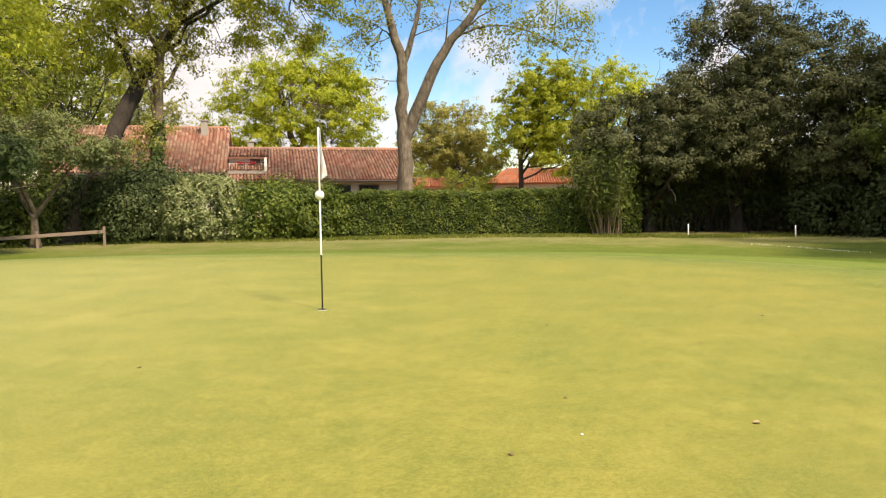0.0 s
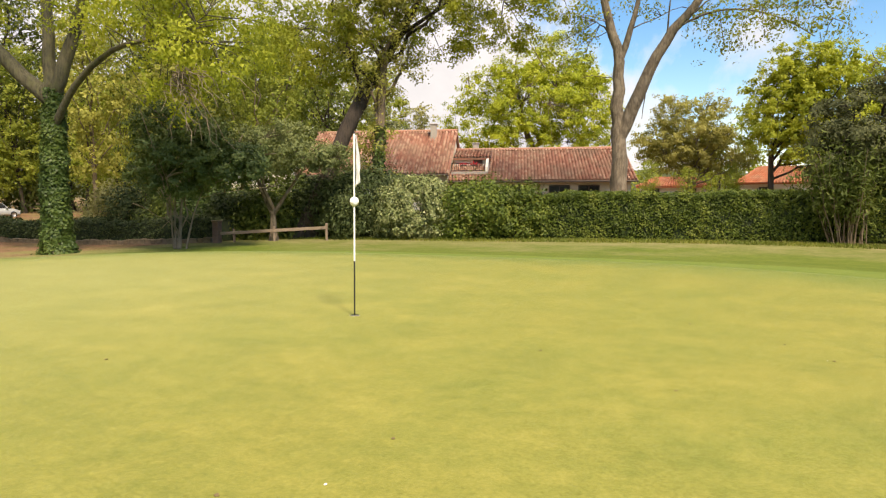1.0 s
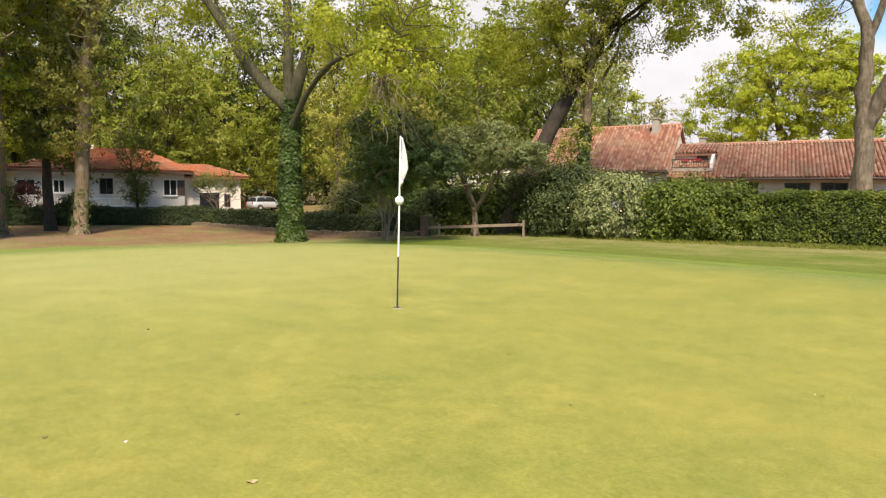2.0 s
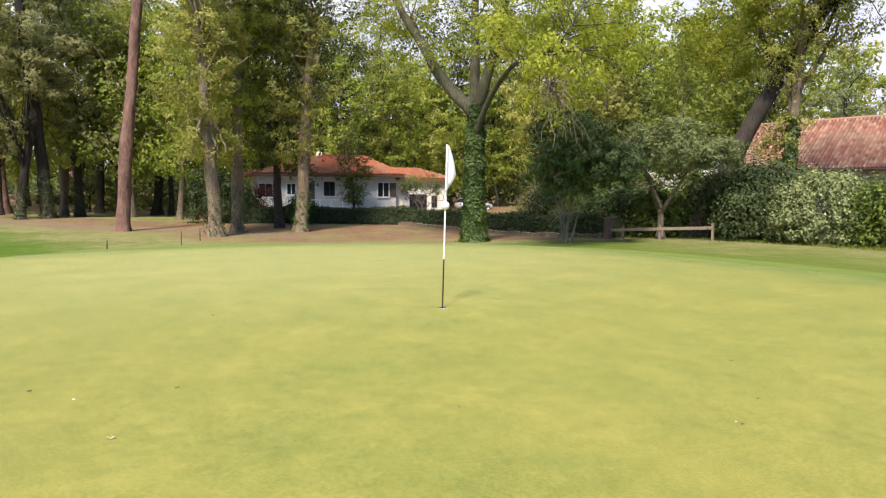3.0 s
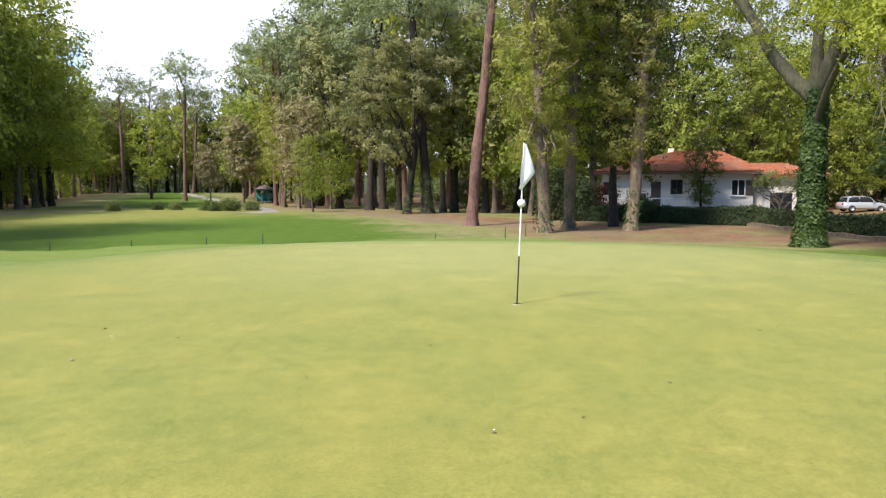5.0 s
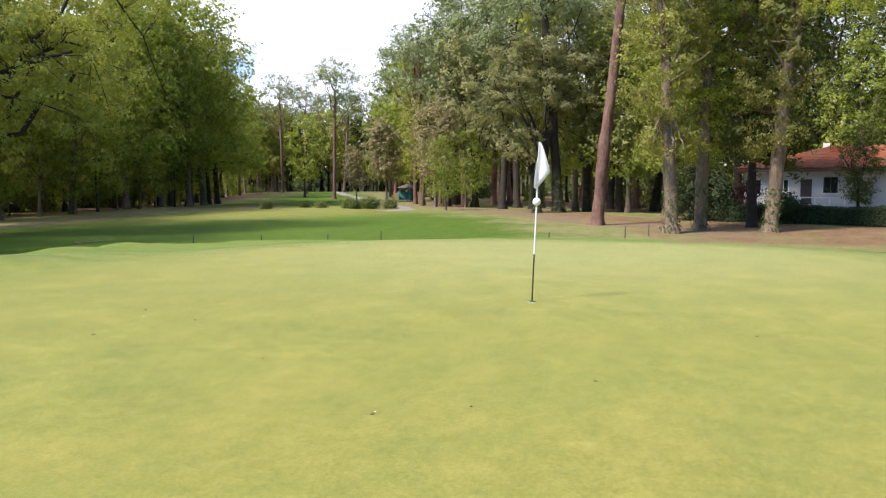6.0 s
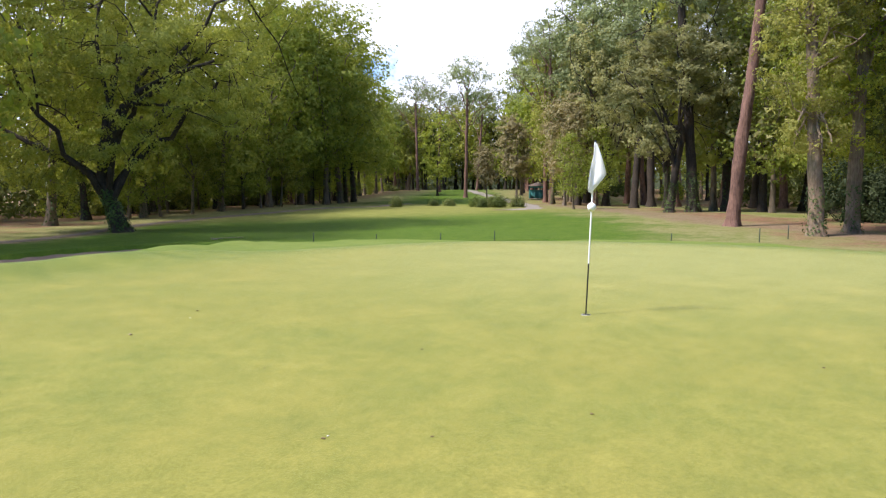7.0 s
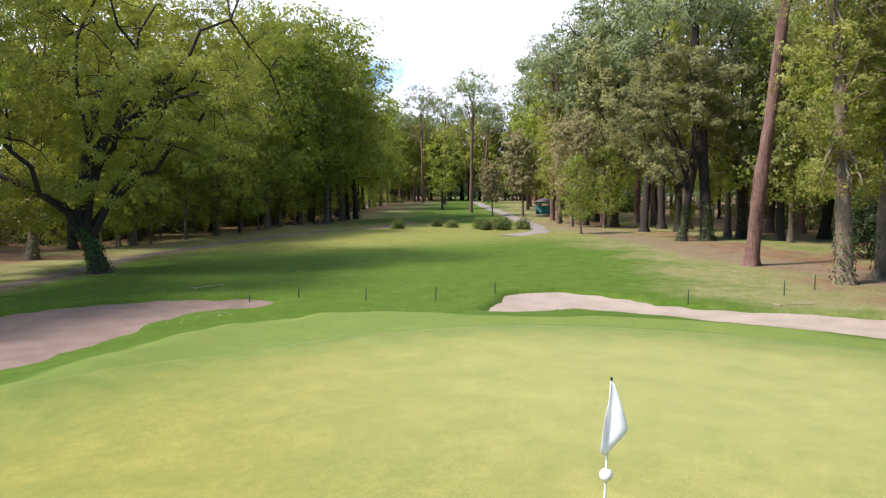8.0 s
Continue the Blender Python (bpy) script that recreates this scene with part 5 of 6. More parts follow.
# ---------- the trees round the green ----------
ivy_oak = tree("oak_tree", "old oak with an ivy-clad trunk and fresh yellow-green leaves", -25.2, 22.5,
     [(0, 0, 16.0, 6.5, 6, 3.6), (-6.0, -2, 13.5, 3.4, 3.2, 3.0), (4.6, 0.5, 11.8, 4.2, 3.6, 3.0), (8.2, -0.6, 10.2, 4.2, 3.4, 3.0), (10.5, -0.8, 8.6, 3.0, 2.6, 2.2), (8.8, -1.2, 6.4, 2.0, 1.8, 0.9), (-2.2, -1.4, 11.0, 1.5, 1.3, 1.4), (3.4, -0.3, 9.6, 1.6, 1.4, 1.0)],
     LEAF_OAK, BARK_MOSS, 0.49, 7.3, 21000, 0.2, 320, 0.58, 0, seed=21, ivy=19000, ivy_to=7.6, limb_k=0.16, forks=True,
     stems=[([(0, 0, 6.8), (-0.9, -0.5, 7.7), (-2.3, -1.2, 9.3), (-2.9, -1.6, 10.9), (-4.3, -2.4, 12.9), (-5.0, -2.8, 14.4), (-6.6, -3.4, 16)], 0.36, 0.12), ([(0, 0, 7.0), (0.0, 0.1, 8.6), (-0.3, 0.2, 11.0), (-0.5, 0.3, 13.5), (-0.6, 0, 17)], 0.30, 0.11),
            ([(0, 0, 6.9), (0.5, 0.4, 8.4), (1.1, 0.8, 10.5), (1.6, 1.0, 13.0), (2.6, 1.5, 17)], 0.33, 0.11), ([(0.25, 0, 5.7), (0.9, -0.1, 6.6), (2.0, -0.2, 7.5), (3.2, -0.4, 8.1), (5.0, -0.8, 8.6), (8.0, -1.3, 8.5), (10.5, -1.6, 8.0)], 0.17, 0.04)])
# bare drooping twigs under the oak's long branch
rng = np.random.default_rng(77)
g = Gather()
hub = np.array([9.3, -2.0, 6.8])
for q in range(24):
    e = hub + np.array([rng.normal() * 1.0 + 0.9, rng.normal() * 0.8 + 0.2, -rng.uniform(0.3, 2.6)])
    g.add(*tube(curve(hub + rng.normal(size=3) * 0.12, e, 1.0, 9, rng, 0.10), np.linspace(0.026, 0.008, 9), 4))
tagged(mpart("drooping_branch", g.mesh("drooping_branch", BARK_STEM), ivy_oak, "bare pale drooping twigs"), kind="stuff")

tree("leaning_oak", "dark leaning oak with yellow-green spring crown behind the shrubs", -18.0, 31.3,
     [(4.0, 4.5, 12.8, 4.8, 4.4, 3.4), (9.0, 3.4, 11.8, 3.4, 3, 2.6), (1.6, 3.5, 12.2, 3.4, 3.5, 2.6), (-2.0, 4, 10.8, 3.0, 3, 2.4), (6, 4.5, 16, 5, 5, 3), (0.8, 3.2, 8.6, 1.8, 1.6, 1.1), (12.7, 3.1, 11.5, 0.9, 0.8, 0.55)],
     LEAF_OAK, BARK_DARK, 0.52, 8.6, 26000, 0.21, 260, 0.56, 2, lean=(2.0, 3.6), seed=22, limb_k=0.25,
     stems=[([(1.95, 3.5, 8.3), (2.8, 4.2, 10.2), (4.1, 5.0, 12.5), (5.0, 5.6, 15)], 0.40, 0.1), ([(3.3, 4.5, 11.0), (8.5, 3.8, 13.2), (11.5, 3.2, 12.6), (12.9, 3.1, 11.6)], 0.12, 0.03),
            ([(1.75, 3.2, 7.8), (1.4, 3.2, 9.0), (0.9, 3.1, 9.8), (0.8, 3.0, 11.0), (0.0, 2.8, 12.5)], 0.15, 0.05)])
tree("oak_tree", "slim ivy-clad oak beside the leaning oak", -15.7, 34.6, [(0.6, 0, 11, 2.6, 2.4, 3), (0, 0, 4.2, 1.1, 1.0, 1.6), (0.2, 0, 7.0, 1.0, 1.0, 2.0)],
     LEAF_BRONZE, BARK_OAK, 0.3, 9.5, 4200, 0.2, 80, 0.5, 6, lean=(0.7, 0), seed=23, ivy=2500, ivy_to=6.0)
tree("plane_tree", "tall pale-barked forked tree with sparse young leaves behind the hedge", -3.4, 40.0,
     [(-0.5, 0, 15.0, 5, 4.5, 3.6), (6.0, 0, 11.6, 3.6, 3, 2.3), (9.0, 0, 10.5, 2.4, 2, 1.6), (-2.6, 0, 10.6, 1.9, 1.8, 2.4), (5.5, 0, 15, 4, 4, 2.6)],
     LEAF_OAK, BARK_GREY, 0.56, 5.6, 9000, 0.2, 190, 0.6, 0, seed=24, limb_k=0.16,
     stems=[([(0, 0, 5.2), (-0.15, 0, 7.5), (0.1, 0, 9.4), (-0.9, 0, 12.0), (-1.3, 0.3, 16)], 0.38, 0.13), ([(0.0, 0, 5.0), (0.9, 0, 6.8), (1.7, 0, 9.0), (2.8, 0, 10.6), (4.4, 0.2, 12.4), (6, 0.3, 15)], 0.40, 0.12),
            ([(0.0, 0, 9.2), (0.55, 0, 10.4), (0.9, 0, 11.6), (1.1, 0, 14)], 0.2, 0.08), ([(2.7, 0, 10.5), (4.2, 0, 11.4), (6.2, 0, 11.4), (8.2, 0, 10.6), (9.4, 0, 9.6)], 0.07, 0.02)])
tree("lime_tree", "large rounded tree with bright yellow-green spring leaves behind the house", -20.5, 83.4,
     [(0, 0, 13, 8.4, 6, 5.8), (-7.4, -1, 9.5, 5.0, 4, 4.4), (6.4, -1, 10.5, 4.8, 4, 4.8), (1.0, 0, 17.4, 5.4, 4, 3.4), (-5, 0, 14.6, 4.8, 4, 3.6), (5.2, 0, 14.6, 4, 4, 3), (0, -1.5, 7.5, 9, 4, 3.0)],
     LEAF_BRIGHT, BARK_OAK, 0.6, 6, 34000, 0.365, 620, 0.6, 8, seed=25)
tree("birch_tree", "small budding tree with brownish twigs beyond the hedge", -1.9, 71.9, [(0, 0, 7.8, 4.2, 3.4, 3.4), (-1, 0, 6.0, 4.4, 3, 2.6), (2.6, 1, 5.6, 3.2, 2.4, 2.2)],
     LEAF_BROWN, BARK_GREY, 0.2, 3.5, 16000, 0.3, 230, 0.5, 10, seed=26)
tree("maple_tree", "upright tree with bright green spring leaves beyond the hedge", 5.0, 65.9, [(2.2, 0, 8.4, 4.8, 4.0, 4.4), (2.8, 0, 11.6, 3.8, 3.2, 2.6), (0.8, 0, 6.4, 3.4, 2.8, 2.8), (4.6, 0, 5.6, 3.2, 2.4, 2.8)],
     LEAF_OAK, BARK_DARK, 0.3, 5, 21000, 0.32, 260, 0.5, 8, seed=27)
tree("lime_tree", "distant tree with bright yellow spring leaves", 17.4, 83.3, [(-0.5, 0, 12.6, 4.6, 4, 4.2), (-3, 0, 9, 3.5, 3, 4)],
     LEAF_BRIGHT, BARK_OAK, 0.35, 6, 9500, 0.4, 150, 0.65, 7, seed=28)
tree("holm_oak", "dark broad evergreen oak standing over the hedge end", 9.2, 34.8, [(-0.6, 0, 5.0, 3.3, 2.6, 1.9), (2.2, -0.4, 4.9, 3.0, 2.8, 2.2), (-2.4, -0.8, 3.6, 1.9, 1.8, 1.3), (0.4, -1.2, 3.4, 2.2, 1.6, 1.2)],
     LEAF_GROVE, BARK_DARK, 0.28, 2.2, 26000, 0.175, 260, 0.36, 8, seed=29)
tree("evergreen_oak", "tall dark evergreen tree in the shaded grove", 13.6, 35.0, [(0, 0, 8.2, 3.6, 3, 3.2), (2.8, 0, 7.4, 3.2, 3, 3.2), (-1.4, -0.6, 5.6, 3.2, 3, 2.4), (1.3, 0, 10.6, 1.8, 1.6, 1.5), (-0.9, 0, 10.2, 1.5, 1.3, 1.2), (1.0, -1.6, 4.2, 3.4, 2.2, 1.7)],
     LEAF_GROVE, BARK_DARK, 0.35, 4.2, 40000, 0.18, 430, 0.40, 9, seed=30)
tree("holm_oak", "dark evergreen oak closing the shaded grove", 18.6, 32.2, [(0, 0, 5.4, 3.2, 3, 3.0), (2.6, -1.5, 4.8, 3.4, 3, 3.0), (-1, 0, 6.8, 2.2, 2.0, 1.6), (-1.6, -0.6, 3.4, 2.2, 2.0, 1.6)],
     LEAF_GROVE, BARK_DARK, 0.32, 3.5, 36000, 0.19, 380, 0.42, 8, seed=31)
tree("holm_oak", "fresher green evergreen oak at the edge of the grove", 21.6, 28.2, [(0, 0, 6.2, 4.2, 4, 4.2), (-2.4, 1.5, 4.4, 2.6, 2.6, 2.2), (0, 0, 10.0, 3.0, 3.0, 2.0)],
     LEAF_THICKET, BARK_DARK, 0.35, 3.5, 16000, 0.2, 220, 0.5, 8, seed=32, layer=0.4)
tree("olive_tree", "small grey-green tree with a forked pale trunk beside the fence", -18.5, 29.3, [(-1.4, 0, 4.5, 2.3, 2.0, 1.0), (1.4, 0, 4.3, 2.3, 2, 0.9), (0.2, 0, 5.3, 2.0, 2, 0.7), (3.2, 0, 3.9, 1.5, 1.4, 0.6)],
     LEAF_GREY, BARK_GREY, 0.17, 1.5, 12000, 0.16, 150, 0.32, 2, seed=33, limb_k=0.55, stems=[([(0, 0, 1.3), (-0.7, 0, 2.4), (-1.6, 0, 4.4)], 0.11, 0.04), ([(0, 0, 1.3), (0.8, 0, 2.3), (2.0, 0, 3.8)], 0.11, 0.04)])
tree("multi_stem_tree", "multi-stemmed evergreen with thin pale stems and dark leaves", -20.5, 25.0, [(0.2, 0, 4.2, 2.3, 2.0, 1.3), (2.2, 0.5, 3.7, 1.8, 1.6, 1.0), (-0.6, 0, 5.6, 1.6, 1.4, 1.0), (-1.9, 0.4, 3.6, 1.3, 1.2, 0.9), (1.3, 0, 5.3, 1.3, 1.2, 0.8), (3.6, 0.2, 3.9, 1.1, 1.0, 0.7), (0.6, 0, 3.1, 2.2, 1.4, 0.7)],
     LEAF_LAUREL, BARK_STEM, 0.07, 0.3, 17000, 0.18, 210, 0.32, 3, seed=34,
     stems=[([(0.17 * q, 0, -0.05), (0.25 * q, 0.1 * (q % 2), 1.1), (0.44 * q, 0.2 * (q % 3), 2.8)], 0.05, 0.03) for q in (-1.7, -1.1, -0.4, 0.5, 2.5)])


def bamboo(x, y, n, h, width, label, seed, leaf, cane):
    rng = np.random.default_rng(seed)
    t = thing("bamboo_clump", x, y, zland(x, y), 0, label, "bamboo")
    g, pts = Gather(), []
    for q in range(n):
        bx, by = rng.normal() * width * 0.35, rng.normal() * 0.3
        hh = h * rng.uniform(0.75, 1.1)
        tip = np.array([bx * 1.9 + rng.normal() * 0.4, by * 2 + rng.normal() * 0.4, hh])
        c = curve(np.array([bx, by, -0.05]), tip, hh * 0.08, 8, rng, 0.03)
        g.add(*tube(c, np.linspace(0.028, 0.01, 8), 5))
        for k in range(150):
            s = c[rng.integers(3, 8)]
            pts.append(s + rng.normal(size=3) * np.array([0.35, 0.35, 0.3]) + np.array([0, 0, -0.05]))
    tagged(mpart("cane_thicket", g.mesh("cane_thicket", cane), t), kind="stuff")
    v, f = leaf_quads(rng, np.array(pts), 0.26, 0, 2.4)
    mpart("foliage", mesh_from("foliage", v, f, [leaf]), t)


bamboo(6.9, 32.9, 34, 3.5, 0.8, "clump of canes with drooping narrow green leaves", 41, LEAF_THICKET, BARK_OAK)
# canes and leaves coloured near-black for the shade under the grove
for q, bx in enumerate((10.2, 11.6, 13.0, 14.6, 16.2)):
    bamboo(bx, 34.9 + 0.3 * (q % 2), 18, 3.8, 1.5, "dense canes under the evergreen grove, coloured dark for shade", 50 + q, LEAF_DARK, BARK_DARK)
# out-of-view tree added to cast shade on the grove and the collar
tree("holm_oak", "unseen evergreen oak added beyond the grove to cast shade", 17.0, 18.0, [(0, 0, 5.6, 3.2, 3.2, 3.8), (1.5, 2.5, 5.0, 3, 3, 3.2)], LEAF_GROVE, BARK_DARK, 0.3, 3, 7000, 0.26, 120, 0.5, 7, seed=43)
# bushes added to close the grove's foot, its shade put into their colour
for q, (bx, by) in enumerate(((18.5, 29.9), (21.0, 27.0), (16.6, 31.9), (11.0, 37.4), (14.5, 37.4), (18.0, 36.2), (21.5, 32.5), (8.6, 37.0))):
    shrub("dark_bush", "dark bush added for the shade at the foot of the grove", bx, by, 1.7 if q < 3 else 2.4, 2.6 if q < 3 else 4.4, LEAF_DARK, 60 + q, 5000, 0.18 if q < 3 else 0.26, group="dark bushes of the grove")

tree("pine_tree", "tall maritime pine with a bare reddish trunk", -43.7, 6.4, [(0.6, 2, 20.5, 4.5, 4.5, 2.2), (-1, 0.5, 22.5, 3.5, 3.5, 2)], LEAF_PINE, BARK_PINE, 0.44, 18.5,
     6000, 0.3, 90, 0.6, 9, lean=(0.3, 1.75), seed=35, flat=0.0, long=2.5, forks=True, limb_k=0.3)
for q, (tx, ty, tr) in enumerate(((-37.4, 11.3, 0.42), (-40.5, 13.2, 0.42), (-40.2, 17.4, 0.46))):
    tree("oak_tree", "tall oak with bronze-green young leaves down its trunk", tx, ty,
         [(0, 0, 15.5, 3.4, 3.4, 4.2), (0.2, -0.6, 10.2, 2.9, 2.9, 3.4), (0.3, -0.4, 6.4, 1.9, 1.9, 2.0), (0, 0, 19, 3.6, 3.6, 2.5)],
         LEAF_BRONZE if q != 1 else LEAF_OAK, BARK_ASH, tr, 12.5, 15000, 0.23, 240, 0.5, 14, lean=((0.2, -0.7), (0.2, 0.2), (0.2, 0.8))[q], seed=36 + q, limb_k=0.26, ivy=400, ivy_to=3,
         group="tall oaks by the garden hedge")
tree("pine_tree", "dark-trunked pine standing among evergreen oaks", -61.6, 1.6, [(0.4, -1.5, 21, 4.8, 4.8, 2.4), (0, -1, 24, 3.2, 3.2, 2)], LEAF_PINE, BARK_DARK, 0.52, 19, 6500, 0.34, 90, 0.7, 9,
     lean=(0.3, -1.6), seed=39, ivy=900, ivy_to=4, long=2.5, forks=True, limb_k=0.3)
tree("holm_oak", "broad grey-green evergreen oak in the wood edge", -60.6, -0.4, [(0, -1.5, 12.6, 4.2, 4.2, 4.4), (0, 3.0, 12.5, 3.4, 3.2, 3.2), (0.6, -1.0, 7.0, 2.2, 2.2, 1.6), (0, 1, 15.5, 3.4, 3.4, 2.2), (0.2, -4.5, 10.5, 2.6, 2.6, 2.6)],
     LEAF_HOLM, BARK_DARK, 0.42, 6.5, 20000, 0.28, 240, 0.52, 9, lean=(0, 0.9), seed=40, ivy=500, ivy_to=3)
tree("oak_tree", "old leaning oak with ivy foot and wide olive-green crown", -23.6, -29.0,
     [(0, -2, 12.0, 7.0, 7.0, 4.4), (-3.5, 4.0, 10.5, 5, 4.5, 3.8), (2.5, -7, 9, 6, 5.5, 4.4), (-6, -1, 14.5, 6.5, 6, 4.0), (-6, -3, 19, 6.5, 6, 3.5), (-7.5, 5.0, 16.5, 5, 4.5, 3.0), (2, -4, 18, 6, 6, 3.5), (0.6, 1.4, 6.0, 3.0, 2.6, 1.8), (0.9, -0.6, 4.7, 1.8, 2.4, 1.1), (2.4, -5.4, 3.8, 2.4, 2.8, 1.3), (1.5, -4.5, 4.6, 3.2, 3, 2.0), (-2.5, 6.5, 7.6, 2.6, 2.4, 1.6)],
     LEAF_OLIVE, BARK_DARK, 0.52, 3.4, 46000, 0.25, 620, 0.62, 7, lean=(0.5, -1.2), seed=42, ivy=1500, ivy_to=2.8, layer=0.3,
     stems=[([(0.5, -1.2, 3.2), (1.2, -3.0, 4.6), (2.0, -5.5, 5.6), (3, -8, 7.0)], 0.32, 0.09), ([(0.5, -1.2, 3.2), (0.2, -1.2, 6.0), (-0.8, -0.2, 8.6), (-2.0, 2.5, 10.2), (-3, 5.5, 11)], 0.36, 0.09),
            ([(0.3, -1.2, 5.5), (-1.5, -1.5, 8.2), (-3.5, -1.0, 10.6), (-6, 0, 13)], 0.26, 0.08), ([(-0.6, -0.4, 8.2), (-0.8, 1.8, 8.4), (-1.6, 4.4, 7.8)], 0.16, 0.05)])

tree("cherry_tree", "small tree with faded pink blossom on the lawn inside the wood", -88, 5.2, [(0, 0, 3.4, 1.5, 1.9, 0.9), (0.2, 1.2, 4.0, 1.0, 1.3, 0.7), (0, -1.4, 3.0, 1.0, 1.1, 0.6)],
     LEAF_BLOSSOM, BARK_DARK, 0.1, 1.6, 2200, 0.17, 50, 0.28, 6, seed=44)

tree("garden_tree", "small feathery tree with olive spring leaves before the garage", -46.0, 29.6, [(0, 0, 3.5, 1.6, 1.7, 0.7), (0.2, 1.2, 2.9, 1.0, 1.2, 0.6), (0, -1.3, 3.1, 1.0, 1.1, 0.6)],
     LEAF_GARDEN, BARK_OAK, 0.09, 1.7, 1700, 0.15, 55, 0.3, 7, seed=45)

# ---------- the woods ----------
LEAF_BUDDING = leaf_material("budding grey brown leaf", (0.20, 0.17, 0.085), (0.34, 0.29, 0.15), (0.47, 0.41, 0.22), 0.45)
# darkened copy of the green wood leaf: shade is put into its colour
LEAF_SHADE = leaf_material("leaf wood green darkened by shade", (0.058, 0.080, 0.017), (0.108, 0.136, 0.027), (0.20, 0.218, 0.052), 0.38)
PROTO = {}
TILT = random.Random(12)


WOOD_KINDS = dict(
    oak=("oak_tree", "oak in the wood with olive-green spring leaves", [(0, 0, 13, 5.0, 5.0, 4.2), (1.8, 1, 8.4, 3.8, 3.8, 2.8), (-1.5, -0.5, 17, 4.0, 4.0, 3.0), (-2.5, 1, 9.5, 2.8, 2.8, 2.4), (3.2, 1.6, 4.6, 2.0, 2.0, 1.3), (-2.4, -2.8, 5.2, 2.2, 2.2, 1.5)], LEAF_OLIVE, BARK_OAK, 0.27, 8.5),
    bright=("beech_tree", "tree in the wood with fresh bright green leaves", [(0, 0, 12, 4.6, 4.6, 4.8), (0.5, 1.2, 6.4, 3.8, 3.8, 3.2), (0.5, -0.5, 16.5, 3.4, 3.4, 3.0), (1, -2, 5.4, 2.4, 2.4, 2.4)], LEAF_FRESH, BARK_OAK, 0.26, 7.5),
    green=("ash_tree", "green-leaved tree in the wood edge", [(0, 0, 13, 4.8, 4.8, 5.0), (0.8, -1, 7.4, 3.8, 3.8, 3.0), (0, 0.5, 18, 3.6, 3.6, 2.8), (-1.5, 1.5, 5.6, 2.8, 2.8, 2.2), (2.6, -2.4, 4.6, 2.0, 2.0, 1.5)], LEAF_GREEN, BARK_DARK, 0.25, 8.5),
    holm=("holm_oak", "grey-green evergreen oak in the wood edge", [(0, 0, 13, 5.0, 5.0, 5.0), (1.5, -1.5, 7.6, 3.0, 3.0, 2.4), (-0.5, 1, 17.5, 4.0, 4.0, 3.0), (-2.5, 0, 9, 3, 3, 2.6)], LEAF_HOLM, BARK_DARK, 0.38, 7),
    bronze=("oak_tree", "slender oak with bronze-green young leaves", [(0, 0, 13, 3.6, 3.6, 5.2), (0.3, 0.3, 7.2, 2.8, 2.8, 3.0), (0, 0, 18, 3.2, 3.2, 2.8)], LEAF_BRONZE, BARK_OAK, 0.26, 10),
    pine=("pine_tree", "tall maritime pine with a bare trunk and layered crown", [(0, 0, 21, 5.4, 5.4, 1.4), (2.2, 1.0, 18, 3.4, 3.4, 0.9), (-0.6, 0, 23.3, 3.9, 3.9, 1.2), (-2.8, -1.2, 16.2, 2.6, 2.6, 0.7)], LEAF_PINE, BARK_PINE, 0.32, 18.5),
    shade=("hornbeam_tree", "green tree beside the white house, shade in its dark colour", [(0, 0, 13, 4.8, 4.8, 5.0), (0.8, -1, 7.4, 3.8, 3.8, 3.0), (0, 0.5, 18, 3.6, 3.6, 2.8), (-1.5, 1.5, 5.6, 2.8, 2.8, 2.2)], LEAF_SHADE, BARK_DARK, 0.32, 8.5),
    bigpine=("pine_tree", "tall dense maritime pine with a grey-green crown", [(0, 0, 11.5, 3.4, 3.4, 2.2), (1.5, 1, 15.5, 4.2, 4.2, 2.2), (-1.5, -1, 19, 4.2, 4.2, 2.2), (0.5, 0, 22.8, 3.6, 3.6, 2.2), (0, 0, 26, 2.4, 2.4, 1.6)], LEAF_PINE, BARK_DARK, 0.42, 20),
    budding=("oak_tree", "budding grey-brown tree in the wood edge", [(0, 0, 9.5, 3.6, 3.6, 3.6), (0.5, 0.6, 6.0, 2.8, 2.8, 2.2), (0, 0, 12.5, 2.6, 2.6, 2.0)], LEAF_BUDDING, BARK_GREY, 0.22, 6))


def wood_tree(kind, x, y, scale, turn, far=False):
    """The first of a kind is built, later ones are copies of it."""
    key = (kind, far)
    if key not in PROTO:
        name, label, lobes, leaf, bark, r, fork = WOOD_KINDS[kind]
        lv, size, cl, sp = (1750, 0.66, 100, 0.8) if far else (4400, 0.4, 200, 0.66)
        PROTO[key] = tree(name, label, x, y, lobes, leaf, bark, r, fork, lv if kind != "pine" else int(lv * 0.8), size, cl if kind != "pine" else int(cl * 0.6), sp, 6 if far else 10, seed=len(PROTO) + 300,
                          limb_k=0.3, twig=False, group="trees of the wood", ivy=350 if kind in ("oak", "holm", "green") and not far else 0, ivy_to=5, long=2.4 if kind == "pine" else 1.5)
        return PROTO[key]
    m = pose(x, y, zland(x, y) - 0.05, TILT.uniform(-4.5, 4.5), TILT.uniform(-4.5, 4.5), turn) @ Matrix.Diagonal((scale, scale, scale * TILT.uniform(0.94, 1.06), 1))
    return copy_thing(PROTO[key], m)


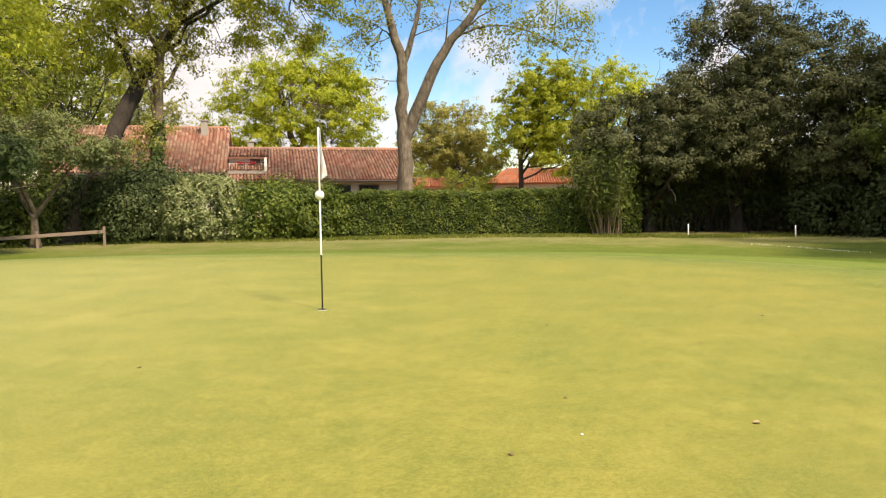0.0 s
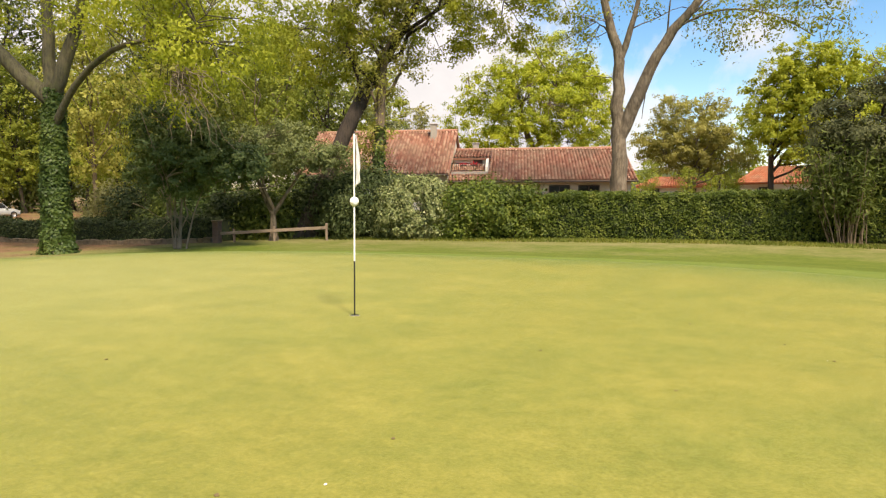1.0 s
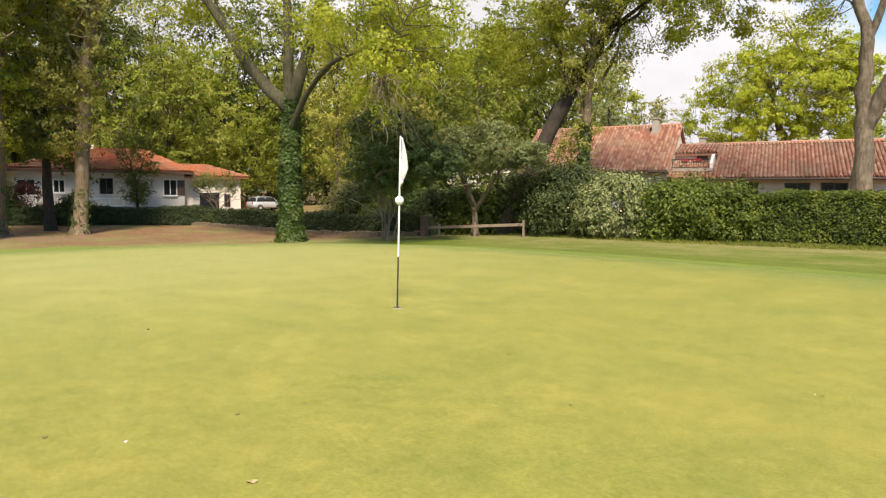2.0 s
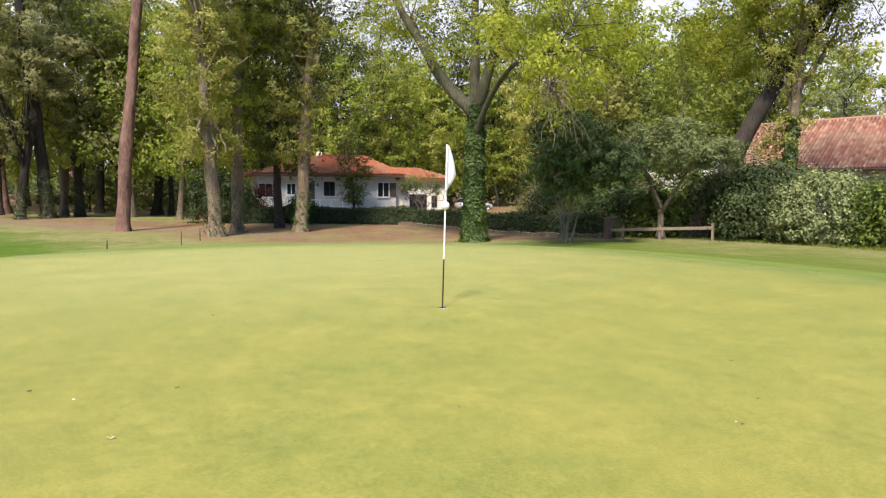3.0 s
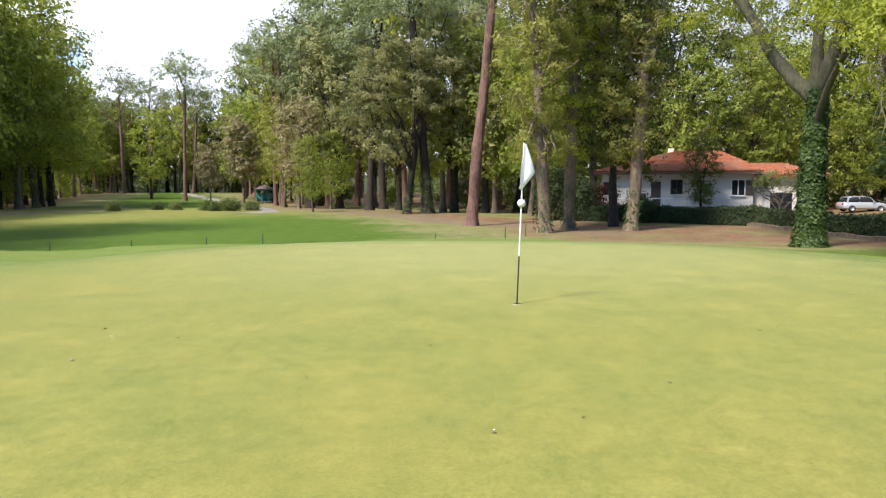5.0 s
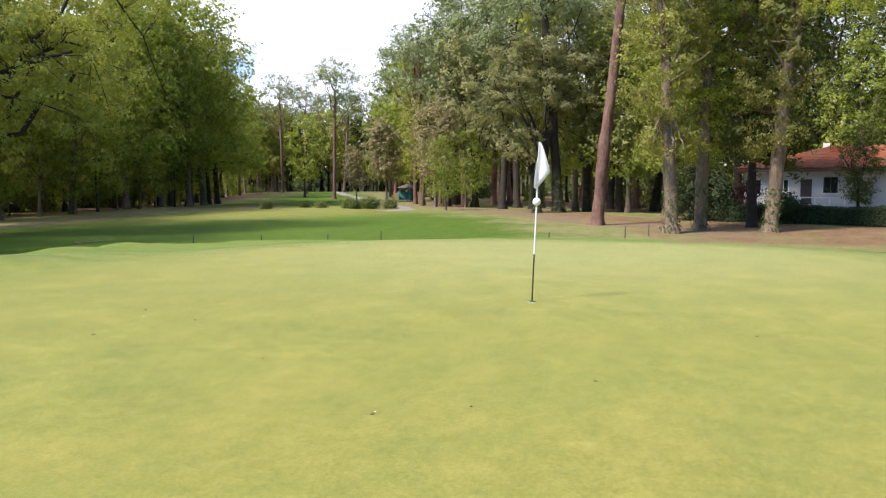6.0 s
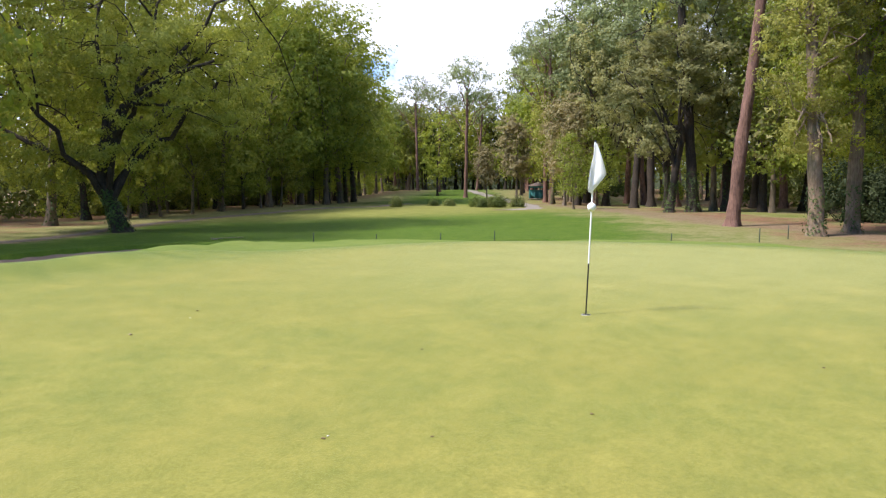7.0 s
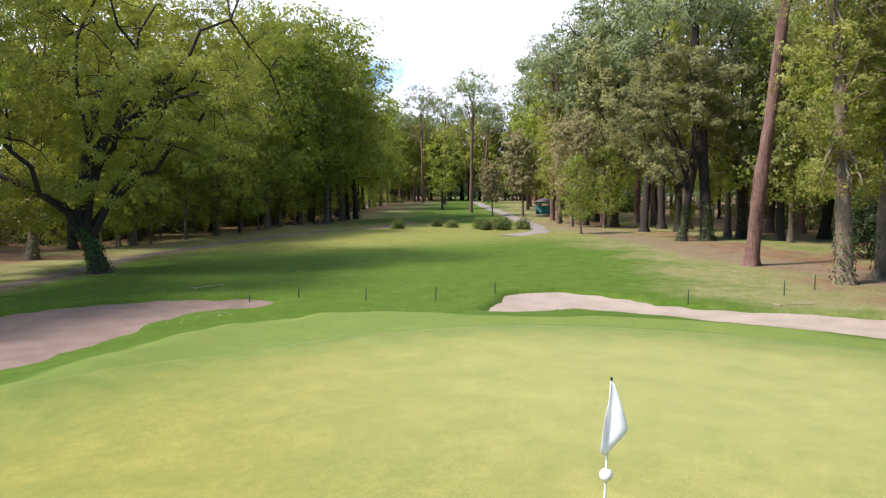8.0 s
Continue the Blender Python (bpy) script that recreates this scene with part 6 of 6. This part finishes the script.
def scatter(n, xs, gap, inside, kinds, s0, s1, seed, far=None):
    """Trees strewn where inside(x, y) allows, a gap apart."""
    rng = random.Random(seed)
    put, tries = [], 0
    while len(put) < n and tries < n * 60:
        tries += 1
        x, y = rng.uniform(*xs[0]), rng.uniform(*xs[1])
        if not inside(x, y) or any((x - a) ** 2 + (y - b) ** 2 < gap * gap for a, b in put):
            continue
        put.append((x, y))
        wood_tree(rng.choice(kinds), x, y, rng.uniform(s0, s1), rng.uniform(0, 360), math.hypot(x - 5, y - 6) > 55 if far is None else far)


def east(x, y):
    return 1.5 < y - np.interp(x, *WOOD_EAST) < 46 and not (-78 < x < -46 and 9 < y < 50)


def west(x, y):
    return 1.5 < np.interp(x, *WOOD_WEST) - y < 44


def plant(rows):
    """Rows of kind, x, y, scale and turn."""
    for row in rows:
        wood_tree(*row, math.hypot(row[1] - 5, row[2] - 6) > 118)


# edge of the wood east of the fairway
plant((("bright", -62.3, 8.3, 1.0, 70), ("shade", -43.6, 16.8, 1.0, 33), ("holm", -75.5, -3.1, 1.2, 10), ("holm", -83.3, -12.0, 1.15, 140), ("bigpine", -92, -14, 1.0, 80), ("oak", -94.8, -8.1, 1.15, 200), ("bright", -80, -12.5, 0.55, 30),
       ("bronze", -99.5, -21.5, 0.8, 0), ("bronze", -106, -27, 1.0, 50), ("green", -120, -29, 1.0, 200), ("bigpine", -87.5, -17, 1.08, 210), ("oak", -90, -21.5, 0.9, 0),
       ("budding", -81.5, -17.0, 1.1, 90), ("bright", -67, -11.5, 0.42, 40), ("budding", -107, -33.5, 0.9, 200), ("bigpine", -74, -6.5, 1.05, 60), ("oak", -101, -22.5, 1.4, 20),
       # the last oak stands west, at the view's edge, added to shade the fairway
       ("green", -111, -29.5, 1.3, 130), ("bright", -56, 11.5, 0.95, 70), ("green", -66, 12, 1.0, 130), ("oak", -15.0, -34.0, 1.1, 45)))
# edge of the wood west of the fairway
plant((("oak", -80, -57.5, 1.45, 15), ("oak", -84, -54.5, 1.6, 100), ("green", -92, -57.5, 1.65, 30), ("bright", -76, -51.5, 1.6, 222), ("green", -74, -55, 1.4, 300),
       ("green", -126, -79, 1.35, 77), ("oak", -134, -83, 1.4, 11), ("green", -118, -75, 1.3, 190), ("oak", -46.3, -53, 1.15, 0), ("green", -54.2, -51.5, 1.0, 120),
       ("oak", -50, -46.5, 1.2, 40), ("bright", -62, -50, 1.45, 44), ("oak", -67, -54.9, 1.25, 260), ("bright", -71, -52, 1.4, 10), ("green", -80, -54, 1.25, 70),
       ("green", -89, -57, 1.3, 170), ("green", -97, -65, 1.2, 20), ("oak", -105, -69, 1.2, 66), ("oak", -38.5, -45, 1.15, 33), ("oak", -27, -41.5, 1.25, 80)))
# trees added beside the wooded bank to shade bunker and fairway, two unseen
plant((("green", -34, -47, 1.2, 150), ("oak", -2.5, -29.0, 1.3, 70), ("green", -9.8, -28.5, 1.3, 190)))
# young trees with low foliage in front of the western trunks
plant((("bright", -40.5, -45.0, 0.5, 40), ("oak", -45.0, -45.5, 0.55, 130), ("bright", -49.5, -45.8, 0.45, 250), ("green", -54.0, -47.0, 0.55, 10), ("bright", -58.5, -48.3, 0.52, 300),
       ("oak", -63.5, -49.4, 0.58, 75), ("bright", -68.5, -51.0, 0.5, 160), ("green", -75.0, -53.0, 0.55, 200), ("bright", -36.0, -44.0, 0.42, 95)))
# gardens behind the houses
plant((("bright", -31.5, 43.5, 0.8, 10), ("bronze", -32.3, 37.5, 0.72, 80), ("shade", -36, 41, 0.85, 120), ("shade", -31, 54.0, 0.9, 200), ("bright", -33.5, 49, 0.95, 50),
       ("bronze", -41, 38, 0.8, 15), ("shade", -49.8, 25.0, 0.38, 15), ("green", -64.5, 34, 0.85, 44), ("bright", -61, 28, 0.85, 200),
       ("green", -64, 44, 0.55, 90), ("bright", -52, 50, 0.6, 270), ("green", -47, 45, 0.6, 100), ("green", -56, 49.5, 0.8, 15), ("oak", -66, 38.5, 0.9, 15),
       ("shade", -67, 27, 1.3, 75), ("shade", -67, 19, 1.3, 105), ("shade", -73, 23, 1.35, 10), ("green", -72, 29, 1.1, 60), ("holm", -73, 36, 1.0, 140)))
# tall dark trees behind the gardens
plant((("green", -69, 42, 0.95, 20), ("green", -63, 48, 0.85, 33), ("bigpine", -77, 39, 1.05, 40), ("shade", -75, 44.5, 1.35, 80), ("shade", -70.5, 50, 1.35, 140), ("shade", -66, 55.5, 1.25, 210), ("bigpine", -61, 60, 0.9, 100), ("shade", -58, 62, 1.1, 300)))
# shaded grove and far gardens; the first three holms are unseen, added for shade
plant((("holm", 19.5, 22.5, 0.6, 30), ("holm", 16.5, 13.0, 0.55, 200), ("holm", 22, 15.5, 0.7, 100), ("holm", 17.5, 41.0, 0.5, 0), ("holm", 22.5, 38.0, 0.42, 70),
       ("holm", 28, 33, 0.45, 140), ("bright", -4.6, 61.5, 0.22, 20), ("green", -7.5, 60, 0.24, 120), ("bright", -1.6, 66.0, 0.2, 75), ("bright", 2.2, 70.5, 0.22, 200),
       ("holm", 12.5, 43.5, 0.45, 210)))
# tall pines along the fairway
plant((("pine", -70, 4, 1.22, 0), ("holm", -66.5, 4.0, 1.12, 200), ("bigpine", -77, 6.0, 1.0, 70), ("holm", -69, 11, 1.2, 320), ("pine", -82, -3, 1.3, 120), ("pine", -96, -12, 1.3, 220), ("pine", -78, 9, 1.3, 40), ("pine", -107, -20, 1.3, 300),
       ("pine", -88, -8, 1.25, 77), ("pine", -80, 2.5, 1.25, 15), ("pine", -93, -22.5, 1.12, 130), ("pine", -99, -25.5, 1.1, 250), ("bigpine", -82, -6, 1.12, 20), ("bigpine", -96, -18, 1.1, 300), ("bright", -132, -42, 1.35, 190), ("bright", -144, -46, 1.4, 20), ("budding", -109, -40.0, 0.68, 50),  ("green", -128, -60, 0.9, 60), ("pine", -158, -50, 1.15, 200)))
scatter(32, ((-185, -64), (-60, 70)), 5.2, east, ["oak", "holm", "holm", "bronze", "green", "pine", "pine", "holm"], 1.0, 1.35, 5)
scatter(24, ((-190, -38), (-130, -40)), 6.0, west, ["oak", "oak", "green", "bright", "green", "pine"], 1.1, 1.4, 6)
scatter(20, ((-225, -172), (-150, -20)), 6, lambda x, y: 2 < wood_sd(x, y) < 40, ["oak", "green", "pine", "bright"], 1.25, 1.6, 7)
scatter(17, ((-112, -74), (26, 85)), 6, lambda x, y: True, ["shade", "green", "shade", "bronze"], 0.8, 1.1, 8)
scatter(11, ((-62, -36), (54, 84)), 6, lambda x, y: True, ["shade", "bright", "bronze", "green", "shade"], 0.8, 1.1, 9, True)
scatter(12, ((-40, 60), (104, 140)), 8, lambda x, y: True, ["oak", "green", "bright", "green"], 0.45, 0.72, 10, True)
scatter(10, ((-34, 4), (-80, -50)), 7, lambda x, y: True, ["oak", "green"], 1.0, 1.2, 11)
for q in range(30):
    bx, by = -191 - 6.0 * (q % 3) + 1.3 * math.sin(q * 2.3), -116 + 2.2 * q
    wood_tree(("oak", "green", "holm", "shade", "shade")[q * 7 % 5], bx, by, 1.12 + 0.3 * (q * 5 % 4) / 3, q * 67, True)
scatter(15, ((-112, -34), (-84, -40)), 4.2, lambda x, y: 3 < np.interp(x, *WOOD_WEST) - y < 17, ["bronze", "bronze", "oak", "green"], 0.7, 1.05, 21, True)
scatter(22, ((-100, -36), (-78, -38)), 3.0, lambda x, y: 0.5 < np.interp(x, *WOOD_WEST) - y < 7, ["bright", "green", "oak", "bronze"], 0.34, 0.5, 31, True)
for row in (("oak", -155, -91, 1.1, 0), ("green", -168, -97, 1.2, 40), ("bright", -181, -103, 1.0, 80), ("oak", -196, -111, 1.25, 160), ("bright", -158, -47, 1.0, 200), ("green", -176, -55, 1.2, 240),
            ("bright", -190, -63, 1.1, 280), ("oak", -139, -87, 1.1, 20), ("bright", -149, -43, 1.05, 60), ("green", -212, -118, 1.3, 10), ("oak", -206, -70, 1.3, 70), ("pine", -215, -76, 1.15, 0), ("pine", -184, -60, 1.1, 90), ("pine", -170, -96, 1.1, 30)):
    wood_tree(*row, True)
wood_tree("holm", -36.5, 84.8, 0.68, 0, True)
for row in (("pine", -119.5, -49.2, 1.12, 60), ("pine", -152.0, -72.0, 1.15, 150), ("pine", -165.0, -85.5, 1.25, 240), ("pine", -176.0, -72.0, 1.25, 10)):
    wood_tree(*row, False)
wood_tree("bigpine", -28.4, 59.6, 0.46, 30, False)
wood_tree("green", -11.0, 78.0, 0.42, 30, True)
wood_tree("green", 0.5, 84.0, 0.40, 60, True)


def thicket(label, pts, depth, height, n, size, seed, leaf):
    """Far woods that close the view: too deep and too many to count."""
    rng = np.random.default_rng(seed)
    pts = np.array(pts, float)
    d = np.concatenate([[0], np.cumsum(np.hypot(*np.diff(pts, axis=0).T))])
    u = rng.uniform(0, d[-1], n // 14)
    cx = np.interp(u, d, pts[:, 0]) + rng.uniform(-depth, depth, len(u))
    cy = np.interp(u, d, pts[:, 1]) + rng.uniform(-depth, depth, len(u))
    top = height * (0.72 + 0.28 * np.sin(u * 0.37 + seed) * np.sin(u * 0.11 + 1))
    cz = land(cx, cy) + rng.uniform(0, 1, len(u)) ** 1.15 * top
    pick = rng.integers(0, len(u), n)
    pos = np.stack([cx, cy, cz], 1)[pick] + rng.normal(size=(n, 3)) * 0.95
    v, f = leaf_quads(rng, pos, size, 0, 1.4)
    return tagged(new("far_woods", mesh_from("far_woods", v, f, [leaf])), label, "woods", kind="stuff")


thicket("deep shaded woods behind the garden trees", [(-36, 62), (-50, 60), (-66, 56), (-80, 44), (-86, 24), (-90, 4)], 4, 17, 36000, 0.72, 1, LEAF_GARDEN)
# this undergrowth carries the shade deep in the wood as near-black colour
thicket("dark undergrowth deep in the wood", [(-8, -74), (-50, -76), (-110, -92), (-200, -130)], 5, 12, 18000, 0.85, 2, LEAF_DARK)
thicket("dark undergrowth deep in the wood", [(-90, 52), (-128, 34), (-165, 12), (-215, -22)], 6, 15, 16000, 0.9, 3, LEAF_GARDEN)
thicket("dark undergrowth among the near trunks", [(8, -58), (-20, -58), (-40, -62), (-64, -68)], 5, 8, 14000, 0.7, 6, LEAF_GARDEN)
thicket("dense woods closing the end of the fairway", [(-205, -135), (-216, -100), (-214, -70), (-204, -40)], 4, 29, 20000, 1.1, 4, LEAF_SHADE)
thicket("green woods beside the far fairway", [(-150, -100), (-166, -106), (-182, -114)], 4, 17, 7000, 0.9, 9, LEAF_GREEN)
thicket("low line of distant trees beyond the houses", [(-75, 100), (-30, 118), (30, 122), (75, 105)], 5, 6.5, 12000, 0.8, 5, LEAF_GREEN)

thicket("high woods behind the garden trees", [(-38, 57), (-44, 55), (-52, 53)], 3, 19, 16000, 0.62, 8, LEAF_GARDEN)

# bushes by the fairway
rngb = random.Random(3)
for q, (bx, by, br) in enumerate(((-67.6, -34.4, 0.8), (-75, -33, 0.5), (-72.5, -29.5, 0.6), (-72, -25.5, 0.9), (-73, -23.5, 1.0), (-71, -22, 1.1), (-73.5, -20.5, 0.9), (-70, -23.8, 0.7))):
    shrub("fairway_bush", "low rounded green bush beside the fairway", bx, by, br * 0.85, br * 1.1, LEAF_THICKET if q % 2 else LEAF_GARDEN, 80 + q, 1400, 0.15, clumps=30, group="bushes by the fairway")
for q in range(26):
    t = q / 25
    bx = -42 - 120 * t
    by = float(np.interp(bx, *WOOD_WEST)) - rngb.uniform(6, 18)
    shrub("undergrowth_bush", "dark undergrowth bush among the trunks", bx, by, rngb.uniform(1.6, 2.8), rngb.uniform(1.5, 2.8), LEAF_GARDEN if q % 3 else LEAF_GREEN, 120 + q, 800, 0.36, clumps=36, group="undergrowth")
for q in range(8):
    bx = -110 - 8 * q
    by = float(np.interp(bx, *WOOD_EAST)) + rngb.uniform(14, 26)
    shrub("undergrowth_bush", "dark undergrowth bush among the trunks", bx, by, rngb.uniform(1.6, 2.8), rngb.uniform(1.5, 2.8), LEAF_THICKET if q % 3 else LEAF_GREEN, 160 + q, 800, 0.36, clumps=36, group="undergrowth")

for q in range(26):
    bx = -36 - 100 * q / 25
    by = float(np.interp(bx, *WOOD_WEST)) - rngb.uniform(5, 13)
    shrub("understorey_bush", "leafy young growth under the wood edge", bx, by, rngb.uniform(1.4, 2.4), rngb.uniform(2.2, 4.6), (LEAF_GREEN, LEAF_GARDEN, LEAF_OLIVE)[q % 3], 220 + q, 700, 0.32, clumps=34, group="understorey")
for q in range(6):
    bx = -98 - 7 * q
    by = float(np.interp(bx, *WOOD_EAST)) + rngb.uniform(4, 10)
    shrub("understorey_bush", "leafy young growth under the wood edge", bx, by, rngb.uniform(1.4, 2.2), rngb.uniform(2.0, 4.0), (LEAF_GARDEN, LEAF_HOLM, LEAF_THICKET)[q % 3], 260 + q, 900, 0.29, clumps=34, group="understorey")

# the woods beyond, all round
th = np.linspace(0, 2 * np.pi, 361)
rb = np.random.default_rng(9)
tops = 16.5 + 2.2 * np.sin(th * 23) * np.sin(th * 7 + 1) + rb.normal(size=361) * 0.9
tops[-1] = tops[0]
ring = np.concatenate([np.stack([430 * np.cos(th) - 40, 430 * np.sin(th), np.full(361, -3.0)], 1), np.stack([432 * np.cos(th) - 40, 432 * np.sin(th), tops * 0.7], 1), np.stack([440 * np.cos(th) - 40, 440 * np.sin(th), tops], 1)])
bi = np.arange(360)
bf = np.concatenate([np.stack([k * 361 + bi, k * 361 + bi + 1, (k + 1) * 361 + bi + 1, (k + 1) * 361 + bi], 1) for k in (0, 1)])
tagged(new("backdrop", mesh_from("backdrop", ring, bf, [plain("distant woods", (0.05, 0.062, 0.024), 0.95, grain=0.35, spread=0.5, relief=0.6)], True)), "distant line of woods round the golf course", "woods", kind="structure")


# ---------- small things on the grass ----------
def fallen_leaf(x, y, size, seed, colour):
    rng = np.random.default_rng(seed)
    t = np.linspace(0, 2 * np.pi, 14, endpoint=False)
    r = size * (0.55 + 0.35 * np.abs(np.cos(t * 2.5)) + rng.normal(size=14) * 0.05)
    v = [(0, 0, size * 0.18)] + [(float(r[i] * np.cos(t[i])), float(r[i] * 0.7 * np.sin(t[i])), float(size * (0.05 + 0.5 * abs(np.sin(t[i] + seed)) * rng.uniform(0.5, 1)))) for i in range(14)]
    f = [(0, i + 1, (i + 1) % 14 + 1) for i in range(14)]
    ob = new("fallen_leaf", mesh_from("fallen_leaf", v, f, [colour]))
    ob.matrix_basis = pose(x, y, zland(x, y) + 0.013, 0, 0, seed * 47)
    m = ob.modifiers.new("thickness", "SOLIDIFY")
    m.thickness = 0.003
    return tagged(ob, "curled dry brown leaf lying on the putting green", "leaf", "fallen leaves")


for q, (lx, ly, ls) in enumerate(((2.21, 3.90, 0.032), (1.2, 4.4, 0.018), (0.8, 3.4, 0.022), (1.35, 7.0, 0.018), (2.5, 9.0, 0.02), (3.75, 7.6, 0.02), (3.4, 8.2, 0.015), (2.6, 6.1, 0.014), (-2.0, 5.2, 0.02), (0.4, 10.5, 0.018))):
    fallen_leaf(lx, ly, ls, q + 1, DARK_LEAF if q else DRY_LEAF)


def petal(x, y, size, seed):
    rng = np.random.default_rng(seed)
    bm = bmesh.new()
    bmesh.ops.create_uvsphere(bm, u_segments=8, v_segments=5, radius=size)
    for v in bm.verts:
        v.co = Vector((v.co.x * 1.3, v.co.y * 0.9, v.co.z * 0.35)) + Vector(rng.normal(size=3) * size * 0.12)
    ob = part("blossom_petal", bm, PETAL, None, "", True)
    ob.matrix_basis = pose(x, y, zland(x, y) + 0.016, 0, 0, seed * 33)
    return tagged(ob, "small white fallen petal on the putting green", "petal", "fallen petals")


for q, (lx, ly, ls) in enumerate(((1.2, 3.7, 0.009), (3.7, 7.6, 0.006))):
    petal(lx, ly, ls, q + 3)


def rake(x, y, x2, y2):
    turn = math.degrees(math.atan2(y2 - y, x2 - x))
    L = math.hypot(x2 - x, y2 - y)
    t = thing("bunker_rake", x, y, zland(x, y) + 0.05, turn, "wooden bunker rake lying in the grass", "rake", "bunker rakes")
    v, f = tube([(0, 0, 0), (L / 2, 0, 0.02), (L, 0, 0.01)], [0.02, 0.02, 0.02], 8)
    mpart("handle", mesh_from("handle", v, f, [WOOD_PALE], True), t, "pale wooden handle")
    hd = part("head", boxes((-0.04, 0.04, -0.3, 0.3, -0.03, 0.03), bevel=0.008), WOOD_PALE, t)
    for q in range(9):
        part("tooth", boxes((-0.015, 0.015, -0.29 + q * 0.07, -0.27 + q * 0.07, -0.1, -0.03)), WOOD_PALE, hd)


WOOD_PALE = plain("pale wood", (0.27, 0.23, 0.14), 0.7, grain=30)
rake(-20.6, -17.9, -22.3, -17.4)
rake(-28.6, 8.4, -29.6, 9.9)


def daisies(label, pts, n, spread, seed):
    """Daisies too small to count."""
    rng = np.random.default_rng(seed)
    pts = np.array(pts, float)
    d = np.concatenate([[0], np.cumsum(np.hypot(*np.diff(pts, axis=0).T))])
    u = rng.uniform(0, d[-1], n)
    x = np.interp(u, d, pts[:, 0]) + rng.normal(size=n) * spread
    y = np.interp(u, d, pts[:, 1]) + rng.normal(size=n) * spread
    pos = np.stack([x, y, land(x, y) + 0.045], 1)
    v, f = leaf_quads(rng, pos, 0.045, 0.9, 1.1)
    return tagged(new("daisies", mesh_from("daisies", v, f, [PETAL])), label, "daisies", kind="stuff")


daisies("white daisies along the bunker bank", [(-8.8, -10.8), (-11.5, -11.8), (-14.5, -11.6), (-16.5, -11.2)], 110, 0.28, 1)
daisies("white daisies on the bank of the green", [(-19.2, -7.2), (-20.4, -5.0)], 16, 0.3, 2)
daisies("strewn white blossom on the grass by the grove", [(10.6, 26.2), (11.6, 23.2), (11.8, 20.2)], 120, 0.14, 3)


def tufts(label, n, inside, seed, size, mat, box_):
    """Grass tufts of the rough: blades too many to count."""
    rng = np.random.default_rng(seed)
    x, y = rng.uniform(*box_[0], n), rng.uniform(*box_[1], n)
    k = inside(x, y)
    x, y = x[k], y[k]
    b = np.stack([x, y, land(x, y) - 0.02], 1)
    m = len(b)
    th = rng.uniform(0, 2 * np.pi, m)
    side = np.stack([np.cos(th), np.sin(th), np.zeros(m)], 1) * size * 0.16
    h = np.stack([rng.normal(size=m) * size * 0.35, rng.normal(size=m) * size * 0.35, size * rng.uniform(0.5, 1.2, m)], 1)
    v = np.stack([b - side, b + side, b + h], 1).reshape(-1, 3)
    return tagged(new("rough_grass", mesh_from("rough_grass", v, np.arange(3 * m).reshape(-1, 3), [mat])), label, "grass", kind="stuff")


GRASS_BLADE = leaf_material("rough grass blade", (0.07, 0.10, 0.014), (0.14, 0.17, 0.025), (0.26, 0.25, 0.05), 0.3)
tufts("uncut grass along the hedge and fence foot", 26000, lambda x, y: (y > 30.2) & (y < 32.6), 4, 0.13, GRASS_BLADE, ((-21, 16), (29.5, 33)))
tufts("uncut grass on the lips of the bunkers", 60000, lambda x, y: (np.minimum(bunker_sd(x, y, BUNKER_EAST), bunker_sd(x, y, BUNKER_WEST)) > 0.02) & (np.minimum(bunker_sd(x, y, BUNKER_EAST), bunker_sd(x, y, BUNKER_WEST)) < 0.3), 5, 0.075, GRASS_BLADE, ((-31, -2), (-22, 17)))
